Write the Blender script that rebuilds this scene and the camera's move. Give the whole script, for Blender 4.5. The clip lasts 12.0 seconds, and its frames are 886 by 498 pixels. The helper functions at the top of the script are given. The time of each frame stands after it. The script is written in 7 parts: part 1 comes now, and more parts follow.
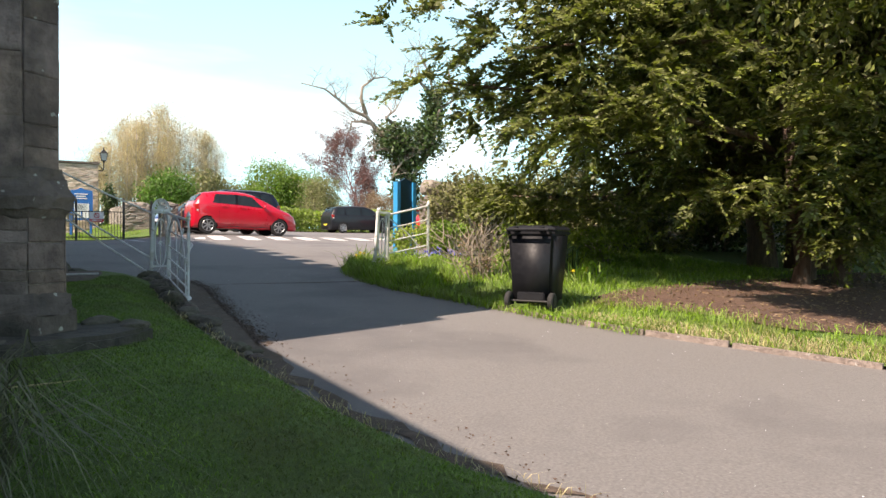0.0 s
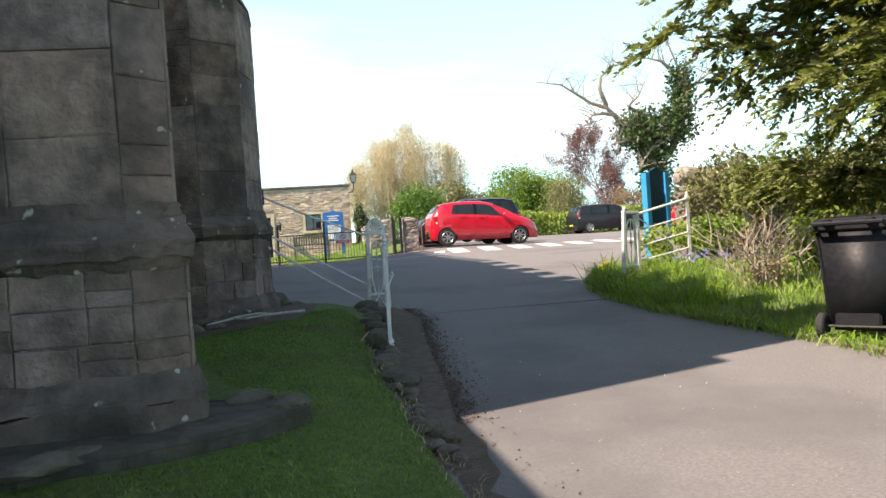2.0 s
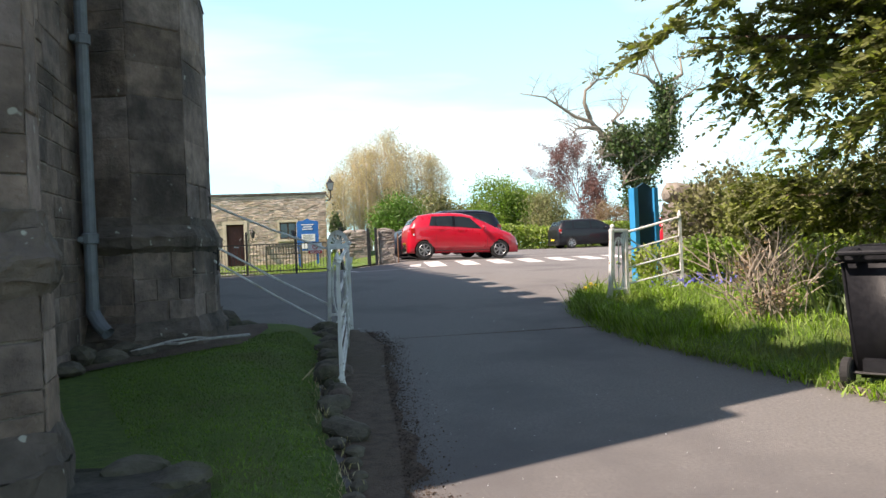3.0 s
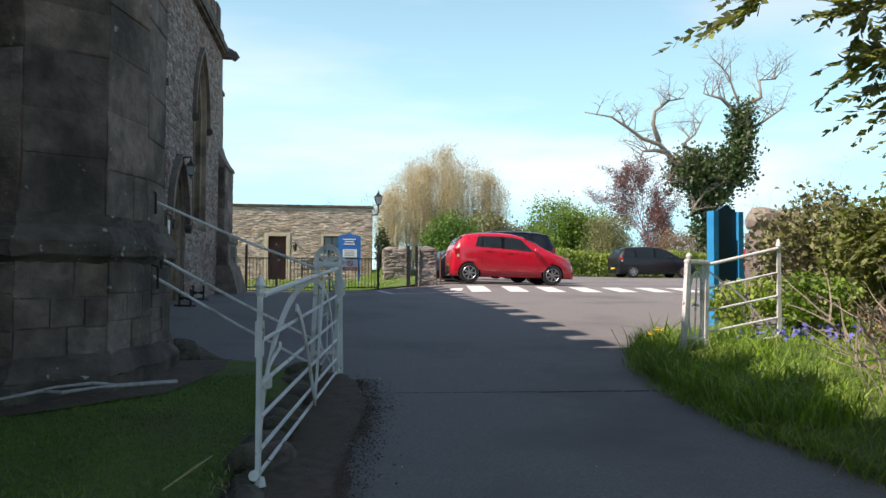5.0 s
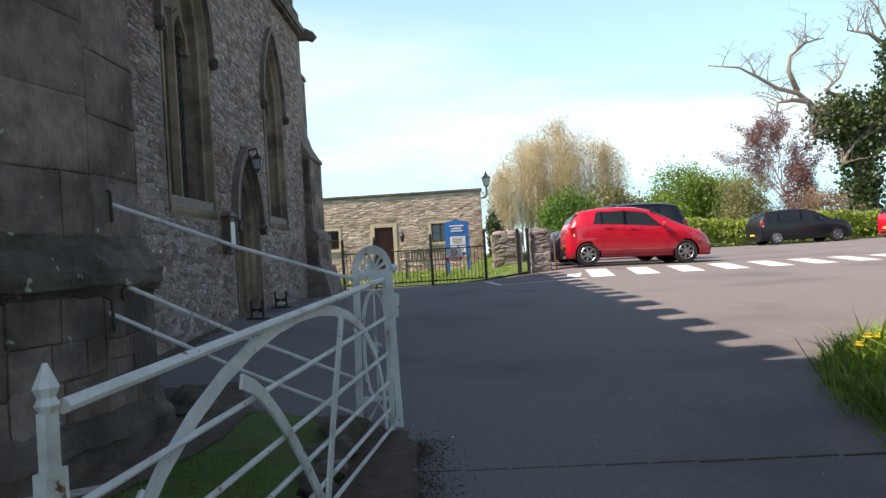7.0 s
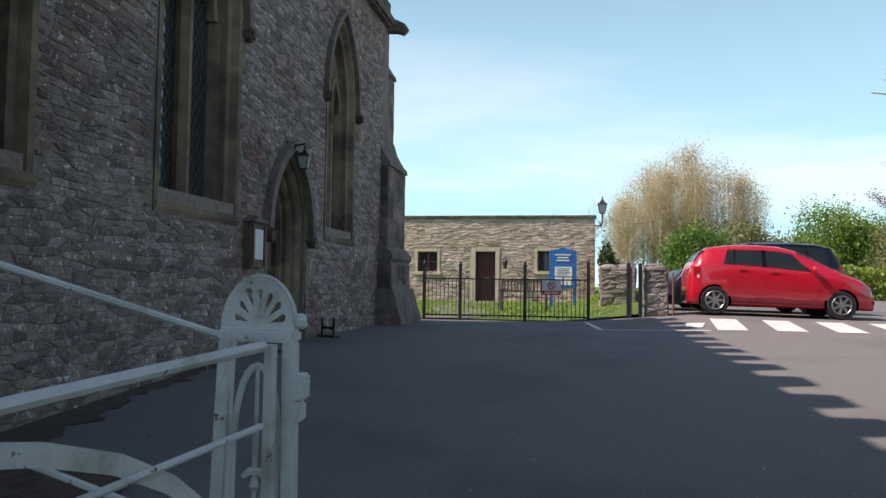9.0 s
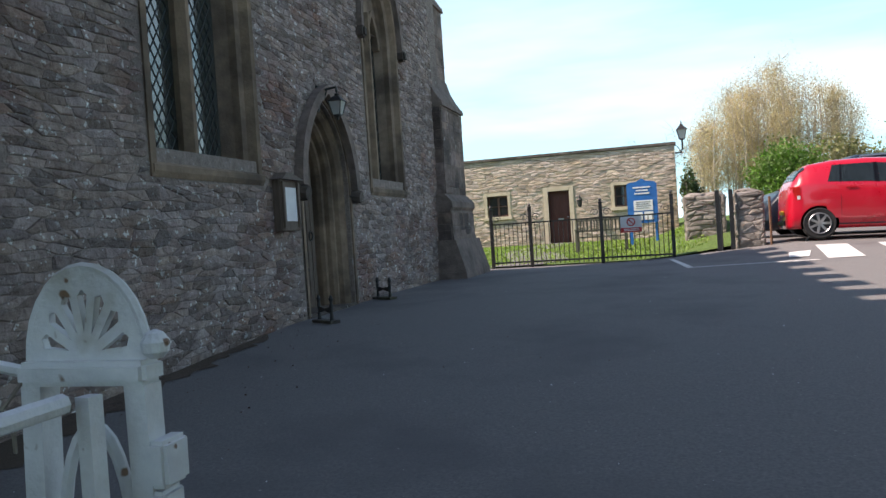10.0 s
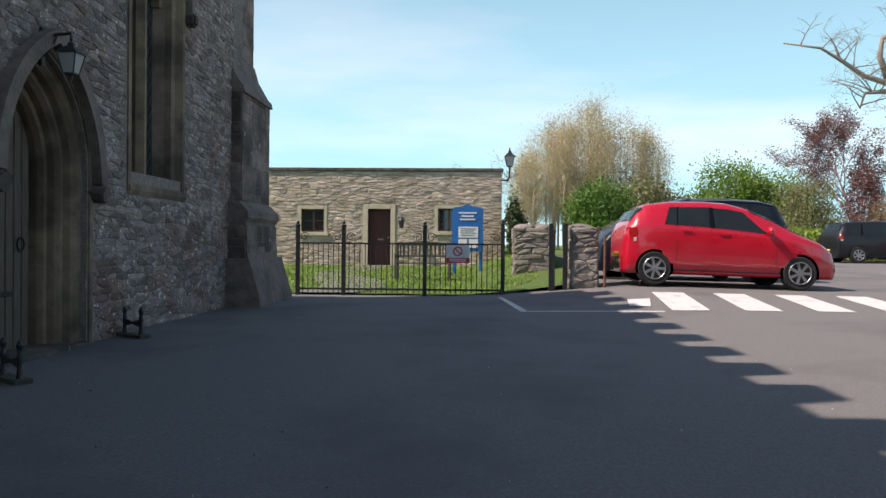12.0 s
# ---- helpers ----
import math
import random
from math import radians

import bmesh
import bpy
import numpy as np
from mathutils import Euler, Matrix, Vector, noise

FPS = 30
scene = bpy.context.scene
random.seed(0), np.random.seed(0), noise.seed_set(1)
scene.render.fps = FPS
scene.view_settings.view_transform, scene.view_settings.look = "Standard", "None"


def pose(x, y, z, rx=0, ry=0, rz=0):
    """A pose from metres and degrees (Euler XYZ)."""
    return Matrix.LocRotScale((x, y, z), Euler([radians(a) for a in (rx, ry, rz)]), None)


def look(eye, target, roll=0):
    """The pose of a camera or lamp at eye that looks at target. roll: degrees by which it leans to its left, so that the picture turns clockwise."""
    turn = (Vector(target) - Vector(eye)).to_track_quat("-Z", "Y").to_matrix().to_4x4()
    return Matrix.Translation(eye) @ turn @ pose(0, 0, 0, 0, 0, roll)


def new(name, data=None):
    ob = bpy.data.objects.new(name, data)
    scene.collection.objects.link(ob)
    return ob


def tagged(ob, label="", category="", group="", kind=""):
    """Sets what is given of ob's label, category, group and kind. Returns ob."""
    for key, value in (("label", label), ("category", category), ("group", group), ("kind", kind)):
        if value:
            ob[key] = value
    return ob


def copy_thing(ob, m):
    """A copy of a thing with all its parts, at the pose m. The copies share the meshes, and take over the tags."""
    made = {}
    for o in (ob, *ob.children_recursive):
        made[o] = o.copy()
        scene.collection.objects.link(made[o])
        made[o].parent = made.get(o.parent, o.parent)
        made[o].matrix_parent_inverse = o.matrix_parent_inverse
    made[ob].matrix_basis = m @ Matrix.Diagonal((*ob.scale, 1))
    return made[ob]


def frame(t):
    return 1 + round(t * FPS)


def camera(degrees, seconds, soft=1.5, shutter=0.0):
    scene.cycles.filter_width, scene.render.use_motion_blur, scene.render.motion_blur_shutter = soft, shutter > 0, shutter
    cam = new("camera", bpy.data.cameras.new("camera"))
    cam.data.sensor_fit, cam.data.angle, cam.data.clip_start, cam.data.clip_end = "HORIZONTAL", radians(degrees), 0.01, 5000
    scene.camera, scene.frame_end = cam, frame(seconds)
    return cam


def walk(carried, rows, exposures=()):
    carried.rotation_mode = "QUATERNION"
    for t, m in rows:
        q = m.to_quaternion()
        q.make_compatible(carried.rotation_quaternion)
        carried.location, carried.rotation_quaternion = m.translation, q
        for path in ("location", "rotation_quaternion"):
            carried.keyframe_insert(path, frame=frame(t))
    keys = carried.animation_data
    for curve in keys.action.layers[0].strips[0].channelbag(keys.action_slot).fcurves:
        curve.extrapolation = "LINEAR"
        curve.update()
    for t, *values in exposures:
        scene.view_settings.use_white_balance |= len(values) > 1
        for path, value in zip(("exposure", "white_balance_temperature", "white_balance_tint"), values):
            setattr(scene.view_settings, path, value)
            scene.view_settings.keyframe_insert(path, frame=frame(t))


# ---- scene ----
cam = camera(61.2, 12.0)
PATH = [
    (0, (0.389, 0.223, 1.616), (1.392, 1.953, 1.576), 0.5),
    (0.5, (0.71, 0.589, 1.665), (1.582, 2.388, 1.587), 0.0),
    (1, (0.946, 1.06, 1.693), (1.519, 2.972, 1.556), -3.5),
    (1.5, (1.059, 1.551, 1.728), (1.429, 3.511, 1.578), -1.5),
    (2, (1.292, 2.006, 1.743), (1.677, 3.968, 1.722), -3.9),
    (2.5, (1.467, 2.475, 1.765), (1.832, 4.442, 1.804), -2.3),
    (2.7, (1.521, 2.641, 1.812), (1.912, 4.602, 1.818), -2.3),
    (4.3, (2.179, 4.206, 1.792), (2.706, 6.135, 1.829), -2.1),
    (4.5, (2.277, 4.381, 1.818), (2.706, 6.333, 1.889), -3.9),
    (5, (2.417, 4.898, 1.851), (2.699, 6.877, 1.914), 0.3),
    (5.5, (2.575, 5.399, 1.867), (2.628, 7.399, 1.867), -0.6),
    (6, (2.664, 5.902, 1.886), (2.519, 7.897, 1.856), -0.5),
    (6.5, (2.814, 6.485, 1.892), (2.805, 8.484, 1.822), -2.4),
    (6.7, (2.859, 6.7, 1.955), (2.829, 8.7, 1.967), -4.2),
    (8.3, (3.201, 8.834, 2.051), (3.063, 10.829, 2.082), 2.8),
    (8.5, (3.267, 9.104, 2.033), (3.06, 11.093, 2.043), 0.1),
    (9, (3.383, 9.616, 2.079), (3.028, 11.582, 2.176), 0.8),
    (9.5, (3.403, 10.202, 2.111), (2.959, 12.15, 2.196), -2.0),
    (10, (3.368, 10.825, 2.117), (2.809, 12.745, 2.077), -3.8),
    (10.5, (3.305, 11.399, 2.144), (2.524, 13.24, 2.1), -0.4),
    (11, (3.323, 11.953, 2.157), (2.848, 13.89, 2.315), -0.5),
    (11.5, (3.218, 12.567, 2.241), (3.031, 14.549, 2.432), 3.2),
    (12, (3.106, 13.053, 2.235), (3.022, 15.051, 2.222), 0.5),
]
walk(cam, [(t, look(eye, target, roll)) for t, eye, target, roll in PATH],
     [(t, stops, kelvin, tint) for t, stops, kelvin, tint in (
         (0.0, 0.86, 7500, 22), (0.8, 0.9, 7500, 22), (1.4, 1.06, 7500, 22), (2.0, 1.02, 7500, 22), (2.7, 0.84, 7400, 22), (4.5, 0.56, 7000, 20), (5.0, 0.40, 7000, 22), (5.5, 0.48, 7100, 24), (6.0, 0.56, 7100, 24), (6.5, 0.66, 7300, 26), (8.5, 0.2, 7000, 24),
         (9.5, 0.3, 7000, 24), (9.9, 0.45, 7000, 24), (10.3, 1.2, 7000, 25), (10.6, 1.25, 7000, 25), (11.0, 1.25, 7100, 26), (11.25, 0.8, 7000, 24), (11.6, 0.25, 6900, 22), (12.0, 0.18, 6900, 22))])

# ---- world, sun, exposure ----
SUN_EL, SUN_SLOPE = 48.5, 0.30
sun_from = Vector((-1.0, -SUN_SLOPE, 0)).normalized() * math.cos(radians(SUN_EL)) + Vector((0, 0, math.sin(radians(SUN_EL))))
sun_ob = new("sun", bpy.data.lights.new("sun", "SUN"))
sun_ob.data.energy, sun_ob.data.angle, sun_ob.data.color = 5.0, radians(0.55), (1.0, 0.93, 0.82)
sun_ob.matrix_world = look(sun_from * 60, (0, 0, 0))

world = bpy.data.worlds.new("sky_world")
scene.world = world
world.use_nodes = True
wn, wl = world.node_tree.nodes, world.node_tree.links
wn.clear()
sky = wn.new("ShaderNodeTexSky")
sky.sky_type, sky.sun_disc = "NISHITA", False
sky.sun_elevation = radians(SUN_EL)
sky.sun_rotation = math.atan2(sun_from.x, sun_from.y)
sky.air_density, sky.dust_density, sky.ozone_density = 1.0, 0.6, 1.5
coord = wn.new("ShaderNodeTexCoord")
stretch = wn.new("ShaderNodeMapping")
stretch.inputs["Rotation"].default_value = (0.15, 0.25, 0.3)
stretch.inputs["Scale"].default_value = (1.0, 2.2, 6.0)
wl.new(coord.outputs["Generated"], stretch.inputs["Vector"])
cloud = wn.new("ShaderNodeTexNoise")
cloud.inputs["Scale"].default_value, cloud.inputs["Detail"].default_value, cloud.inputs["Roughness"].default_value = 1.5, 6, 0.5
wl.new(stretch.outputs[0], cloud.inputs["Vector"])
ramp = wn.new("ShaderNodeValToRGB")
ramp.color_ramp.elements[0].position, ramp.color_ramp.elements[0].color = 0.44, (0.0, 0.0, 0.0, 1)
ramp.color_ramp.elements[1].position, ramp.color_ramp.elements[1].color = 0.80, (1.0, 1.0, 1.0, 1)
wl.new(cloud.outputs["Fac"], ramp.inputs["Fac"])
tone = wn.new("ShaderNodeMixRGB")
tone.inputs["Color1"].default_value, tone.inputs["Color2"].default_value = (4.5, 9.3, 10.9, 1), (10.2, 12.1, 12.5, 1)
wl.new(ramp.outputs["Color"], tone.inputs["Fac"])
veil = wn.new("ShaderNodeMixRGB")
wl.new(tone.outputs["Color"], veil.inputs["Color2"])
split = wn.new("ShaderNodeSeparateXYZ")
wl.new(coord.outputs["Generated"], split.inputs[0])
low_sky = wn.new("ShaderNodeMapRange")
for key_, value_ in zip(("From Min", "From Max", "To Min", "To Max"), (0.0, 0.58, 0.97, 0.04)):
    low_sky.inputs[key_].default_value = value_
wl.new(split.outputs["Z"], low_sky.inputs["Value"])
wl.new(low_sky.outputs[0], veil.inputs["Fac"])
wl.new(sky.outputs["Color"], veil.inputs["Color1"])
back = wn.new("ShaderNodeBackground")
back.inputs["Strength"].default_value = 0.105
wl.new(veil.outputs["Color"], back.inputs["Color"])
wout = wn.new("ShaderNodeOutputWorld")
wl.new(back.outputs[0], wout.inputs["Surface"])


# ---- materials ----
def link(nt, a, b):
    nt.links.new(a, b)


def material(name, low, high, scale=8.0, rough=0.85, bump=0.3, bump_scale=40.0, vary=0.0, stain=None, stain_scale=0.7,
             stain_cut=(0.5, 0.7), metal=0.0, source="island", stretch_xyz=(1, 1, 1), coat=0.0, translucent=0.0, bump_dist=0.01, specks=None):
    m = bpy.data.materials.new(name)
    m.use_nodes = True
    nt = m.node_tree
    n = nt.nodes
    bsdf = n["Principled BSDF"]
    geo = n.new("ShaderNodeNewGeometry")
    mp = n.new("ShaderNodeMapping")
    mp.inputs["Scale"].default_value = stretch_xyz
    link(nt, geo.outputs["Position"], mp.inputs["Vector"])

    def noise_node(s, detail=5.0):
        t = n.new("ShaderNodeTexNoise")
        t.inputs["Scale"].default_value, t.inputs["Detail"].default_value, t.inputs["Roughness"].default_value = s, detail, 0.6
        link(nt, mp.outputs[0], t.inputs["Vector"])
        return t

    def mixed(fac, a, b, kind="MIX"):
        x = n.new("ShaderNodeMixRGB")
        x.blend_type = kind
        for sock, v in zip(x.inputs, (fac, a, b)):
            if hasattr(v, "is_output"):
                link(nt, v, sock)
            elif isinstance(v, tuple):
                sock.default_value = (*v, 1)
            else:
                sock.default_value = v
        return x.outputs[0]

    def span(sock, lo, hi, to_lo=0.0, to_hi=1.0):
        r = n.new("ShaderNodeMapRange")
        for k, v in zip(("From Min", "From Max", "To Min", "To Max"), (lo, hi, to_lo, to_hi)):
            r.inputs[k].default_value = v
        link(nt, sock, r.inputs["Value"])
        return r.outputs[0]

    grain = noise_node(scale)
    col = mixed(span(grain.outputs["Fac"], 0.3, 0.7), low, high)
    if stain:
        big = noise_node(stain_scale, 4)
        col = mixed(span(big.outputs["Fac"], *stain_cut, 0, 0.85), col, stain)
    if specks:
        spot = noise_node(specks[1], 2)
        col = mixed(span(spot.outputs["Fac"], specks[2], specks[2] + 0.04), col, specks[0])
    if vary:
        if source == "object":
            info = n.new("ShaderNodeObjectInfo")
            rnd = info.outputs["Random"]
        else:
            rnd = geo.outputs["Random Per Island"]
        hsv = n.new("ShaderNodeHueSaturation")
        link(nt, span(rnd, 0, 1, 1 - vary, 1 + vary), hsv.inputs["Value"])
        second = n.new("ShaderNodeMath")
        second.operation = "FRACT"
        times = n.new("ShaderNodeMath")
        times.operation = "MULTIPLY"
        times.inputs[1].default_value = 7.31
        link(nt, rnd, times.inputs[0])
        link(nt, times.outputs[0], second.inputs[0])
        link(nt, span(second.outputs[0], 0, 1, 1 - vary * 0.6, 1 + vary * 0.6), hsv.inputs["Saturation"])
        link(nt, span(second.outputs[0], 0, 1, 0.5 - vary * 0.03, 0.5 + vary * 0.03), hsv.inputs["Hue"])
        link(nt, col, hsv.inputs["Color"])
        col = hsv.outputs[0]
    link(nt, col, bsdf.inputs["Base Color"])
    bsdf.inputs["Roughness"].default_value = rough
    link(nt, span(grain.outputs["Fac"], 0.3, 0.7, max(rough - 0.08, 0.02), min(rough + 0.08, 1.0)), bsdf.inputs["Roughness"])
    bsdf.inputs["Metallic"].default_value = metal
    bsdf.inputs["Coat Weight"].default_value = coat
    bsdf.inputs["Coat Roughness"].default_value = 0.05
    if bump:
        fine = noise_node(bump_scale, 6)
        b = n.new("ShaderNodeBump")
        b.inputs["Strength"].default_value, b.inputs["Distance"].default_value = bump, bump_dist
        link(nt, fine.outputs["Fac"], b.inputs["Height"])
        link(nt, b.outputs[0], bsdf.inputs["Normal"])
    if translucent:
        tr = n.new("ShaderNodeBsdfTranslucent")
        link(nt, col, tr.inputs["Color"])
        mx = n.new("ShaderNodeMixShader")
        mx.inputs[0].default_value = translucent
        link(nt, bsdf.outputs[0], mx.inputs[1])
        link(nt, tr.outputs[0], mx.inputs[2])
        link(nt, mx.outputs[0], n["Material Output"].inputs["Surface"])
    return m


M = {
    "asphalt": material("asphalt", (0.131, 0.125, 0.125), (0.231, 0.222, 0.213), 60, 0.9, 0.55, 220, stain=(0.112, 0.107, 0.110), stain_scale=0.5, specks=((0.45, 0.43, 0.40), 38, 0.735)),
    "soil": material("soil", (0.065, 0.045, 0.034), (0.165, 0.12, 0.092), 11, 0.95, 0.8, 50, stain=(0.10, 0.075, 0.05), bump_dist=0.03),
    "needle_litter": material("needle_litter", (0.06, 0.034, 0.024), (0.15, 0.09, 0.063), 22, 0.95, 0.8, 60, stain=(0.13, 0.08, 0.055), bump_dist=0.02),
    "turf": material("turf", (0.06, 0.115, 0.02), (0.135, 0.225, 0.042), 18, 0.95, 0.9, 90, stain=(0.12, 0.14, 0.04), stain_scale=1.1, stain_cut=(0.52, 0.75), bump_dist=0.03),
    "blade": material("blade", (0.14, 0.27, 0.032), (0.31, 0.46, 0.07), 3, 0.6, 0, vary=0.35, stain=(0.17, 0.19, 0.05), stain_scale=0.9, stain_cut=(0.5, 0.7), translucent=0.3),
    "dry_blade": material("dry_blade", (0.34, 0.29, 0.14), (0.56, 0.49, 0.29), 5, 0.7, 0, vary=0.3, translucent=0.2),
    "rush": material("rush", (0.06, 0.075, 0.035), (0.17, 0.175, 0.095), 5, 0.6, 0, vary=0.4, translucent=0.2),
    "mortar": material("mortar", (0.205, 0.165, 0.146), (0.37, 0.31, 0.275), 14, 0.95, 0.9, 40, stain=(0.12, 0.10, 0.09), specks=((0.42, 0.41, 0.39), 15, 0.66), bump_dist=0.03),
    "hall_mortar": material("hall_mortar", (0.38, 0.33, 0.25), (0.52, 0.45, 0.35), 12, 0.95, 0.6, 60, stain=(0.30, 0.25, 0.19), bump_dist=0.02),
    "rubble": material("rubble", (0.195, 0.148, 0.132), (0.385, 0.312, 0.28), 11, 0.94, 1.0, 26, vary=0.40, stain=(0.21, 0.118, 0.098), stain_scale=1.0, stain_cut=(0.50, 0.66), specks=((0.56, 0.55, 0.53), 17, 0.63), bump_dist=0.03),
    "rubble_piece": material("rubble_piece", (0.195, 0.148, 0.132), (0.385, 0.312, 0.28), 11, 0.94, 1.0, 26, vary=0.40, stain=(0.21, 0.118, 0.098), stain_scale=1.0, stain_cut=(0.50, 0.66), source="object", specks=((0.56, 0.55, 0.53), 17, 0.63), bump_dist=0.03),
    "wall_stone": material("wall_stone", (0.20, 0.178, 0.158), (0.37, 0.338, 0.305), 12, 0.92, 0.8, 35, vary=0.35, stain=(0.17, 0.145, 0.12), stain_scale=0.9, bump_dist=0.02),
    "wall_stone_piece": material("wall_stone_piece", (0.20, 0.178, 0.158), (0.37, 0.338, 0.305), 12, 0.92, 0.8, 35, vary=0.35, stain=(0.17, 0.145, 0.12), stain_scale=0.9, source="object", bump_dist=0.02),
    "hall_stone": material("hall_stone", (0.37, 0.288, 0.23), (0.60, 0.495, 0.41), 7, 0.92, 0.6, 40, vary=0.30, stain=(0.33, 0.25, 0.175), stain_scale=0.6, bump_dist=0.02),
    "hall_stone_piece": material("hall_stone_piece", (0.37, 0.288, 0.23), (0.60, 0.495, 0.41), 7, 0.92, 0.6, 40, vary=0.30, stain=(0.33, 0.25, 0.175), stain_scale=0.6, source="object", bump_dist=0.02),
    "ashlar": material("ashlar", (0.145, 0.106, 0.092), (0.325, 0.245, 0.213), 7, 0.92, 1.0, 24, vary=0.27, stain=(0.07, 0.056, 0.05), stain_scale=1.7, stain_cut=(0.45, 0.62), source="object", specks=((0.42, 0.41, 0.37), 8, 0.70), bump_dist=0.02),
    "ashlar_dark": material("ashlar_dark", (0.10, 0.078, 0.067), (0.195, 0.155, 0.132), 5, 0.9, 0.6, 35, stain=(0.038, 0.035, 0.030), stain_scale=1.8, stain_cut=(0.42, 0.62), specks=((0.42, 0.42, 0.37), 9, 0.68), bump_dist=0.02),
    "moss_stone": material("moss_stone", (0.045, 0.04, 0.034), (0.14, 0.125, 0.10), 9, 0.95, 0.7, 30, stain=(0.06, 0.065, 0.03), stain_scale=2.0, vary=0.2, bump_dist=0.02),
    "dressing": material("dressing", (0.20, 0.142, 0.10), (0.34, 0.25, 0.18), 6, 0.9, 0.5, 35, stain=(0.075, 0.056, 0.043), stain_scale=1.4, stain_cut=(0.42, 0.62), vary=0.1, bump_dist=0.015),
    "hall_dressing": material("hall_dressing", (0.48, 0.41, 0.30), (0.62, 0.54, 0.41), 6, 0.9, 0.35, 30, stain=(0.40, 0.33, 0.23), stain_scale=1.5),
    "oak_door": material("oak_door", (0.09, 0.065, 0.05), (0.19, 0.145, 0.115), 6, 0.75, 0.5, 30, vary=0.15, stretch_xyz=(6, 6, 0.6)),
    "red_door": material("red_door", (0.075, 0.02, 0.016), (0.12, 0.034, 0.026), 6, 0.5, 0.2, 30, stretch_xyz=(4, 4, 0.6)),
    "hall_frame": material("hall_frame", (0.10, 0.05, 0.04), (0.16, 0.085, 0.065), 6, 0.5, 0.2, 30),
    "bench_wood": material("bench_wood", (0.07, 0.075, 0.055), (0.14, 0.14, 0.11), 9, 0.8, 0.3, 40, stretch_xyz=(0.6, 4, 4)),
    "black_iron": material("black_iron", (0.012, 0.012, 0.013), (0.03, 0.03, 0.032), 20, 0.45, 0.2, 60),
    "white_paint": material("white_paint", (0.62, 0.63, 0.64), (0.82, 0.83, 0.83), 9, 0.5, 0.5, 45, stain=(0.42, 0.40, 0.35), stain_scale=4.5, stain_cut=(0.52, 0.66), specks=((0.22, 0.13, 0.08), 18, 0.665)),
    "pipe_grey": material("pipe_grey", (0.13, 0.15, 0.18), (0.20, 0.225, 0.26), 8, 0.5, 0.15, 40, stain=(0.10, 0.10, 0.11)),
    "blue_board": material("blue_board", (0.012, 0.13, 0.42), (0.02, 0.165, 0.50), 4, 0.45, 0.05, 40, stain=(0.012, 0.11, 0.36)),
    "blue_post": material("blue_post", (0.015, 0.26, 0.56), (0.025, 0.32, 0.64), 4, 0.45, 0.08, 40, stain=(0.02, 0.22, 0.5)),
    "paper": material("paper", (0.70, 0.72, 0.73), (0.82, 0.83, 0.84), 9, 0.6, 0.0),
    "frayed_rope": material("frayed_rope", (0.30, 0.29, 0.29), (0.52, 0.51, 0.50), 30, 0.9, 0.6, 90, bump_dist=0.01),
    "sign_panel": material("sign_panel", (0.010, 0.045, 0.075), (0.016, 0.06, 0.10), 5, 0.35, 0.05, 40),
    "lawn_blade": material("lawn_blade", (0.085, 0.175, 0.024), (0.19, 0.31, 0.05), 3, 0.7, 0, vary=0.3, stain=(0.12, 0.13, 0.04), stain_scale=0.9, stain_cut=(0.5, 0.7), translucent=0.2),
    "hood_stone": material("hood_stone", (0.15, 0.115, 0.10), (0.28, 0.22, 0.19), 7, 0.92, 0.8, 30, stain=(0.10, 0.08, 0.07), stain_scale=2.0, bump_dist=0.02),
    "ink": material("ink", (0.10, 0.11, 0.14), (0.16, 0.17, 0.2), 9, 0.6, 0.0),
    "sign_red": material("sign_red", (0.55, 0.03, 0.04), (0.65, 0.05, 0.05), 9, 0.4, 0.0),
    "road_white": material("road_white", (0.55, 0.54, 0.52), (0.78, 0.77, 0.75), 25, 0.85, 0.3, 90, stain=(0.38, 0.37, 0.36), stain_scale=3, stain_cut=(0.58, 0.75)),
    "bark": material("bark", (0.10, 0.065, 0.05), (0.23, 0.16, 0.12), 10, 0.95, 0.9, 25, stretch_xyz=(2, 2, 0.4), bump_dist=0.04),
    "pale_bark": material("pale_bark", (0.32, 0.28, 0.23), (0.55, 0.50, 0.43), 8, 0.9, 0.5, 25),
    "twig": material("twig", (0.20, 0.165, 0.13), (0.36, 0.31, 0.255), 8, 0.9, 0.3, 25),
    "purple_twig": material("purple_twig", (0.16, 0.095, 0.095), (0.27, 0.17, 0.17), 8, 0.9, 0.3, 25, vary=0.2),
    "yew_leaf": material("yew_leaf", (0.10, 0.13, 0.034), (0.30, 0.335, 0.10), 1.2, 0.5, 0, vary=0.45, translucent=0.38),
    "ivy_leaf": material("ivy_leaf", (0.03, 0.06, 0.018), (0.09, 0.14, 0.04), 2.0, 0.4, 0, vary=0.4, translucent=0.15),
    "spring_leaf": material("spring_leaf", (0.12, 0.22, 0.03), (0.24, 0.37, 0.06), 0.9, 0.6, 0, vary=0.3, translucent=0.35),
    "deep_leaf": material("deep_leaf", (0.07, 0.155, 0.025), (0.16, 0.30, 0.05), 0.9, 0.6, 0, vary=0.3, translucent=0.3),
    "catkin": material("catkin", (0.44, 0.37, 0.20), (0.66, 0.57, 0.34), 0.7, 0.7, 0, vary=0.3, translucent=0.35),
    "olive_leaf": material("olive_leaf", (0.17, 0.18, 0.075), (0.31, 0.31, 0.15), 0.8, 0.7, 0, vary=0.3, translucent=0.3),
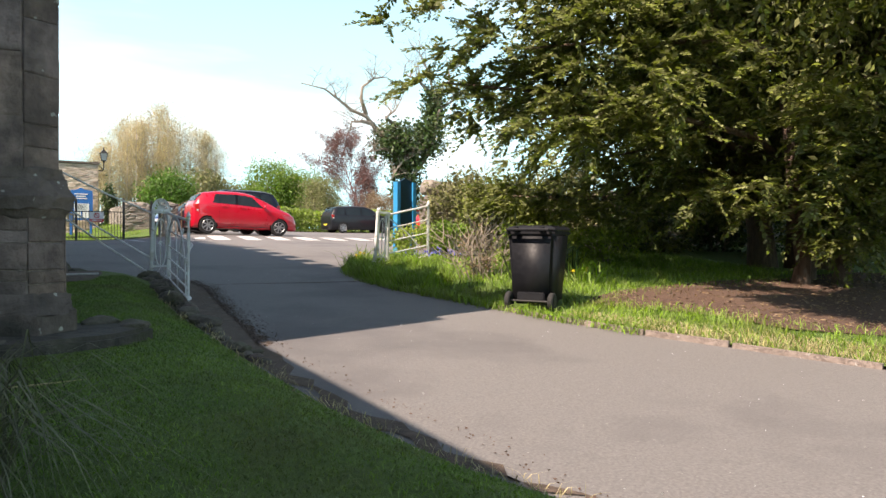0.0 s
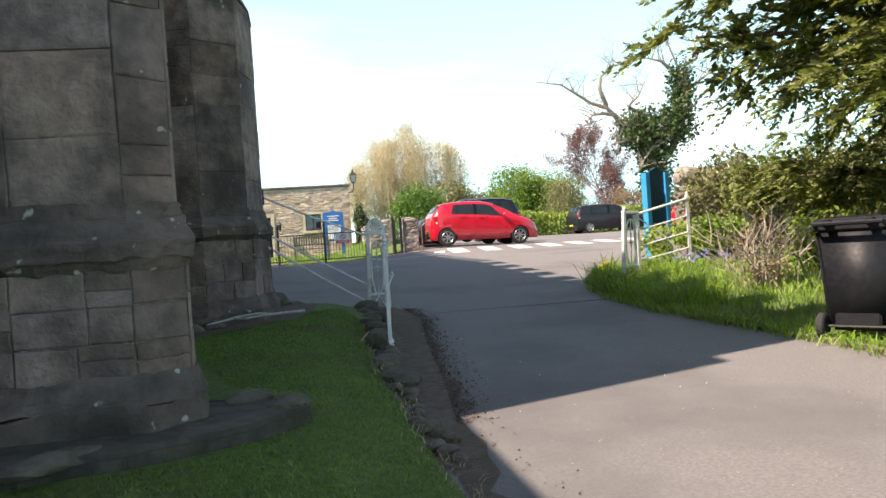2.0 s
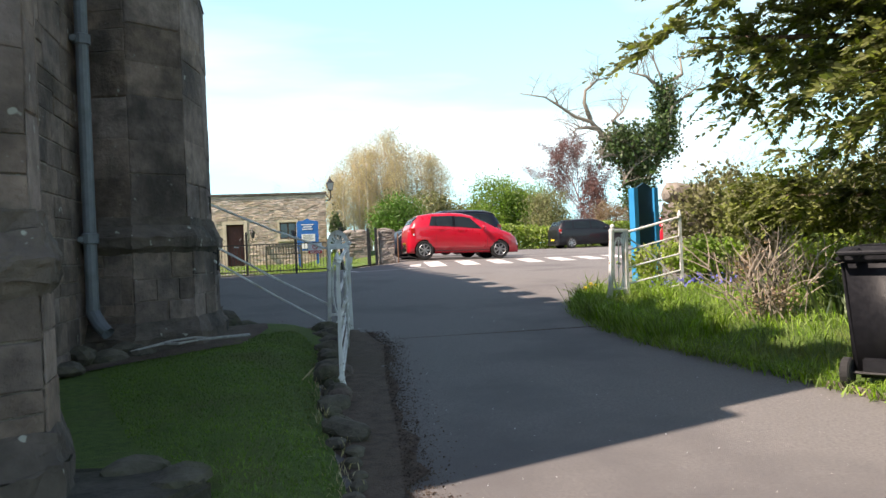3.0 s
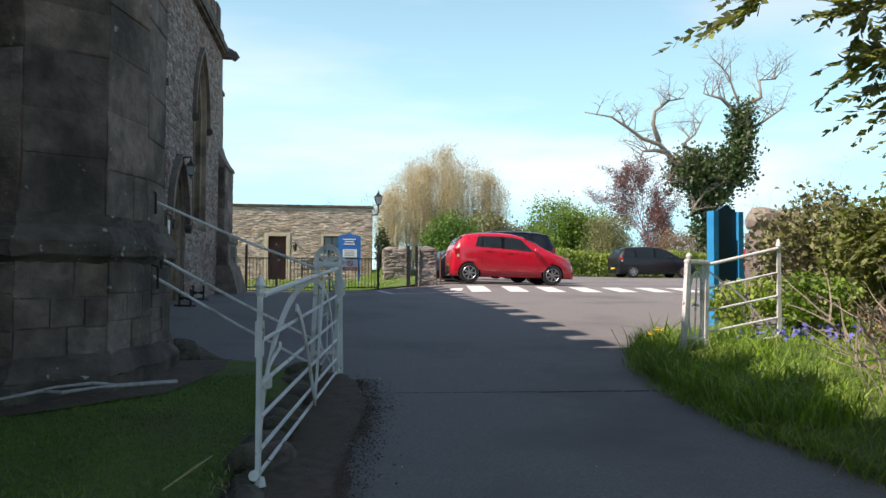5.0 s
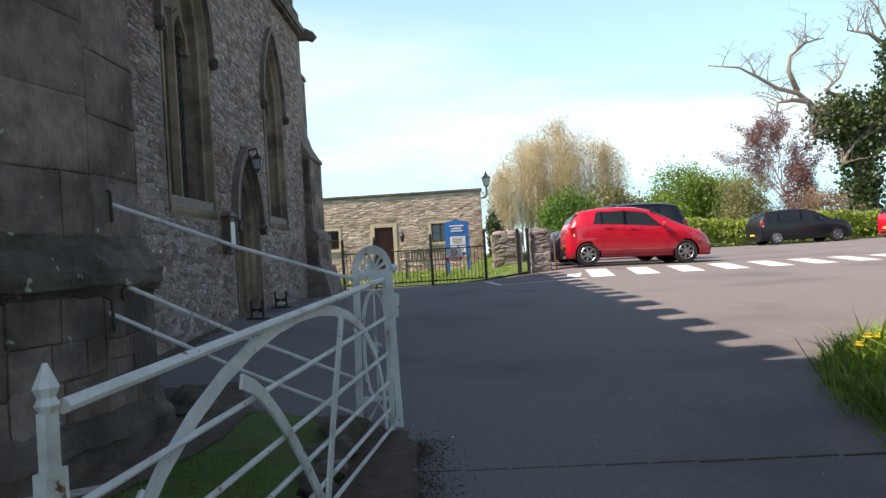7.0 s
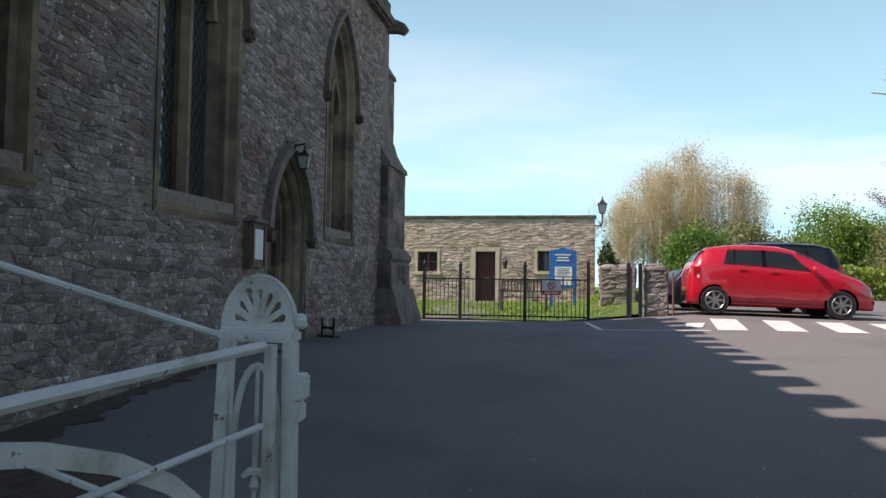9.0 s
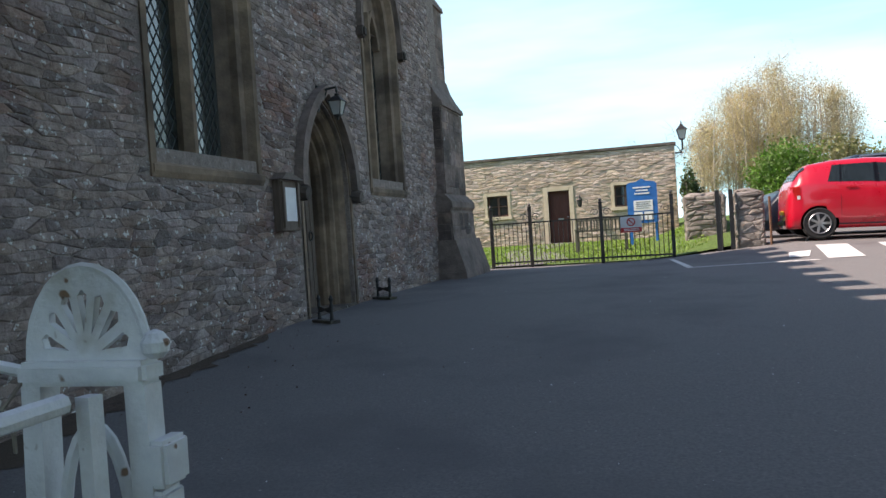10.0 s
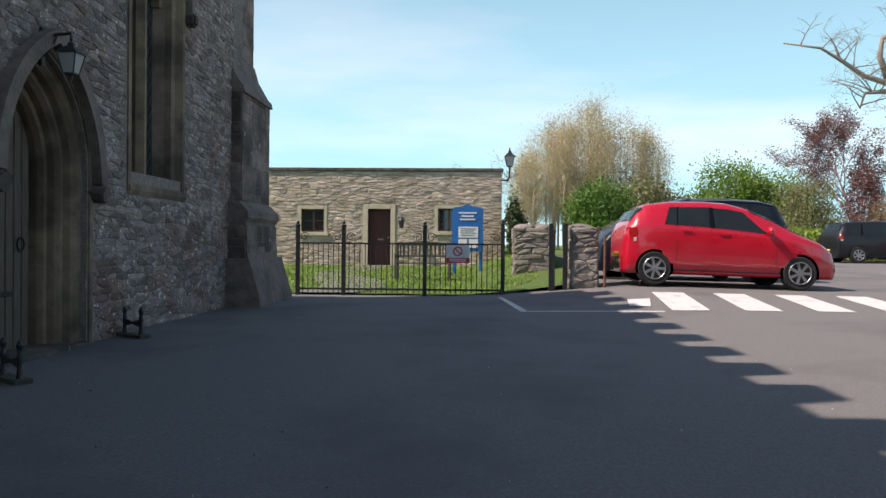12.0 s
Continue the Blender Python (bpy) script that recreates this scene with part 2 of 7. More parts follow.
    "red_leaf": material("red_leaf", (0.14, 0.065, 0.06), (0.26, 0.135, 0.12), 0.8, 0.6, 0, vary=0.3, translucent=0.25),
    "brown_leaf": material("brown_leaf", (0.22, 0.15, 0.09), (0.36, 0.27, 0.17), 0.8, 0.7, 0, vary=0.3, translucent=0.25),
    "hedge_leaf": material("hedge_leaf", (0.17, 0.255, 0.04), (0.32, 0.42, 0.08), 0.9, 0.6, 0, vary=0.3, translucent=0.3),
    "petal": material("petal", (0.75, 0.55, 0.03), (0.85, 0.68, 0.06), 3, 0.6, 0, vary=0.1),
    "bluebell": material("bluebell", (0.12, 0.14, 0.5), (0.2, 0.2, 0.6), 3, 0.6, 0, vary=0.1),
    "car_red": material("car_red", (0.50, 0.004, 0.020), (0.55, 0.005, 0.026), 3, 0.32, 0, coat=1.0),
    "car_navy": material("car_navy", (0.006, 0.008, 0.018), (0.009, 0.012, 0.024), 3, 0.35, 0, coat=0.25),
    "car_blue": material("car_blue", (0.015, 0.07, 0.26), (0.02, 0.085, 0.30), 3, 0.3, 0, coat=1.0),
    "car_black": material("car_black", (0.010, 0.011, 0.015), (0.014, 0.015, 0.02), 3, 0.35, 0, coat=0.25),
    "car_silver": material("car_silver", (0.5, 0.52, 0.54), (0.58, 0.6, 0.62), 3, 0.35, 0, metal=0.5, coat=1.0),
    "tyre": material("tyre", (0.015, 0.015, 0.016), (0.03, 0.03, 0.03), 20, 0.85, 0.3, 60),
    "alloy": material("alloy", (0.30, 0.30, 0.31), (0.42, 0.42, 0.43), 20, 0.35, 0, metal=0.8),
    "bin_plastic": material("bin_plastic", (0.009, 0.010, 0.013), (0.016, 0.017, 0.021), 30, 0.5, 0.15, 120),
    "tail_red": material("tail_red", (0.55, 0.02, 0.02), (0.65, 0.04, 0.03), 20, 0.15, 0, coat=1.0),
    "lamp_clear": material("lamp_clear", (0.65, 0.67, 0.68), (0.8, 0.8, 0.8), 20, 0.12, 0, coat=1.0),
    "render_cream": material("render_cream", (0.55, 0.50, 0.42), (0.68, 0.63, 0.54), 5, 0.9, 0.2, 30),
    "roof_tile": material("roof_tile", (0.20, 0.17, 0.15), (0.34, 0.29, 0.25), 4, 0.9, 0.5, 20, vary=0.2),
    "rust": material("rust", (0.12, 0.06, 0.035), (0.22, 0.12, 0.07), 20, 0.85, 0.3, 60),
}


def glass_material(name, tint, rough=0.03):
    m = bpy.data.materials.new(name)
    m.use_nodes = True
    b = m.node_tree.nodes["Principled BSDF"]
    b.inputs["Base Color"].default_value = (*tint, 1)
    b.inputs["Roughness"].default_value = rough
    b.inputs["Specular IOR Level"].default_value = 0.9
    b.inputs["IOR"].default_value = 1.5
    return m


for name_ in ("car_black", "car_navy", "bin_plastic"):
    M[name_].node_tree.nodes["Principled BSDF"].inputs["Specular IOR Level"].default_value = 0.3
M["car_glass"] = glass_material("car_glass", (0.035, 0.050, 0.055), 0.02)
M["lead_glass"] = glass_material("lead_glass", (0.035, 0.05, 0.05), 0.10)
M["lead_glass"].node_tree.nodes["Principled BSDF"].inputs["IOR"].default_value = 1.9
M["pane"] = glass_material("pane", (0.03, 0.03, 0.032), 0.04)
M["lamp_glass"] = glass_material("lamp_glass", (0.45, 0.47, 0.48), 0.15)


# ---- building helpers ----
def mesh_of(bm, name):
    me = bpy.data.meshes.new(name)
    bm.normal_update()
    bm.to_mesh(me)
    bm.free()
    return me


def part(name, bm, mat, parent=None, label="", smooth=False, at=None):
    me = bm if isinstance(bm, bpy.types.Mesh) else mesh_of(bm, name)
    if not me.materials:
        me.materials.append(M[mat])
    if smooth:
        me.polygons.foreach_set("use_smooth", [True] * len(me.polygons))
    ob = new(name, me)
    ob.parent = parent
    if at is not None:
        ob.matrix_basis = at
    if label:
        tagged(ob, label)
    return ob


def thing(name, label, category, at=None, group="", kind=""):
    ob = new(name)
    ob.empty_display_size = 0.2
    if at is not None:
        ob.matrix_basis = at
    return tagged(ob, label, category, group, kind)


def setting(name, bm, mat, label="", smooth=False, kind="structure"):
    return tagged(part(name, bm, mat, None, label, smooth), kind=kind)


def box(x0, x1, y0, y1, z0, z1, bevel=0.0, bm=None):
    bm = bm or bmesh.new()
    made = bmesh.ops.create_cube(bm, size=1.0, matrix=Matrix.LocRotScale(((x0 + x1) / 2, (y0 + y1) / 2, (z0 + z1) / 2), None, (abs(x1 - x0), abs(y1 - y0), abs(z1 - z0))))
    if bevel:
        edges = {e for v in made["verts"] for e in v.link_edges}
        bmesh.ops.bevel(bm, geom=list(edges), offset=bevel, segments=2, affect="EDGES")
    return bm


def prism(points, z0, z1, top=None, bm=None):
    """A block over a plan outline, anticlockwise; top: another outline with as many points."""
    bm = bm or bmesh.new()
    low = [bm.verts.new((x, y, z0)) for x, y in points]
    high = [bm.verts.new((x, y, z1)) for x, y in (top or points)]
    k = len(low)
    bm.faces.new(low[::-1])
    bm.faces.new(high)
    for i in range(k):
        bm.faces.new((low[i], low[(i + 1) % k], high[(i + 1) % k], high[i]))
    return bm


def tube(path, radius, sides=8, bm=None, caps=True):
    """A round bar along a path; radius a number or one for each point."""
    bm = bm or bmesh.new()
    pts = [Vector(p) for p in path]
    rad = radius if isinstance(radius, (list, tuple)) else [radius] * len(pts)
    rings, side = [], None
    for i, p in enumerate(pts):
        d = (pts[min(i + 1, len(pts) - 1)] - pts[max(i - 1, 0)]).normalized()
        if side is None:
            side = d.orthogonal().normalized()
        side = (side - d * side.dot(d)).normalized()
        up = d.cross(side)
        rings.append([bm.verts.new(p + (side * math.cos(a) + up * math.sin(a)) * rad[i]) for a in (2 * math.pi * k / sides for k in range(sides))])
    for a, b in zip(rings, rings[1:]):
        for k in range(sides):
            bm.faces.new((a[k], a[(k + 1) % sides], b[(k + 1) % sides], b[k]))
    if caps:
        bm.faces.new(rings[0][::-1])
        bm.faces.new(rings[-1])
    return bm


def lathe(profile, sides=16, bm=None, at=(0, 0, 0)):
    """Turned round z: rows of radius, height."""
    bm = bm or bmesh.new()
    rings = [[bm.verts.new((at[0] + r * math.cos(2 * math.pi * k / sides), at[1] + r * math.sin(2 * math.pi * k / sides), at[2] + z)) for k in range(sides)] for r, z in profile]
    for a, b in zip(rings, rings[1:]):
        for k in range(sides):
            bm.faces.new((a[k], a[(k + 1) % sides], b[(k + 1) % sides], b[k]))
    bm.faces.new(rings[0][::-1])
    bm.faces.new(rings[-1])
    return bm


def ribbon(path, width, thick, across, bm=None):
    """A flat bar along a path, as wide as width along the vector across."""
    bm = bm or bmesh.new()
    pts, w = [Vector(p) for p in path], Vector(across).normalized() * width / 2
    rings = []
    for i, p in enumerate(pts):
        d = (pts[min(i + 1, len(pts) - 1)] - pts[max(i - 1, 0)]).normalized()
        nrm = d.cross(w).normalized() * thick / 2
        rings.append([bm.verts.new(p + q) for q in (w + nrm, -w + nrm, -w - nrm, w - nrm)])
    for a, b in zip(rings, rings[1:]):
        for k in range(4):
            bm.faces.new((a[k], a[(k + 1) % 4], b[(k + 1) % 4], b[k]))
    bm.faces.new(rings[0][::-1])
    bm.faces.new(rings[-1])
    return bm


def slab_with_holes(outline, holes, depth, place):
    """A wall from its outline and openings in (u, v), depth thick; place(u, v, d) gives the world point."""
    bm = bmesh.new()
    loops = []
    for loop in [outline, *holes]:
        vs = [bm.verts.new((u, v, 0)) for u, v in loop]
        loops.append(vs)
        for i in range(len(vs)):
            bm.edges.new((vs[i], vs[(i + 1) % len(vs)]))
    bmesh.ops.triangle_fill(bm, use_beauty=True, use_dissolve=False, edges=bm.edges[:], normal=(0, 0, 1))
    front = bm.faces[:]
    back_of = {v: bm.verts.new((v.co.x, v.co.y, depth)) for v in bm.verts[:]}
    for face in front:
        bm.faces.new([back_of[v] for v in reversed(face.verts)])
    for vs in loops:
        for i in range(len(vs)):
            a, b = vs[i], vs[(i + 1) % len(vs)]
            bm.faces.new((a, b, back_of[b], back_of[a]))
    for v in bm.verts:
        v.co = place(*v.co)
    bmesh.ops.recalc_face_normals(bm, faces=bm.faces[:])
    return bm


def pointed(u0, u1, sill, spring, apex, steps=8):
    """The outline of a pointed arch, from the sill's start round to its end."""
    mid, half, rise = (u0 + u1) / 2, (u1 - u0) / 2, apex - spring
    r = (half * half + rise * rise) / (2 * half)
    pts = [(u0, sill), (u1, sill)]
    full = math.atan2(rise, r - half) if r > half else math.pi / 2
    for i in range(steps + 1):
        a = full * i / steps
        pts.append((u1 - r + r * math.cos(a), spring + r * math.sin(a)))
    for i in range(steps - 1, -1, -1):
        a = full * i / steps
        pts.append((u0 + r - r * math.cos(a), spring + r * math.sin(a)))
    return pts


def inside(poly, u, v):
    hit = False
    for (x0, y0), (x1, y1) in zip(poly, poly[1:] + poly[:1]):
        if (y0 > v) != (y1 > v) and u < (x1 - x0) * (v - y0) / (y1 - y0) + x0:
            hit = not hit
    return hit


def stone_rows(u0, u1, v0, v1, heights, lengths, blocked, rng, joint=0.012):
    """Stones laid in courses: (u, v, width, height) of each."""
    out, v = [], v0
    while v < v1 - 0.03:
        h = min(rng.uniform(*heights), v1 - v)
        free, start, step = [], None, 0.03
        u = u0
        while u <= u1 + 1e-6:
            stop = any(blocked(u, v + h * k) for k in (0.1, 0.5, 0.9))
            if not stop and start is None:
                start = u
            if stop and start is not None:
                free.append((start, u - step))
                start = None
            u += step
        if start is not None:
            free.append((start, u1))
        for a, b in free:
            u = a
            while u < b - 0.04:
                w = rng.uniform(*lengths) * (0.7 + h / heights[1] * 0.5)
                if b - (u + w) < lengths[0] * 0.6:
                    w = b - u
                if rng.random() < 0.25 and h > heights[1] * 0.7:
                    cut = h * rng.uniform(0.4, 0.6)
                    out.append((u, v, w - joint, cut - joint))
                    out.append((u, v + cut, w - joint, h - cut - joint))
                else:
                    out.append((u, v, w - joint, h - joint))
                u += w
        v += h
    return out


def stone_shape(rng, rough, inset):
    """Points and faces of one unit stone: u, v from 0 to 1, third from the wall outwards 0 to 1."""
    back_pts = [(0, 0, -0.6), (1, 0, -0.6), (1, 1, -0.6), (0, 1, -0.6)]
    mid = [(u + rng.uniform(-1, 1) * rough * 0.4, v + rng.uniform(-1, 1) * rough * 0.8, 0.45) for u, v, _ in back_pts]
    front = [(u + (0.5 - u) * inset * rng.uniform(0.7, 1.6) * 0.6, v + (0.5 - v) * inset * rng.uniform(0.8, 1.8), 0.8 + rng.uniform(-1, 1) * rough * 1.6) for u, v, _ in mid]
    centre = (0.5 + rng.uniform(-0.15, 0.15), 0.5 + rng.uniform(-0.15, 0.15), 1.0 + rng.uniform(-0.5, 1) * rough * 2)
    pts = back_pts + mid + front + [centre]
    faces = []
    for i in range(4):
        j = (i + 1) % 4
        faces += [(i, j, 4 + j, 4 + i), (4 + i, 4 + j, 8 + j, 8 + i), (8 + i, 8 + j, 12)]
    return pts, faces


def lay_stones(rows, place_matrix, proud, mat_piece, mat_rest, parent, near, piece_name, rest_name, rng, rough=0.10, inset=0.16, most=300):
    """Stones of a wall: those for which near(u, v) holds as pieces, the rest joined. place_matrix: (u, v, out) to world."""
    shapes = [stone_shape(rng, rough, inset) for _ in range(16)]
    meshes = []
    for pts, faces in shapes:
        me = bpy.data.meshes.new(piece_name)
        me.from_pydata(pts, [], faces)
        me.materials.append(M[mat_piece])
        meshes.append(me)
    all_pts, all_faces, count = [], [], 0
    for u, v, w, h in rows:
        k = rng.randrange(16)
        deep = proud * rng.uniform(0.5, 1.5)
        tilt, wave = 0.0, 0.0
        if rough > 0.1:
            wave = 0.05 * noise.noise(Vector((u * 0.9, v * 2.2, 3.0)))
            tilt = 0.05 * noise.noise(Vector((u * 1.3 + 9, v * 2.2, 7.0))) + rng.uniform(-0.025, 0.025)
        local = place_matrix @ Matrix.Translation((u, v + wave, 0)) @ Matrix.Rotation(tilt, 4, "Z") @ Matrix.Diagonal((w, h, deep, 1))
        if count < most and near(u + w / 2, v + h / 2):
            ob = new(piece_name, meshes[k])
            ob.parent = parent
            ob.matrix_basis = local
            count += 1
        else:
            base = len(all_pts)
            all_pts += [tuple(local @ Vector(p)) for p in shapes[k][0]]
            all_faces += [tuple(base + i for i in f) for f in shapes[k][1]]
    if all_pts:
        me = bpy.data.meshes.new(rest_name)
        me.from_pydata(all_pts, [], all_faces)
        me.materials.append(M[mat_rest])
        ob = new(rest_name, me)
        ob.parent = parent
        tagged(ob, kind="stuff")


def rubble_cells(u0, u1, v0, v1, du, dv, blocked, rng, joint=0.012, thin=0.2):
    """Irregular stones: cells round jittered, coursed seeds, as outlines in (u, v)."""
    rows_n, cols_n = max(2, int((v1 - v0) / dv)), max(2, int((u1 - u0) / du))
    seeds = {}
    for r in range(-1, rows_n + 1):
        for c in range(-1, cols_n + 1):
            if rng.random() < thin:
                continue
            seeds[(r, c)] = (c + 0.5 + (0.5 if r % 2 else 0.0) + rng.uniform(-0.40, 0.40), r + 0.5 + rng.uniform(-0.26, 0.26))
    out = []
    for (r, c), (sx, sy) in seeds.items():
        poly = [(sx - 2, sy - 1.6), (sx + 2, sy - 1.6), (sx + 2, sy + 1.6), (sx - 2, sy + 1.6)]
        for rr in range(r - 3, r + 4):
            for cc in range(c - 3, c + 4):
                o = seeds.get((rr, cc))
                if o is None or (rr, cc) == (r, c):
                    continue
                nx, ny = o[0] - sx, (o[1] - sy) * 3.6
                lim = nx * (sx + o[0]) / 2 + ny * (sy + o[1]) / 2
                cut = []
                for i in range(len(poly)):
                    a, b = poly[i], poly[(i + 1) % len(poly)]
                    fa, fb = a[0] * nx + a[1] * ny - lim, b[0] * nx + b[1] * ny - lim
                    if fa <= 0:
                        cut.append(a)
                    if (fa < 0 < fb) or (fb < 0 < fa):
                        k = fa / (fa - fb)
                        cut.append((a[0] + (b[0] - a[0]) * k, a[1] + (b[1] - a[1]) * k))
                poly = cut
                if len(poly) < 3:
                    break
            if len(poly) < 3:
                break
        if len(poly) < 3:
            continue
        pts = []
        for x, y in poly:
            u, v = u0 + x * du, v0 + y * dv
            v += dv * 0.7 * noise.noise(Vector((u * 1.1, v * 1.4, 5.0))) + dv * 0.22 * noise.noise(Vector((u * 7, v * 9, 2.0)))
            pts.append((min(max(u, u0), u1), min(max(v, v0), v1)))
        cu, cv = sum(q[0] for q in pts) / len(pts), sum(q[1] for q in pts) / len(pts)
        wide, high = max(q[0] for q in pts) - min(q[0] for q in pts), max(q[1] for q in pts) - min(q[1] for q in pts)
        if wide < 0.03 or high < 0.025 or blocked(cu, cv):
            continue
        k = (max(0.5, 1 - joint / wide), max(0.5, 1 - joint / high))
        for _ in range(6):
            test = [(cu + (x - cu) * k[0], cv + (y - cv) * k[1]) for x, y in pts]
            if not any(blocked(*q) for q in test):
                break
            k = (k[0] * 0.82, k[1] * 0.86)
        else:
            continue
        out.append((cu, cv, test))
    return out


def lay_cells(cells, place_matrix, proud, mat_piece, mat_rest, parent, near, piece_name, rest_name, rng, most=300):
    """The cells of rubble_cells as stones: those for which near(u, v) holds as pieces, the rest joined."""
    all_pts, all_faces, count = [], [], 0
    for cu, cv, poly in cells:
        n, deep = len(poly), proud * rng.uniform(0.45, 1.55)
        slant = (rng.uniform(-0.35, 0.35), rng.uniform(-0.35, 0.35))
        size = max(abs(q[0] - cu) for q in poly) + 0.01
        pts = [(x, y, -0.02) for x, y in poly] + [(x, y, deep * 0.45) for x, y in poly]
        for x, y in poly:
            f = rng.uniform(0.72, 0.9)
            pts.append((cu + (x - cu) * f, cv + (y - cv) * f, deep * (0.9 + slant[0] * (x - cu) / size + slant[1] * (y - cv) / size + rng.uniform(-0.15, 0.15))))
        pts.append((cu, cv, deep * (1 + rng.uniform(-0.2, 0.4))))
        pts = [tuple(place_matrix @ Vector(q)) for q in pts]
        faces = []
        for i in range(n):
            j = (i + 1) % n
            faces += [(i, j, n + j, n + i), (n + i, n + j, 2 * n + j, 2 * n + i), (2 * n + i, 2 * n + j, 3 * n)]
        if count < most and near(cu, cv):
            me = bpy.data.meshes.new(piece_name)
            me.from_pydata(pts, [], faces)
            me.materials.append(M[mat_piece])
            ob = new(piece_name, me)
            ob.parent = parent
            count += 1
        else:
            base = len(all_pts)
            all_pts += pts
            all_faces += [tuple(base + i for i in fc) for fc in faces]
    if all_pts:
        me = bpy.data.meshes.new(rest_name)
        me.from_pydata(all_pts, [], all_faces)
        me.materials.append(M[mat_rest])
        ob = new(rest_name, me)
        ob.parent = parent
        tagged(ob, kind="stuff")


def facing(origin, along, up=(0, 0, 1)):
    """The frame of a wall's face: u along it, v up, the third axis out of it."""
    a, b = Vector(along).normalized(), Vector(up)
    c = a.cross(b)
    return Matrix(((a.x, b.x, c.x, origin[0]), (a.y, b.y, c.y, origin[1]), (a.z, b.z, c.z, origin[2]), (0, 0, 0, 1)))


def ground_z(x, y):
    b = float(np.interp(y, [-20, 0, 2, 4.4, 6.2, 9, 11, 13, 18, 21, 26.4, 45, 90], [-0.6, 0.39, 0.5, 0.6, 0.685, 0.80, 0.87, 0.96, 1.25, 1.29, 1.30, 1.55, 2.0]))
    k = float(np.interp(y, [21.5, 26], [0, 1]))
    return b + k * float(np.interp(x, [3, 6, 8.7, 18], [0, 0.24, 0.18, 0.1]))


def sheet(poly, step, height, jitter=0.0, rng=None):
    """A ground patch over a plan outline: a clipped grid that follows height(x, y)."""
    bm = bmesh.new()
    vs = [bm.verts.new((x, y, 0)) for x, y in poly]
    bm.faces.new(vs)
    xs, ys = [p[0] for p in poly], [p[1] for p in poly]
    for lo, hi, normal in ((min(xs), max(xs), (1, 0, 0)), (min(ys), max(ys), (0, 1, 0))):
        k = lo + step
        while k < hi:
            co = (k, 0, 0) if normal[0] else (0, k, 0)
            bmesh.ops.bisect_plane(bm, geom=bm.verts[:] + bm.edges[:] + bm.faces[:], plane_co=co, plane_no=normal)
            k += step
    bmesh.ops.triangulate(bm, faces=bm.faces[:])
    for v in bm.verts:
        v.co.z = height(v.co.x, v.co.y)
    for f in bm.faces:
        f.smooth = True
    bmesh.ops.recalc_face_normals(bm, faces=bm.faces[:])
    if bm.faces and sum(f.normal.z for f in bm.faces) < 0:
        bmesh.ops.reverse_faces(bm, faces=bm.faces[:])
    return bm


def leaf_mesh(name, centres, size, mat, rng, droop=0.0, width=0.5, flat=0.0, per=1, spread=0.0):
    """Many small leaves as folded quads round the given points, in one mesh."""
    c = np.repeat(np.asarray(centres, float), per, axis=0)
    k = len(c)
    if spread:
        c = c + rng.normal(0, spread, (k, 3))
    d = rng.normal(0, 1, (k, 3))
    d[:, 2] = d[:, 2] * (1 - flat) - droop
    d /= np.linalg.norm(d, axis=1, keepdims=True) + 1e-9
    s = np.cross(d, rng.normal(0, 1, (k, 3)))
    s /= np.linalg.norm(s, axis=1, keepdims=True) + 1e-9
    ln = size * rng.uniform(0.6, 1.4, (k, 1))
    a, b = c - d * ln / 2, c + d * ln / 2
    up = np.cross(d, s) * ln * 0.12
    l, r = c + s * ln * width / 2 + up, c - s * ln * width / 2 + up
    pts = np.stack([a, l, b, r], 1).reshape(-1, 3)
    me = bpy.data.meshes.new(name)
    me.vertices.add(len(pts))
    me.vertices.foreach_set("co", pts.ravel())
    me.loops.add(4 * k)
    me.loops.foreach_set("vertex_index", np.arange(4 * k, dtype=np.int32))
    me.polygons.add(k)
    me.polygons.foreach_set("loop_start", np.arange(0, 4 * k, 4, dtype=np.int32))
    me.update(calc_edges=True)
    me.materials.append(M[mat])
    return me


def blob_points(rng, centre, radii, count, shell=0.55):
    """Points inside an uneven ellipsoid, most of them near its skin."""
    d = rng.normal(0, 1, (count, 3))
    d /= np.linalg.norm(d, axis=1, keepdims=True)
    r = rng.uniform(shell, 1.0, (count, 1)) ** 0.6
    lump = 1 + 0.16 * np.sin(d[:, :1] * 5 + centre[0]) * np.cos(d[:, 1:2] * 6 + centre[1]) + 0.12 * np.sin(d[:, 2:3] * 9 + centre[0])
    return np.asarray(centre) + d * r * lump * np.asarray(radii)


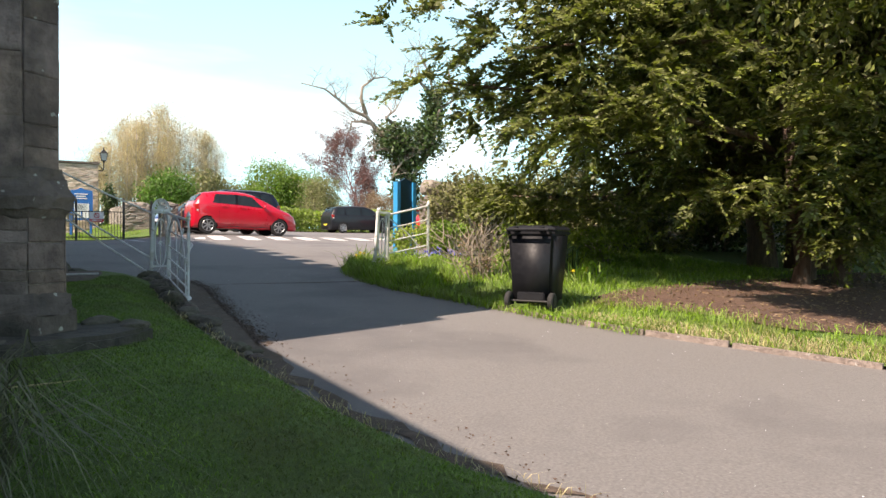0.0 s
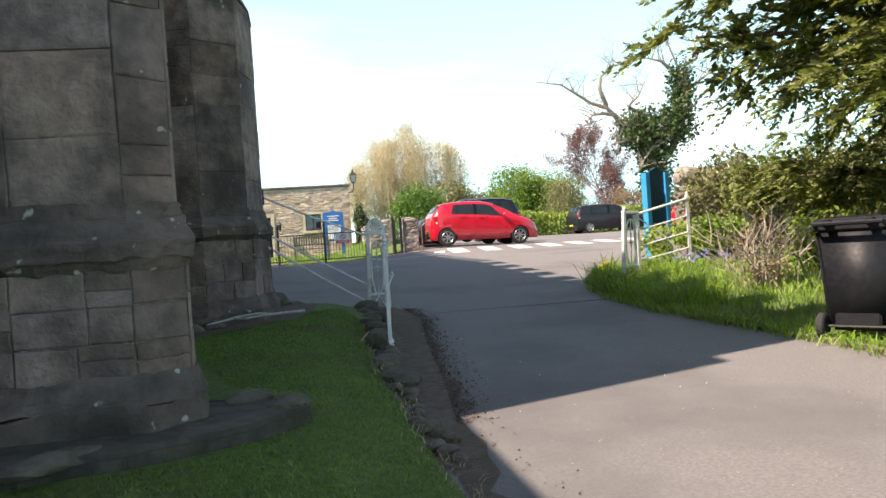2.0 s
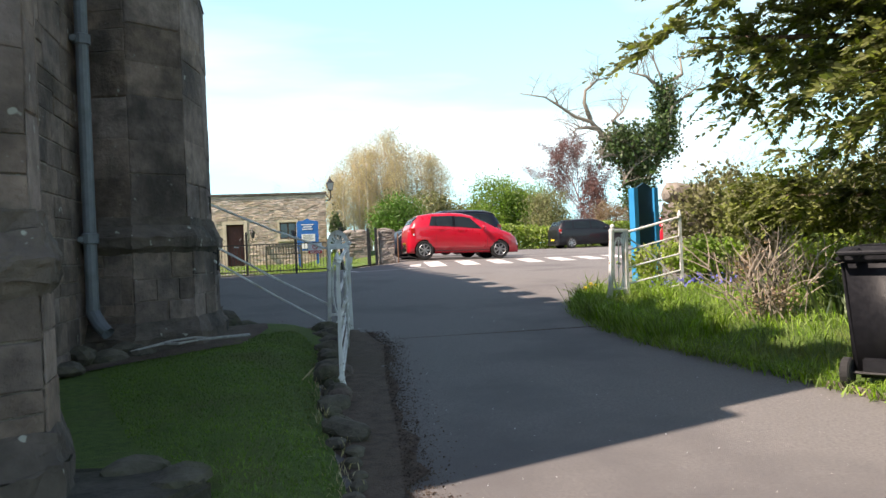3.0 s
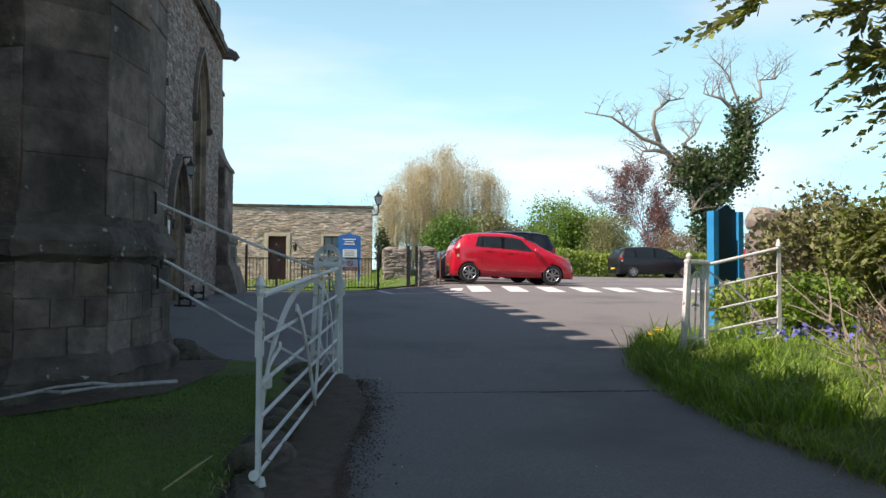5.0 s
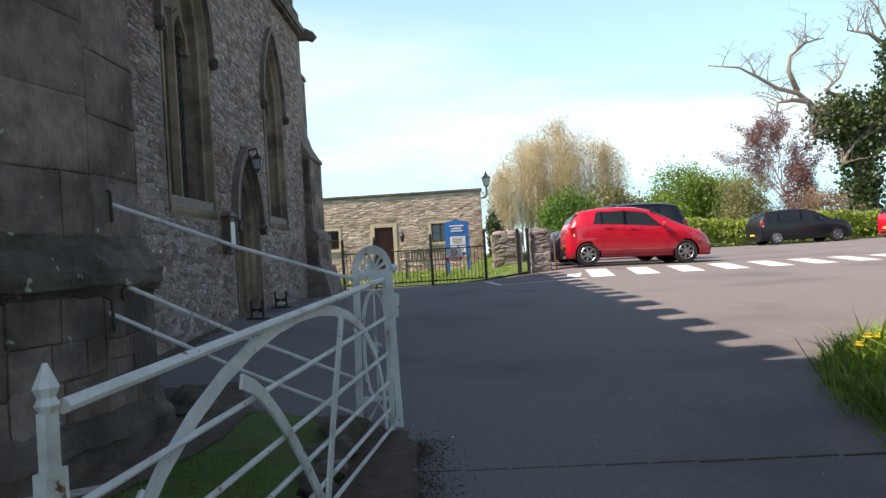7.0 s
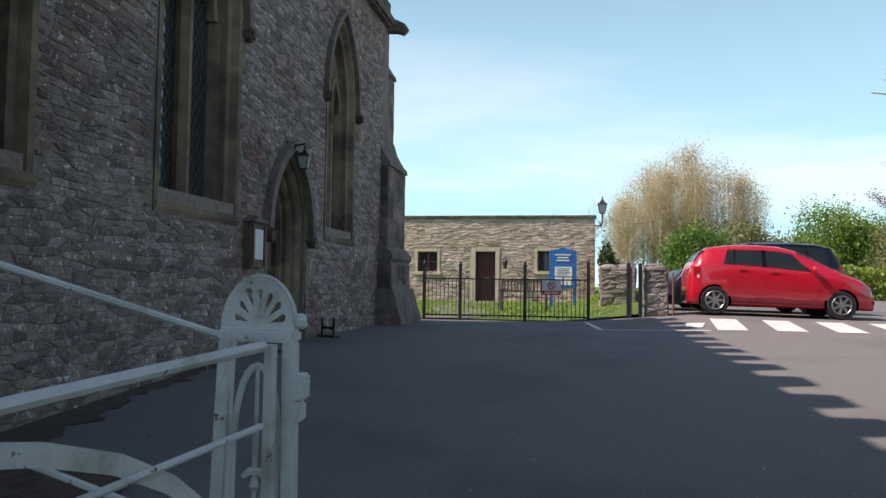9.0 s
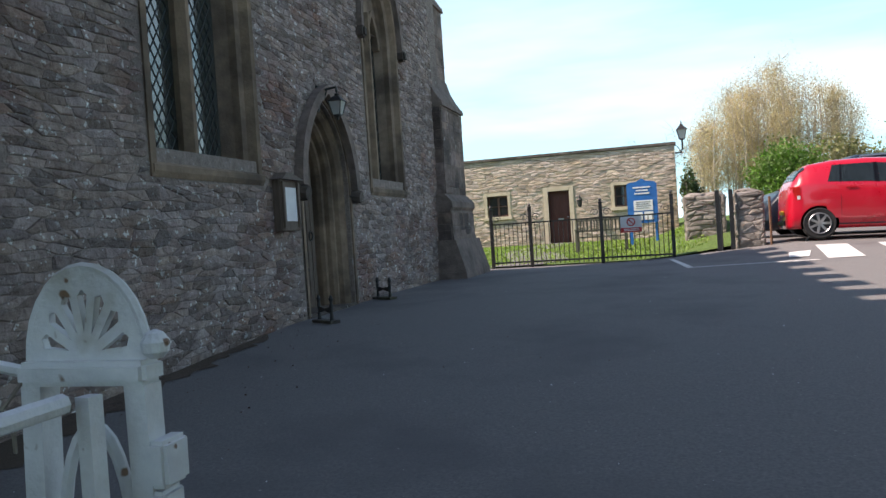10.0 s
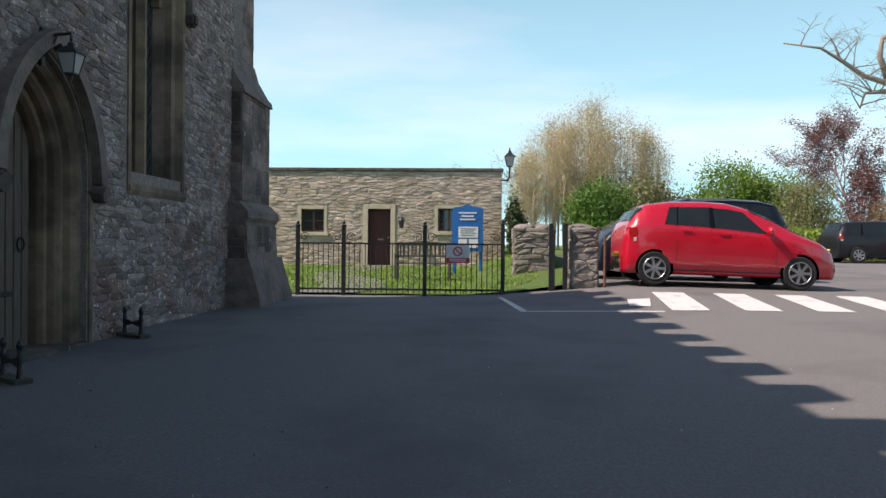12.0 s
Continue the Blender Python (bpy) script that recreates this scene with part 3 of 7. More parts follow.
def branch_tree(rng, base, height, lean=(0, 0), levels=3, thick=0.18, spread=0.8, kids=4, bm=None, first=0.35):
    """A tapered trunk with limbs that fork; returns the mesh and the twig ends."""
    bm = bm or bmesh.new()
    ends = []

    def grow(p, d, length, r, level):
        pts, rads, q = [p], [r], p.copy()
        bend = Vector((rng.normal(0, 0.18), rng.normal(0, 0.18), rng.normal(0.05, 0.08)))
        n_seg = 5 if level == levels else 4
        for i in range(n_seg):
            d = (d + bend * 0.5 + Vector(rng.normal(0, 0.10, 3))).normalized()
            q = q + d * length / n_seg
            pts.append(q.copy())
            rads.append(r * (1 - 0.75 * (i + 1) / n_seg))
        tube(pts, rads, 7 if level == levels else (5 if level > 0 else 3), bm)
        if level == 0:
            ends.append(q.copy())
            ends.append(pts[-2].copy())
            return
        for k in range(kids):
            f = first + (1 - first) * (k + rng.uniform(0.2, 0.9)) / kids
            i = min(int(f * n_seg), n_seg - 1)
            p0 = pts[i].lerp(pts[i + 1], f * n_seg - i) if i + 1 < len(pts) else pts[-1]
            side = Vector((rng.normal(0, 1), rng.normal(0, 1), rng.normal(0.15, 0.35))).normalized()
            grow(p0, (d * (1 - spread * 0.55) + side * spread).normalized(), length * rng.uniform(0.42, 0.68), max(rads[i] * 0.55, 0.008), level - 1)

    grow(Vector(base), Vector((lean[0], lean[1], 1)).normalized(), height, thick, levels)
    return bm, ends


RNG = random.Random(7)
NRG = np.random.default_rng(11)

# ---- ground, drive, lawn, verge ----
far = [-400, -150, -60, -30, -20, -12, -8, -5, -3, -1, 0, 1, 2, 3, 4, 5, 6, 7, 8, 8.7, 10, 12, 15, 18, 22, 28, 36, 50, 80, 150, 400]
fay = [-400, -150, -60, -30, -20, -10, -5, 0, 2, 4.4, 6.2, 9, 11, 13, 15.5, 18, 19, 21, 23, 25, 26.4, 30, 38, 45, 60, 90, 150, 400]
bm = bmesh.new()
grid = [[bm.verts.new((x, y, ground_z(x, min(y, 90)) - 0.05)) for x in far] for y in fay]
for r0, r1 in zip(grid, grid[1:]):
    for i in range(len(far) - 1):
        bm.faces.new((r0[i], r0[i + 1], r1[i + 1], r1[i]))
setting("ground", bm, "turf", "rough green grass and earth", True)

KERB_R = [(6.9, -14), (7.0, 0.5), (6.75, 2), (6.4, 3.6), (6.0, 4.75), (5.7, 5.5), (5.45, 6.5), (5.35, 7.5), (5.22, 8.5), (5.12, 9.6), (5.16, 10.6), (5.4, 12.0), (5.75, 13.0), (6.6, 13.9), (8.2, 14.8), (11, 15.6), (16, 16.4), (26, 17.5)]
LAWN_R = [(2.6, -14), (2.6, 1.4), (2.45, 2.2), (2.15, 3.1), (1.98, 4.2), (1.9, 5.6), (1.88, 6.8), (1.86, 8.0), (1.92, 9.2), (2.05, 10.2), (2.2, 11.0), (2.1, 11.8)]


def lawn_z(x, y):
    edge = float(np.interp(y, [p[1] for p in LAWN_R], [p[0] for p in LAWN_R]))
    t = min(max((edge - x) / 0.5, 0.0), 1.0)
    end = min(max((12.6 - y) / 0.8, 0.0), 1.0)
    return ground_z(x, y) + 0.02 + (0.14 * t + 0.02 * math.sin(2.1 * x + 1.3 * y) * t) * end


def verge_z(x, y):
    d = min(math.hypot(x - p, y - q) for (a, b), (c, e) in zip(KERB_R, KERB_R[1:]) for p, q in [
        (lambda k: (a + (c - a) * k, b + (e - b) * k))(min(max(((x - a) * (c - a) + (y - b) * (e - b)) / ((c - a) ** 2 + (e - b) ** 2), 0), 1))])
    t = min(max(d - 0.5, 0.0) / 0.9, 1.0)
    rise = float(np.interp(y, [3, 9, 12, 15], [0.03, 0.10, 0.20, 0.25]))
    return ground_z(x, y) + 0.03 + rise * t + 0.025 * math.sin(1.7 * x) * math.sin(1.9 * y + 0.6) * t


drive = [(-0.6, 12.3), *[(x - 0.1, y) for x, y in LAWN_R[::-1]], *[(x + 0.12, y) for x, y in KERB_R], (40, 18), (40, 44.2), (14, 45.5), (5.4, 46), (5.4, 26.55), (3.62, 26.55), (-0.6, 26.55)]
setting("driveway", sheet(drive, 0.8, lambda x, y: ground_z(x, y)), "asphalt", "weathered grey asphalt drive and forecourt", True)
lawn = [(-0.1, 12.35), (-0.1, 6.2), (-9, 6.2), (-9, -14), *LAWN_R, (1.3, 12.4)]
setting("lawn", sheet(lawn, 0.3, lawn_z), "turf", "short mown green lawn in the church's shade", True)
verge = [*KERB_R, (30, 17.8), (30, -14)]
setting("verge", sheet(verge, 0.6, verge_z), "turf", "unmown sunny grass verge", True)
litter = [(6.95, 5.65), (6.75, 6.2), (6.55, 6.75), (6.5, 7.3), (7.5, 7.75), (8.9, 8.15), (10.6, 8.3), (13, 8.6), (17, 9.0), (20, 7.0), (19, 3.0), (14, 1.4), (10, 2.2), (8.0, 3.8), (7.1, 4.9)]
setting("earth_patch", sheet(litter, 0.5, lambda x, y: verge_z(x, y) + 0.012), "needle_litter", "bare brown earth with fallen needles beneath the yew", True)
soil_bed = [(1.3, 12.4), (2.1, 11.8), (2.25, 11.0), (2.08, 10.2), (1.95, 9.2), (1.9, 8.0), (1.92, 6.8), (1.95, 5.6), (2.02, 4.2), (2.2, 3.1), (2.5, 2.2), (2.56, 2.2), (2.28, 3.2), (2.10, 4.4), (2.14, 5.8), (2.32, 7.2), (2.5, 9.0), (2.72, 10.6), (2.66, 11.4), (2.2, 12.3)]
ragged, rr_ = [], random.Random(77)
for (xa, ya), (xb, yb) in zip(soil_bed, soil_bed[1:] + soil_bed[:1]):
    for k in range(7):
        ragged.append((xa + (xb - xa) * k / 7 + rr_.uniform(-0.07, 0.07) + 0.10 * noise.noise(Vector((k * 0.5 + xa * 3, ya * 1.7, 2.0))), ya + (yb - ya) * k / 7 + rr_.uniform(-0.03, 0.03)))
setting("earth_strip", sheet(ragged[::-1], 0.25, lambda x, y: ground_z(x, y) + 0.007), "soil", "strip of dark earth and leaf litter along the drive", True)
foot_bed = [(-0.1, 9.2), (0.75, 9.7), (1.25, 10.3), (1.5, 11.4), (1.45, 12.3), (0.9, 13.6), (-0.3, 13.4), (-0.1, 11)]
setting("earth_bed", sheet(foot_bed, 0.25, lambda x, y: max(lawn_z(x, y), ground_z(x, y)) + 0.012), "soil", "dark earth at the foot of the church", True)
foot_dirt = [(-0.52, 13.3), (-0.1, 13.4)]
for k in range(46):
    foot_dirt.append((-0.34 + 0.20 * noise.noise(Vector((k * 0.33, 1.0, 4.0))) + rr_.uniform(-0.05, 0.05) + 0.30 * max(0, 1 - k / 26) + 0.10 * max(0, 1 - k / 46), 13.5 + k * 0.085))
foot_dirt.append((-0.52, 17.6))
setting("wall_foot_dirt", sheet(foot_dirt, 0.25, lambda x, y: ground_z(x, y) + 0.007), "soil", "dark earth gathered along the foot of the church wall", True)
far_lawn = [(-12, 26.62), (3.75, 26.62), (5.3, 27.2), (5.3, 45), (-12, 45)]
setting("churchyard_lawn", sheet(far_lawn, 1.0, lambda x, y: ground_z(x, y) + 0.02 + 0.35 * max(0, min(1, (x - 3.2) / 1.2)) * max(0, min(1, (y - 26.6) / 4))), "turf", "bright sunny grass before the stone hall", True)
path_poly = [(-0.2, 26.6), (0.9, 26.6), (1.3, 28.2), (0.9, 30.5), (-0.1, 33), (0.35, 38.6), (-0.75, 38.6), (-1.2, 33), (-0.5, 30), (0.0, 28.2)]
setting("garden_path", sheet(path_poly[::-1], 0.6, lambda x, y: ground_z(x, y) + 0.035), "asphalt", "grey path to the hall door", True)
far_verge = [(5.4, 46), (14, 45.5), (40, 44.2), (90, 43), (90, 75), (5.4, 75)]
setting("roadside_grass", sheet(far_verge[::-1], 3.0, lambda x, y: ground_z(x, y) + 0.05), "turf", "roadside grass", True)

# ---- church: core walls ----
WALL_X, TOWER_X, TOP = -0.5, -0.08, 7.45
WINDOWS = [(12.72, 14.30), (16.0, 17.60), (20.74, 22.10)]
SILL, SPRING, APEX = 2.97, 5.15, 6.42
DOOR = (18.56, 19.88, 1.22, 2.87, 3.82)
holes = [pointed(a, b, SILL, SPRING, APEX) for a, b in WINDOWS] + [pointed(*DOOR[:2], DOOR[2], DOOR[3], DOOR[4])]
nave = setting("wall_nave", slab_with_holes([(11.6, 0.6), (24.5, 0.6), (24.5, TOP), (11.6, TOP)], holes, 0.75, lambda u, v, d: Vector((WALL_X - d, u, v))), "mortar", "weathered grey rubble stone church wall in shade")
tower = setting("wall_tower", box(TOWER_X - 0.8, TOWER_X, 6.2, 11.6, 0.3, TOP), "mortar", "shaded stone church wall between the piers")
front = setting("wall_west", box(-9, TOWER_X - 0.8, 6.2, 7.0, 0.3, TOP), "mortar", "shaded rubble stone church wall")
# block added out of view to keep the sun off the west pier
setting("wall_buttress_return", box(-9, -1.0, 5.4, 6.19, 0.2, TOP - 0.4), "mortar", "added unseen stone block that shades the west pier")
setting("wall_east", box(-9, WALL_X - 0.75, 23.75, 24.5, 0.6, TOP), "mortar", "stone end wall of the church")
setting("wall_far_side", box(-9.7, -9, 6.2, 24.5, 0.3, TOP), "mortar", "far side wall of the church")
setting("wall_wing", box(-9, -1.75, -16, 5.4, -0.4, 5.35), "mortar", "lower stone wing of the church")
setting("church_roof", prism([(-9.7, 6.2), (-0.9, 6.2), (-0.9, 24.5), (-9.7, 24.5)], TOP - 0.3, TOP + 0.1, [(-6.5, 9), (-4, 9), (-4, 22), (-6.5, 22)]), "roof_tile", "low church roof behind the parapet")
cornice = thing("parapet", "battlemented stone parapet with a moulded string", "parapet", kind="structure")
part("string_course", box(WALL_X - 0.3, WALL_X + 0.16, 11.6, 24.6, TOP - 0.12, TOP + 0.12, 0.05), "ashlar_dark", cornice)
part("string_course", box(TOWER_X - 0.3, TOWER_X + 0.16, 6.05, 11.6, TOP - 0.12, TOP + 0.12, 0.05), "ashlar_dark", cornice)
part("parapet_wall", box(WALL_X - 0.35, WALL_X + 0.02, 11.6, 24.5, TOP + 0.12, TOP + 0.45), "ashlar_dark", cornice)
part("parapet_wall", box(TOWER_X - 0.35, TOWER_X + 0.02, 6.1, 11.6, TOP + 0.12, TOP + 0.45), "ashlar_dark", cornice)
merlon = None
for k in range(20):
    y = 6.15 + 0.91 * k
    x = TOWER_X if y < 11.3 else WALL_X
    if merlon is None:
        merlon = part("merlon", box(-0.35, 0.02, 0, 0.52, 0, 0.5, 0.03), "ashlar_dark", cornice).data
    o = new("merlon", merlon)
    o.parent, o.matrix_basis = cornice, pose(x, y, TOP + 0.45)
gar = tube([(-0.8, 24.3, TOP - 0.06), (-0.36, 24.45, TOP - 0.04), (-0.22, 24.5, TOP - 0.08), (-0.14, 24.52, TOP - 0.16)], [0.17, 0.16, 0.13, 0.09], 8)
part("waterspout", gar, "ashlar_dark", cornice, "worn carved stone waterspout")

# window surrounds, mullions, leaded glass
for wi, (a, b) in enumerate(WINDOWS):
    win = thing("window_%d" % (wi + 1), "tall pointed church window with two leaded lights and brown stone dressings", "window", kind="structure")
    mid = (a + b) / 2
    o0, i0 = pointed(a - 0.07, b + 0.07, SILL - 0.24, SPRING, APEX + 0.08), pointed(a, b, SILL - 0.24, SPRING, APEX)
    bm = bmesh.new()

    def strip(loop_a, xa, loop_b, xb):
        la, lb = [bm.verts.new((xa, u, v)) for u, v in loop_a], [bm.verts.new((xb, u, v)) for u, v in loop_b]
        for k in range(1, len(la)):
            j = (k + 1) % len(la)
            bm.faces.new((la[k], la[j], lb[j], lb[k]))

    i1 = pointed(a + 0.05, b - 0.05, SILL, SPRING, APEX - 0.05)
    i2 = pointed(a + 0.10, b - 0.10, SILL, SPRING, APEX - 0.10)
    i3 = pointed(a + 0.17, b - 0.17, SILL, SPRING, APEX - 0.16)
    strip(o0, WALL_X - 0.02, o0, WALL_X + 0.018)
    strip(o0, WALL_X + 0.018, i0, WALL_X + 0.018)
    strip(i0, WALL_X + 0.018, i1, WALL_X - 0.06)
    strip(i1, WALL_X - 0.06, i2, WALL_X - 0.085)
    strip(i2, WALL_X - 0.085, i2, WALL_X - 0.17)
    strip(i2, WALL_X - 0.17, i3, WALL_X - 0.31)
    bmesh.ops.recalc_face_normals(bm, faces=bm.faces[:])
    part("window_frame", bm, "dressing", win)
    hood = [(WALL_X + 0.04, u, v) for u, v in pointed(a - 0.16, b + 0.16, SILL, SPRING - 0.1, APEX + 0.2)[2:]]
    part("hood_mould", ribbon(hood, 0.10, 0.08, (1, 0, 0)), "hood_stone", win)
    for u in (a - 0.16, b + 0.16):
        part("label_stop", box(WALL_X - 0.02, WALL_X + 0.13, u - 0.07, u + 0.07, SPRING - 0.24, SPRING - 0.08, 0.03), "ashlar_dark", win)
    bm = bmesh.new()
    sec = [(-0.45, SILL + 0.10), (-0.02, SILL - 0.10), (0.03, SILL - 0.14), (0.03, SILL - 0.19), (0.008, SILL - 0.24), (-0.45, SILL - 0.24)]
    l0, l1 = [bm.verts.new((WALL_X + x, a - 0.05, z)) for x, z in sec], [bm.verts.new((WALL_X + x, b + 0.1, z)) for x, z in sec]
    bm.faces.new(l0), bm.faces.new(l1[::-1])
    for k in range(len(sec)):
        bm.faces.new((l0[k], l1[k], l1[(k + 1) % 6], l0[(k + 1) % 6]))
    bmesh.ops.recalc_face_normals(bm, faces=bm.faces[:])
    part("window_sill", bm, "dressing", win, "sloping brown stone sill")
    part("mullion", prism([(WALL_X - 0.36, mid - 0.05), (WALL_X - 0.22, mid - 0.08), (WALL_X - 0.14, mid - 0.025), (WALL_X - 0.14, mid + 0.025), (WALL_X - 0.22, mid + 0.08), (WALL_X - 0.36, mid + 0.05)][::-1], SILL, SPRING + 0.35), "dressing", win)
    for s in (-1, 1):
        u1 = mid + s * (b - a - 0.34) / 2
        lo, hi = min(mid + s * 0.05, u1), max(mid + s * 0.05, u1)
        arch = pointed(lo, hi, SILL, SPRING - 0.1, SPRING + 0.42, 5)
        bm = bmesh.new()
        bm.faces.new([bm.verts.new((WALL_X - 0.29, u, v)) for u, v in arch])
        pane = part("light", bm, "lead_glass", win, "leaded glass")
        bm = bmesh.new()
        d, v = 0.105, SILL - 0.2
        for way in (1, -1):
            k = -30
            while k < 60:
                p0 = (lo, SILL + k * d * 1.6)
                pts = [(lo + t * (hi - lo), p0[1] + way * t * (hi - lo) * 1.6) for t in (i / 14 for i in range(15))]
                run = [p for p in pts if inside(arch, *p)]
                if len(run) > 1:
                    tube([(WALL_X - 0.286, *run[0]), (WALL_X - 0.286, *run[-1])], 0.005, 3, bm, False)
                k += 1
        part("lead_lattice", bm, "black_iron", pane)
        part("light_head", ribbon([(WALL_X - 0.25, u, v) for u, v in arch[2:]], 0.12, 0.09, (1, 0, 0)), "dressing", win)
    part("tracery", slab_with_holes(pointed(a + 0.16, b - 0.16, SPRING + 0.1, SPRING + 0.15, APEX - 0.16), [[(mid + 0.15 * math.cos(t), SPRING + 0.72 + 0.19 * math.sin(t)) for t in (k * math.pi / 6 for k in range(12))], pointed(mid - 0.48, mid - 0.06, SPRING + 0.11, SPRING + 0.13, SPRING + 0.42, 4), pointed(mid + 0.06, mid + 0.48, SPRING + 0.11, SPRING + 0.13, SPRING + 0.42, 4)], 0.1, lambda u, v, d: Vector((WALL_X - 0.22 - d, u, v))), "dressing", win)
    # added black sheet behind the tracery, standing for the unlit church interior
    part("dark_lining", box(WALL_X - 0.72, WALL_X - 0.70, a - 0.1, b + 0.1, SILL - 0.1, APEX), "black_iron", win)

# arched doorway
door = thing("door_1", "closed weathered oak plank door in a deep moulded pointed arch", "door", kind="structure")
a, b, z0, zs, za = DOOR
bm = bmesh.new()
levels = [(0.07, 0.02), (0.02, 0.02), (0.0, -0.06), (-0.03, -0.08), (-0.05, -0.07), (-0.09, -0.11), (-0.11, -0.17), (-0.15, -0.17), (-0.18, -0.21), (-0.19, -0.27), (-0.23, -0.28), (-0.25, -0.33), (-0.25, -0.43)]
prev = None
for grow, x in levels:
    loop = [bm.verts.new((WALL_X + x, u, v)) for u, v in pointed(a - grow, b + grow, z0 - 0.1, zs, za + grow * 1.1, 10)]
    if prev:
        for k in range(1, len(loop)):
            j = (k + 1) % len(loop)
            bm.faces.new((prev[k], prev[j], loop[j], loop[k]))
    prev = loop
bmesh.ops.recalc_face_normals(bm, faces=bm.faces[:])
part("moulded_arch", bm, "dressing", door, "deeply moulded brown stone arch")
part("hood_mould", ribbon([(WALL_X + 0.05, u, v) for u, v in pointed(a - 0.11, b + 0.11, z0, zs - 0.1, za + 0.14, 12)[2:]], 0.13, 0.12, (1, 0, 0)), "hood_stone", door)
for u in (a - 0.11, b + 0.11):
    part("label_stop", tube([(WALL_X, u, zs - 0.18), (WALL_X + 0.14, u, zs - 0.20)], [0.10, 0.08], 8), "ashlar_dark", door)
k = 0
for i in range(7):
    u0 = a + 0.26 + i * (b - a - 0.52) / 7
    u1 = u0 + (b - a - 0.52) / 7 - 0.008
    top = min(max(v for u, v in pointed(a + 0.24, b - 0.24, z0, zs, za - 0.26, 14) if abs(u - uu) < 0.12) for uu in (u0 + 0.02, u1 - 0.02))
    part("plank", box(WALL_X - 0.46, WALL_X - 0.39, u0, u1, z0, top + 0.05, 0.006), "oak_door", door)
for z in (1.75, 2.75):
    part("hinge_strap", box(WALL_X - 0.395, WALL_X - 0.375, a + 0.3, b - 0.5, z, z + 0.05, 0.006), "black_iron", door)
part("door_ring", tube([(WALL_X - 0.37, b - 0.42 + 0.05 * math.cos(t), 2.2 + 0.06 * math.sin(t)) for t in (i * math.pi / 6 for i in range(13))], 0.009, 5), "black_iron", door)
part("doorstep", box(WALL_X - 0.5, WALL_X + 0.03, a - 0.05, b + 0.05, 1.1, 1.30, 0.02), "ashlar_dark", door, "worn stone step")

# ---- church: piers ----
PLINTH = 1.82


def roughened(bm, cuts, amount, scale=9.0):
    """Worn, knobbly stone: the faces cut up and shifted a little."""
    bmesh.ops.subdivide_edges(bm, edges=bm.edges[:], cuts=cuts, use_grid_fill=True)
    for v in bm.verts:
        v.co += noise.noise_vector(v.co * scale) * amount + noise.noise_vector(v.co * scale * 2.7) * amount * 0.5
    return bm


def pier(name, label, plan, centre, base_z, mid_z, near_limit, seed):
    """A canted pier of coursed ashlar: footing, lower stage, moulded string, upper stage with two set-offs."""
    rng = random.Random(seed)
    ob = thing(name, label, "buttress", kind="structure")

    def shrunk(k):
        return [(centre[0] + (x - centre[0]) * k, centre[1] + (y - centre[1]) * k) for x, y in plan]

    part("footing", roughened(prism(shrunk(1.13), base_z - 0.5, base_z + 0.12, shrunk(1.12)), 7, 0.03, 6), "ashlar_dark", ob)
    part("footing_slope", roughened(prism(shrunk(1.12), base_z + 0.12, base_z + 0.26, shrunk(1.02)), 7, 0.025), "ashlar_dark", ob)
    part("lower_core", prism(shrunk(0.985), base_z, mid_z), "mortar", ob)
    for lo, hi, k0, k1 in ((-0.10, -0.04, 1.0, 1.06), (-0.04, 0.05, 1.075, 1.085), (0.05, 0.16, 1.085, 1.0), (0.16, 0.24, 0.985, 0.975)):
        part("string_mould", roughened(prism(shrunk(k0), mid_z + lo, mid_z + hi, shrunk(k1)), 7, 0.022), "ashlar_dark", ob)
    stages = [(mid_z + 0.2, 4.6, 0.93), (4.9, 6.6, 0.80)]
    for lo, hi, k in stages:
        part("upper_core", prism(shrunk(k * 0.985), lo, hi), "mortar", ob)
        part("weathering", prism(shrunk(k * 1.03), hi, hi + 0.32, shrunk(k * 0.8)), "ashlar_dark", ob)
    n = len(plan)
    for k, lo, hi in ((1.0, base_z + 0.24, mid_z - 0.08), (0.93, mid_z + 0.22, 4.6)):
        pts = shrunk(k)
        for i in range(n):
            p, q = pts[i], pts[(i + 1) % n]
            ln = math.hypot(q[0] - p[0], q[1] - p[1])
            if not near_limit(((p[0] + q[0]) / 2, (p[1] + q[1]) / 2)):
                continue
            big = k < 1
            rows = stone_rows(0, ln, lo, hi, (0.30, 0.44) if big else (0.17, 0.26), (0.36, 0.62) if big else (0.17, 0.34), lambda u, v: False, rng, 0.006 if big else 0.009)
            lay_stones(rows, facing((p[0], p[1], 0), (q[0] - p[0], q[1] - p[1], 0)), 0.009, "ashlar", "ashlar", ob, lambda u, v: True, "stone_block", "stone_blocks", rng, rough=0.04, inset=0.06)
    return ob


pier("pier_west", "canted stone buttress with a weathered moulded plinth", [(-0.28, 5.98), (-0.05, 5.88), (0.50, 5.88), (0.73, 6.06), (0.71, 6.28), (0.50, 6.95), (0.28, 7.35), (-0.3, 7.35)], (0.15, 6.6), 0.93, 1.80, lambda m: m[1] < 7.2 and m[0] > -0.35, 3)
pier("pier_east", "canted stone buttress with a dark mossy plinth band beside the drainpipe", [(-0.1, 10.22), (0.36, 10.08), (0.84, 10.42), (0.97, 11.1), (0.97, 11.75), (0.7, 12.1), (-0.45, 12.1)], (0.25, 11.3), 1.02, 2.0, lambda m: m[0] > -0.2, 4)

# far buttress, square with two slopes
far_pier = thing("pier_far", "tall stone corner buttress with sloped set-offs", "buttress", kind="structure")


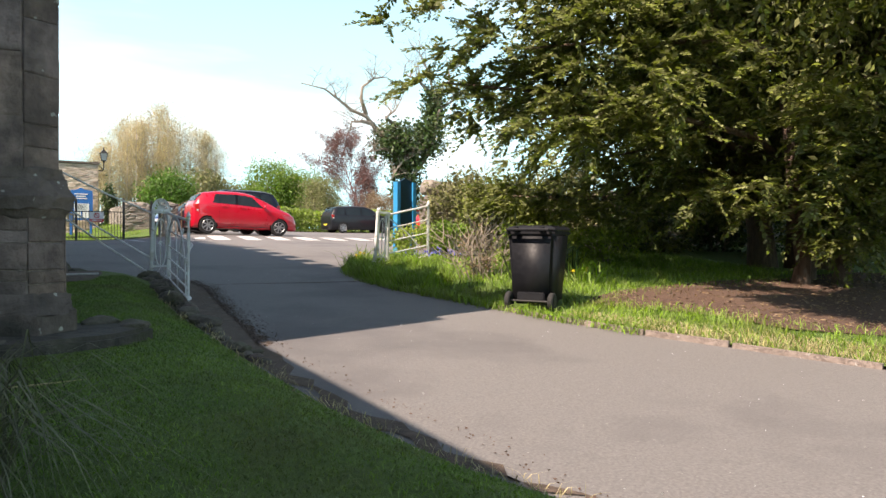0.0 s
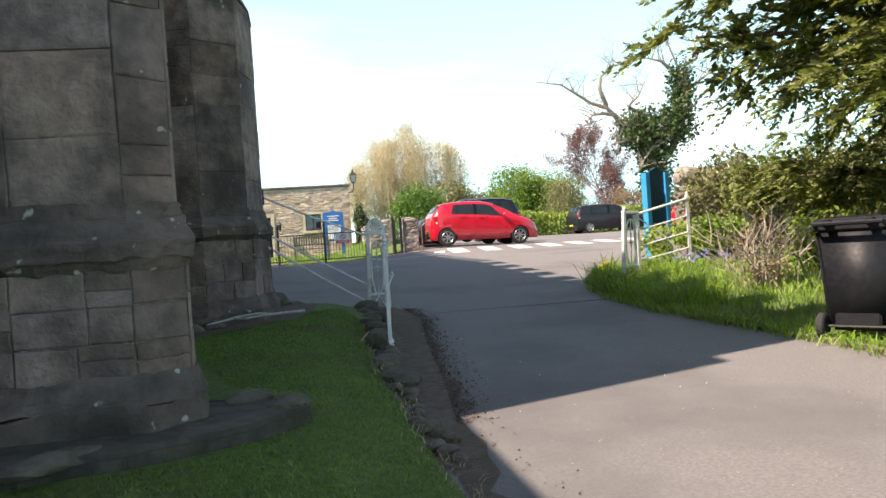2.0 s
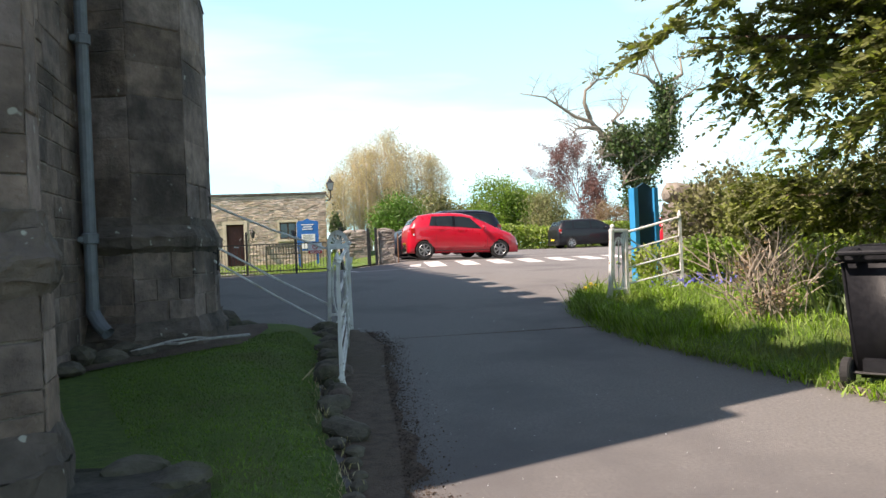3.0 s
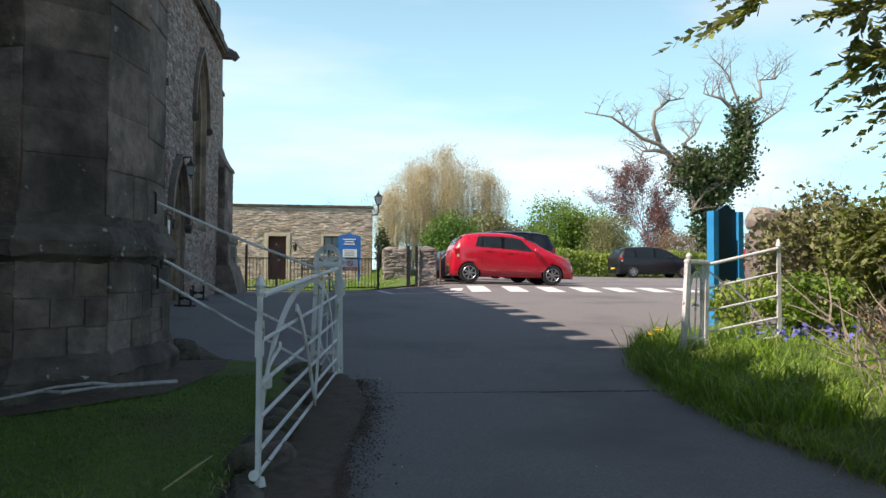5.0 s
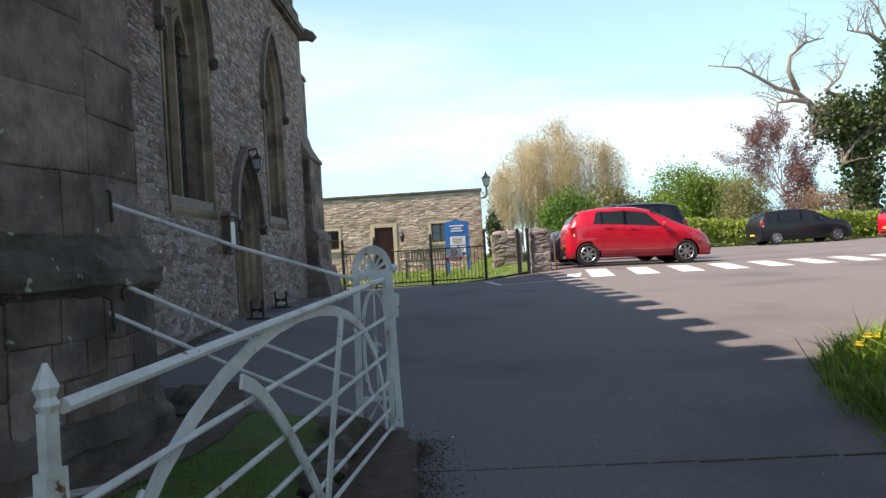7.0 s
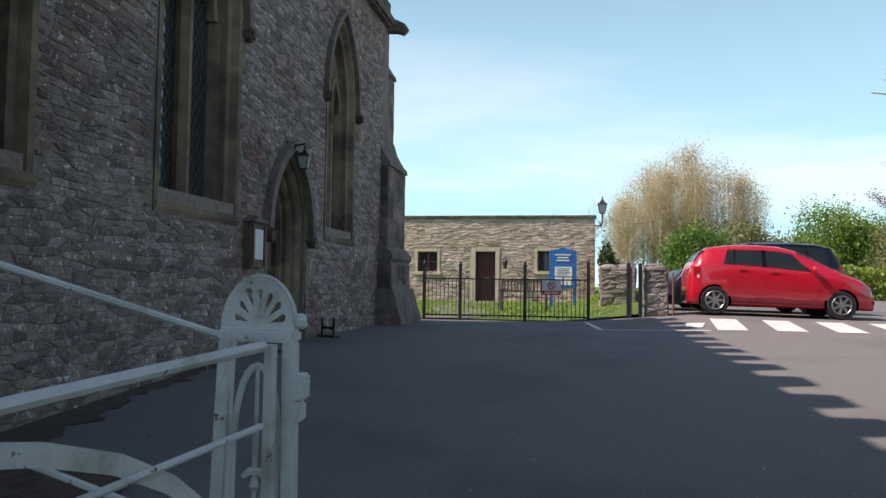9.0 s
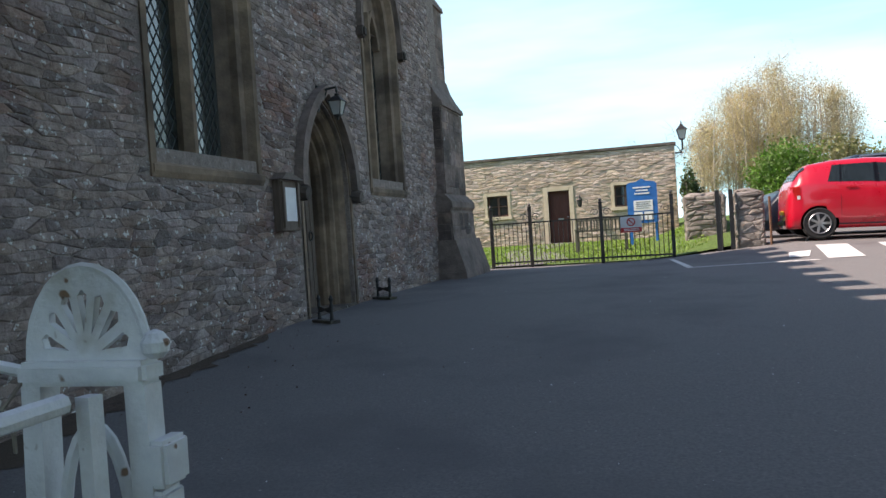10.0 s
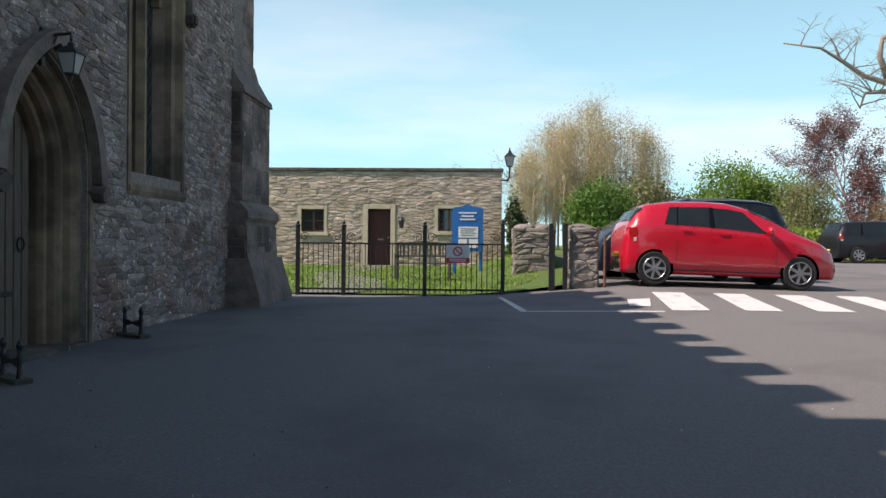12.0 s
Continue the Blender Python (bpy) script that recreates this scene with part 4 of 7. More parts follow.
def stepped(x0, x1, y0, y1, z0, z1, x2=None):
    return prism([(-0.9, y0), (x0, y0), (x0, y1), (-0.9, y1)], z0, z1, [(-0.9, y0), (x1, y0), (x1, y1), (-0.9, y1)])


part("footing", stepped(0.08, 0.02, 23.72, 25.60, 0.9, 1.42), "hood_stone", far_pier)
part("footing_slope", stepped(0.02, -0.15, 23.74, 25.58, 1.42, 2.0), "hood_stone", far_pier)
part("lower_core", stepped(-0.20, -0.24, 23.86, 25.5, 1.98, 2.58), "hood_stone", far_pier)
for lo, hi, xa, xb in ((2.52, 2.60, -0.25, -0.19), (2.60, 2.70, -0.19, -0.20), (2.70, 2.84, -0.20, -0.33)):
    part("string_mould", stepped(xa, xb, 23.84, 25.54, lo, hi), "hood_stone", far_pier)
part("upper_core", stepped(-0.335, -0.335, 23.98, 25.45, 2.8, 4.5), "hood_stone", far_pier)
for lo, hi, xa, xb in ((4.46, 4.56, -0.29, -0.31), (4.56, 4.72, -0.33, -0.43), (4.72, 4.9, -0.43, -0.53), (4.9, 5.14, -0.53, -0.60)):
    part("weathering", stepped(xa, xb, 23.96, 25.48, lo, hi), "hood_stone", far_pier)
part("top_core", stepped(-0.615, -0.615, 24.1, 25.45, 5.1, 6.58), "hood_stone", far_pier)
for lo, hi, xa, xb in ((6.54, 6.64, -0.57, -0.59), (6.64, 6.86, -0.60, -0.74), (6.86, 7.28, -0.74, -0.88)):
    part("top_weathering", stepped(xa, xb, 24.08, 25.48, lo, hi), "hood_stone", far_pier)
rng = random.Random(8)
for org, along, ln, lo, hi in (((-0.22, 23.86, 0), (0, 1, 0), 1.62, 2.0, 2.5), ((-0.5, 23.86, 0), (1, 0, 0), 0.26, 2.0, 2.5), ((-0.335, 23.98, 0), (0, 1, 0), 1.46, 2.86, 4.45), ((-0.5, 23.98, 0), (1, 0, 0), 0.155, 2.86, 4.45), ((-0.615, 24.1, 0), (0, 1, 0), 1.34, 5.16, 6.52)):
    lay_stones(stone_rows(0, ln, lo, hi, (0.22, 0.34), (0.3, 0.55), lambda u, v: False, rng, 0.008), facing(org, along), 0.010, "ashlar", "ashlar", far_pier, lambda u, v: True, "stone_block", "stone_blocks", rng, rough=0.04, inset=0.05)

# rubble facing of the walls
rng = random.Random(21)
guard = [pointed(p - 0.075, q + 0.075, SILL - 0.25, SPRING, APEX + 0.09) for p, q in WINDOWS] + [pointed(DOOR[0] - 0.08, DOOR[1] + 0.08, 0, DOOR[3], DOOR[4] + 0.12)]
cells = rubble_cells(12.0, 24.06, 0.95, TOP - 0.13, 0.15, 0.068, lambda u, v: any(inside(g, u, v) for g in guard), rng, 0.006, 0.20)
lay_cells(cells, facing((WALL_X, 0, 0), (0, 1, 0)), 0.010, "rubble_piece", "rubble", nave, lambda u, v: 15.2 < u < 17.9 and v < 2.6, "stone", "rubble_stones", rng)
cells = rubble_cells(0, 0.92, 0.75, 5.0, 0.26, 0.13, lambda u, v: False, rng, 0.014)
lay_cells(cells, facing((-1.0, 6.2, 0), (1, 0, 0)), 0.03, "rubble_piece", "rubble", front, lambda u, v: v < 3.6, "stone", "rubble_stones", rng)
rows = stone_rows(7.2, 10.3, 0.85, 5.5, (0.2, 0.36), (0.3, 0.6), lambda u, v: False, rng)
lay_stones(rows, facing((TOWER_X, 0, 0), (0, 1, 0)), 0.014, "ashlar", "ashlar", tower, lambda u, v: True, "stone_block", "stone_blocks", rng, rough=0.04, inset=0.05)

# ---- stone hall beyond the fence ----
HY = 38.66
hall = thing("hall", "low flat-roofed stone hall with cream window dressings", "hall", kind="structure")
HX0, HX1, HT = -14.0, 4.02, 4.72
hwins = [(-2.86, -2.08, 2.62, 3.4), (1.85, 2.6, 2.68, 3.45), (-6.2, -5.4, 2.62, 3.4)]
hdoor = (-0.55, 0.22, 1.45, 3.42)
rect = lambda r: [(r[0], r[2]), (r[1], r[2]), (r[1], r[3]), (r[0], r[3])]
part("wall", slab_with_holes([(HX0, 0.9), (HX1, 0.9), (HX1, HT), (HX0, HT)], [rect(r) for r in hwins] + [rect(hdoor)], 0.5, lambda u, v, d: Vector((u, HY + d, v))), "hall_mortar", hall)
part("side_wall", box(HX1 - 0.5, HX1, HY + 0.5, HY + 8, 0.9, HT), "hall_stone", hall)
part("rear_wall", box(HX0, HX1 - 0.5, HY + 7.5, HY + 8, 0.9, HT), "hall_stone", hall)
part("roof", box(HX0, HX1 - 0.02, HY + 0.3, HY + 7.9, HT - 0.25, HT - 0.05), "roof_tile", hall)
cop = part("coping", box(HX0, HX1 + 0.05, HY - 0.07, HY + 0.55, HT, HT + 0.11, 0.02), "ashlar_dark", hall, "dark weathered coping stones")
for r in hwins:
    w = part("window", box(r[0], r[1], HY + 0.2, HY + 0.22, r[2], r[3]), "pane", hall, "small dark brown casement window")
    for bx in ((r[0] - 0.11, r[0], r[2] - 0.1, r[3] + 0.12), (r[1], r[1] + 0.11, r[2] - 0.1, r[3] + 0.12), (r[0], r[1], r[3], r[3] + 0.12), (r[0] - 0.16, r[1] + 0.16, r[2] - 0.13, r[2] - 0.002)):
        sill = bx[3] == r[2] - 0.002
        part("sill" if sill else "surround", box(bx[0], bx[1], HY - (0.09 if sill else 0.03), HY + 0.2, bx[2], bx[3], 0.012), "hall_dressing", w)
    mid = (r[0] + r[1]) / 2
    for bx in ((r[0], r[0] + 0.05, r[2], r[3]), (r[1] - 0.05, r[1], r[2], r[3]), (mid - 0.035, mid + 0.035, r[2], r[3]), (r[0], r[1], r[3] - 0.05, r[3]), (r[0], r[1], r[2], r[2] + 0.06), (r[0], r[1], (r[2] + r[3]) / 2 - 0.012, (r[2] + r[3]) / 2 + 0.012)):
        part("window_frame", box(bx[0], bx[1], HY + 0.15, HY + 0.215, bx[2], bx[3], 0.004), "hall_frame", w)
hd = part("door", box(hdoor[0], hdoor[1], HY + 0.24, HY + 0.29, hdoor[2], hdoor[3]), "red_door", hall, "dark red panelled door")
for bx in ((hdoor[0] - 0.17, hdoor[0], hdoor[2], hdoor[3] + 0.16), (hdoor[1], hdoor[1] + 0.17, hdoor[2], hdoor[3] + 0.16), (hdoor[0], hdoor[1], hdoor[3], hdoor[3] + 0.16)):
    part("surround", box(bx[0], bx[1], HY - 0.03, HY + 0.28, bx[2], bx[3], 0.012), "hall_dressing", hd)
for z in (1.65, 2.5):
    for x in (hdoor[0] + 0.1, hdoor[0] + 0.43):
        part("door_panel", box(x, x + 0.26, HY + 0.22, HY + 0.242, z, z + 0.7, 0.008), "red_door", hd)
part("door_handle", box(hdoor[1] - 0.12, hdoor[1] - 0.06, HY + 0.19, HY + 0.24, 2.42, 2.47, 0.008), "alloy", hd)
part("letter_plate", box(-0.25, -0.05, HY + 0.225, HY + 0.24, 2.35, 2.41, 0.004), "alloy", hd)
part("doorstep", box(hdoor[0] - 0.3, hdoor[1] + 0.3, HY - 0.5, HY + 0.24, 1.2, 1.47, 0.02), "hall_dressing", hall)
rng = random.Random(31)
guard = [[(r[0] - 0.12, r[2] - 0.13), (r[1] + 0.12, r[2] - 0.13), (r[1] + 0.12, r[3] + 0.13), (r[0] - 0.12, r[3] + 0.13)] for r in hwins] + [[(hdoor[0] - 0.19, 1), (hdoor[1] + 0.19, 1), (hdoor[1] + 0.19, hdoor[3] + 0.18), (hdoor[0] - 0.19, hdoor[3] + 0.18)]]
cells = rubble_cells(-5.2, HX1, 1.25, HT - 0.01, 0.23, 0.11, lambda u, v: any(inside(g, u, v) for g in guard), rng, 0.016)
lay_cells(cells, facing((0, HY, 0), (1, 0, 0)), 0.018, "hall_stone_piece", "hall_stone", hall, lambda u, v: u > 1.4, "stone", "rubble_stones", rng)

# wall lamp by the hall door, street lamp on the hall corner
sconce = thing("wall_lamp", "black bracket lantern on the hall wall", "lamp")
part("bracket", tube([(0.62, HY, 3.15), (0.62, HY - 0.25, 3.2), (0.62, HY - 0.3, 3.1)], 0.018, 6), "black_iron", sconce)
part("lantern", lathe([(0.03, 0), (0.07, 0.03), (0.10, 0.24), (0.12, 0.26), (0.03, 0.36)], 8, at=(0.62, HY - 0.3, 2.76)), "black_iron", sconce)


def lantern_head(name, label, at, s=1.0):
    """A four-sided street lantern with a frame, panes, a roof and a finial, hung on its base point."""
    ob = thing(name, label, "lamp", at)
    part("lantern_base", lathe([(0.03 * s, -0.1 * s), (0.05 * s, 0), (0.12 * s, 0.02 * s), (0.12 * s, 0.05 * s)], 8), "black_iron", ob)
    part("glazing", prism([(-0.10 * s, -0.10 * s), (0.10 * s, -0.10 * s), (0.10 * s, 0.10 * s), (-0.10 * s, 0.10 * s)], 0.05 * s, 0.42 * s, [(-0.18 * s, -0.18 * s), (0.18 * s, -0.18 * s), (0.18 * s, 0.18 * s), (-0.18 * s, 0.18 * s)]), "lamp_glass", ob, "pale lantern panes")
    for sx in (-1, 1):
        for sy in (-1, 1):
            part("frame_bar", tube([(sx * 0.105 * s, sy * 0.105 * s, 0.04 * s), (sx * 0.185 * s, sy * 0.185 * s, 0.43 * s)], 0.014 * s, 5), "black_iron", ob)
    part("roof", prism([(-0.22 * s, -0.22 * s), (0.22 * s, -0.22 * s), (0.22 * s, 0.22 * s), (-0.22 * s, 0.22 * s)], 0.42 * s, 0.58 * s, [(-0.07 * s, -0.07 * s), (0.07 * s, -0.07 * s), (0.07 * s, 0.07 * s), (-0.07 * s, 0.07 * s)]), "black_iron", ob)
    part("finial", lathe([(0.06 * s, 0.58 * s), (0.07 * s, 0.63 * s), (0.02 * s, 0.68 * s), (0.035 * s, 0.72 * s), (0.004, 0.80 * s)], 8), "black_iron", ob)
    return ob


street = lantern_head("street_lamp", "black lantern on a bracket at the corner of the stone hall", pose(4.3, HY + 0.5, 4.92), 0.88)
part("arm", tube([(-0.36, 0, -0.45), (-0.05, 0, -0.45), (0, 0, -0.3), (0, 0, -0.05)], 0.03, 6), "black_iron", street)
part("scroll", tube([(-0.34, 0, -0.15), (-0.2, 0, -0.2), (-0.1, 0, -0.32), (-0.06, 0, -0.44)], 0.014, 5), "black_iron", street)
porch = lantern_head("porch_lamp", "black iron lantern on a scrolled bracket above the church door", pose(-0.24, 19.12, 3.60), 0.42)
part("arm", tube([(-0.26, 0, 0.30), (-0.12, 0, 0.34), (0, 0, 0.35), (0, 0, 0.30)], 0.014, 6), "black_iron", porch)
part("scroll", tube([(-0.26, 0, 0.14), (-0.2, 0, 0.2), (-0.15, 0, 0.26), (-0.12, 0, 0.34)], 0.010, 5), "black_iron", porch)
part("wall_plate", box(-0.27, -0.235, -0.03, 0.03, 0.08, 0.40, 0.01), "black_iron", porch)

# ---- black railings, low walls and gateposts ----
fence = thing("fence", "black iron railings with tall posts and scrolled tops, gates shut", "fence")
FY = 26.42
posts = [(-0.07, 1.29), (0.76, 1.29), (2.22, 1.29), (3.61, 1.29)]
for x, h in posts:
    pz = ground_z(x, FY)
    part("post", box(x - 0.035, x + 0.035, FY - 0.035, FY + 0.035, pz - 0.1, pz + 1.24, 0.006), "black_iron", fence)
    part("post_cap", lathe([(0.045, 0), (0.05, 0.02), (0.02, 0.04), (0.035, 0.07), (0.01, 0.10)], 8, at=(x, FY, pz + 1.24)), "black_iron", fence)
bar_me = None
for (xa, _), (xb, _) in zip(posts, posts[1:]):
    pz = 1.30
    wide = xb - xa
    part("rail", box(xa + 0.036, xb - 0.036, FY - 0.012, FY + 0.012, pz + 0.10, pz + 0.135), "black_iron", fence)
    part("rail", box(xa + 0.036, xb - 0.036, FY - 0.012, FY + 0.012, pz + 0.92, pz + 0.95), "black_iron", fence)
    nb = int(round(wide / 0.095))
    for i in range(1, nb):
        x = xa + wide * i / nb
        if bar_me is None:
            bar_me = part("bar", tube([(0, 0, 0.05), (0, 0, 0.94)], 0.0085, 6), "black_iron", fence, at=pose(x, FY, pz)).data
        else:
            o = new("bar", bar_me)
            o.parent, o.matrix_basis = fence, pose(x, FY, pz)
    for s in (0, 1):
        cx = xa + 0.12 if s == 0 else xb - 0.12
        sg = 1 if s == 0 else -1
        part("scroll", tube([(cx + sg * 0.085 * (1 - k / 22) * math.cos(k * 0.5), FY, pz + 1.05 + 0.085 * (1 - k / 22) * math.sin(k * 0.5)) for k in range(18)], 0.008, 5), "black_iron", fence)
ns = thing("notice_sign", "white notice with a red prohibition ring wired to the railings", "sign")
part("sign_plate", box(2.6, 3.02, FY - 0.035, FY - 0.022, 1.9, 2.22), "paper", ns)
part("sign_band", box(2.602, 3.018, FY - 0.039, FY - 0.036, 1.902, 1.995), "sign_red", ns)
part("ring", tube([(2.81 + 0.075 * math.cos(t), FY - 0.04, 2.11 + 0.075 * math.sin(t)) for t in (k * math.pi / 10 for k in range(21))], 0.011, 5), "sign_red", ns)
part("ring_bar", tube([(2.76, FY - 0.042, 2.16), (2.86, FY - 0.042, 2.06)], 0.010, 5), "sign_red", ns)
for z in (1.93, 1.96):
    part("text_bar", box(2.66, 2.96, FY - 0.043, FY - 0.040, z, z + 0.014), "paper", ns)


def stone_lump(rng, size, name, mat, parent=None, at=None):
    bm = bmesh.new()
    bmesh.ops.create_icosphere(bm, subdivisions=2, radius=0.5)
    seed = Vector((rng.uniform(0, 50), rng.uniform(0, 50), 0))
    for v in bm.verts:
        v.co *= 1 + 0.45 * noise.noise(v.co * 1.7 + seed) + 0.14 * noise.noise(v.co * 5 + seed)
        v.co = Vector((v.co.x * size[0], v.co.y * size[1], v.co.z * size[2]))
    return part(name, bm, mat, parent, at=at, smooth=False)


def stone_block_wall(name, label, x0, x1, y0, y1, z0, z1, seed, cap=True):
    """A short freestanding rubble wall, its stones laid on the two long faces and the ends."""
    rng = random.Random(seed)
    ob = thing(name, label, "wall", kind="structure")
    part("core", box(x0, x1, y0, y1, z0 - 0.3, z1), "mortar", ob)
    for org, along, ln in (((x0, y0, 0), (1, 0, 0), x1 - x0), ((x1, y0, 0), (0, 1, 0), y1 - y0), ((x0, y1, 0), (0, -1, 0), y1 - y0), ((x1, y1, 0), (-1, 0, 0), x1 - x0)):
        cells = rubble_cells(0, ln, z0, z1, 0.24, 0.12, lambda u, v: False, rng, 0.012, 0.18)
        lay_cells(cells, facing(org, along), 0.025, "wall_stone_piece", "wall_stone", ob, lambda u, v: True, "stone", "stones", rng, most=120)
    if cap:
        for k in range(max(1, int((max(x1 - x0, y1 - y0)) / 0.4))):
            n = max(1, int((max(x1 - x0, y1 - y0)) / 0.4))
            if x1 - x0 >= y1 - y0:
                at = pose(x0 + (k + 0.5) * (x1 - x0) / n, (y0 + y1) / 2, z1)
                stone_lump(rng, ((x1 - x0) / n * 1.05, (y1 - y0) * 1.1, 0.16), "coping_stone", "wall_stone_piece", ob, at)
            else:
                at = pose((x0 + x1) / 2, y0 + (k + 0.5) * (y1 - y0) / n, z1)
                stone_lump(rng, ((x1 - x0) * 1.1, (y1 - y0) / n * 1.05, 0.16), "coping_stone", "wall_stone_piece", ob, at)
    return ob


stone_block_wall("gatepost", "squat rubble stone gatepost beside the zebra crossing", 4.84, 5.30, 26.5, 27.2, 1.35, 2.55, 41)
stone_block_wall("boundary_wall", "grey rubble stone boundary wall running back to the hall", 4.45, 4.85, 29.6, 38.3, 1.4, 2.62, 42)
stone_block_wall("boundary_wall", "grey rubble stone wall end beside the railings", 3.95, 4.82, 29.2, 29.55, 1.4, 2.6, 43)
og = thing("open_gate", "narrow black iron gate leaves standing open by the gatepost", "gate")
for x in (4.47, 4.72):
    part("gate_post", box(x - 0.04, x + 0.04, 26.42, 26.5, 1.2, 2.62, 0.008), "black_iron", og)
for k in range(9):
    part("bar", tube([(4.54, 26.55 + k * 0.1, 1.42), (4.54, 26.55 + k * 0.1, 2.5)], 0.01, 5), "black_iron", og)
for z in (1.45, 2.0, 2.45):
    part("rail", box(4.525, 4.555, 26.5, 27.4, z, z + 0.03), "black_iron", og)
hr = thing("handrail", "rust-brown bent metal handrail by the gatepost", "handrail")
part("upright", tube([(5.40, 26.35, 1.2), (5.40, 26.35, 2.42)], 0.022, 8), "rust", hr)
part("low_bar", tube([(5.40, 26.35, 1.66), (5.8, 26.3, 1.66), (6.0, 26.28, 1.6), (6.0, 26.28, 1.4)], 0.018, 8), "black_iron", hr)

# blue notice board by the hall
bd = thing("notice_board", "blue church notice board on two posts with white paper notices", "notice board")
for x in (2.55, 3.28):
    part("post", box(x - 0.045, x + 0.045, 33.72, 33.8, 1.2, 3.2, 0.008), "blue_board", bd)
bm = bmesh.new()
outline = [(2.48, 2.05), (3.34, 2.05), (3.34, 3.2), (3.28, 3.25), (3.05, 3.28), (2.91, 3.36), (2.77, 3.28), (2.54, 3.25), (2.48, 3.2)]
panel = part("panel", slab_with_holes(outline, [], 0.05, lambda u, v, d: Vector((u, 33.66 + d, v))), "blue_board", bd)
for bx in ((2.66, 3.2, 2.42, 2.72), (2.66, 2.9, 2.14, 2.38), (2.95, 3.2, 2.14, 2.38)):
    pp = part("notice", box(bx[0], bx[1], 33.645, 33.655, bx[2], bx[3]), "paper", panel, "white paper notice")
for k, w in enumerate((0.5, 0.34, 0.42)):
    part("text_bar", box(2.91 - w / 2, 2.91 + w / 2, 33.648, 33.656, 3.08 - 0.09 * k, 3.12 - 0.09 * k), "paper", panel)
for k in range(4):
    part("text_bar", box(2.72, 3.14 - 0.05 * (k % 2), 33.638, 33.643, 2.66 - 0.06 * k, 2.675 - 0.06 * k), "ink", panel)

# bench
bn = thing("bench", "weathered dark green slatted garden bench on the grass", "bench", pose(1.9, 30.6, 1.36))
for x in (-0.62, 0.62):
    part("leg", box(x - 0.03, x + 0.03, -0.24, -0.18, 0, 0.62, 0.006), "bench_wood", bn)
    part("leg", box(x - 0.03, x + 0.03, 0.20, 0.26, 0, 0.9, 0.006), "bench_wood", bn)
    part("armrest", box(x - 0.035, x + 0.035, -0.27, 0.22, 0.60, 0.64, 0.008), "bench_wood", bn)
for k in range(4):
    part("seat_slat", box(-0.62, 0.62, -0.22 + k * 0.11, -0.13 + k * 0.11, 0.41, 0.44, 0.005), "bench_wood", bn)
part("back_rail", box(-0.6, 0.6, 0.2, 0.25, 0.56, 0.61, 0.006), "bench_wood", bn)
part("back_rail", slab_with_holes([(-0.62, 0.83), (0.62, 0.83), (0.62, 0.88), (0.35, 0.92), (0, 0.95), (-0.35, 0.92), (-0.62, 0.88)], [], 0.05, lambda u, v, d: Vector((u, 0.2 + d, v))), "bench_wood", bn)
for k in range(13):
    x = -0.55 + k * 1.1 / 12
    part("back_slat", box(x - 0.02, x + 0.02, 0.215, 0.235, 0.6, 0.85), "bench_wood", bn)

# road markings
zebra = thing("zebra_crossing", "worn white zebra crossing stripes on the asphalt", "road marking", kind="structure")
for k in range(9):
    x = 5.75 + 0.98 * k
    g = lambda x, y: ground_z(x, y) + 0.006
    y0, y1 = 23.15 + 0.06 * k, 25.2 + 0.04 * k
    bm = sheet([(x, y0), (x + 0.5, y0), (x + 0.5 + 0.2, y1), (x + 0.2, y1)], 0.6, g)
    part("stripe", bm, "road_white", zebra)
tact = thing("dropped_kerb_paving", "small pale paving patch and white line by the gatepost", "paving", kind="structure")
part("paving_slab", sheet([(5.28, 23.62), (5.56, 23.55), (5.74, 24.4), (5.4, 24.4)], 0.6, lambda x, y: ground_z(x, y) + 0.012), "road_white", tact)
line = thing("road_line", "thin worn white line on the asphalt", "road marking", kind="structure")
part("line_stroke", sheet([(3.50, 25.75), (3.58, 25.75), (3.84, 23.36), (3.74, 23.33)], 0.6, lambda x, y: ground_z(x, y) + 0.006), "road_white", line)
part("line_stroke", sheet([(3.74, 23.30), (5.62, 23.02), (5.62, 23.10), (3.74, 23.38)], 0.6, lambda x, y: ground_z(x, y) + 0.006), "road_white", line)

# ---- white iron gates ----
WHITE = "white_paint"


def band(path, width, thick, normal):
    """A flat bar bent along a path in the plane with that normal, its broad face to the viewer."""
    bm = bmesh.new()
    pts, nn, rings = [Vector(p) for p in path], Vector(normal).normalized(), []
    for i, p in enumerate(pts):
        d = (pts[min(i + 1, len(pts) - 1)] - pts[max(i - 1, 0)]).normalized()
        w, t = d.cross(nn).normalized() * width / 2, nn * thick / 2
        rings.append([bm.verts.new(p + q) for q in (w + t, -w + t, -w - t, w - t)])
    for a, b in zip(rings, rings[1:]):
        for k in range(4):
            bm.faces.new((a[k], a[(k + 1) % 4], b[(k + 1) % 4], b[k]))
    bm.faces.new(rings[0][::-1])
    bm.faces.new(rings[-1])
    bmesh.ops.recalc_face_normals(bm, faces=bm.faces[:])
    return bm


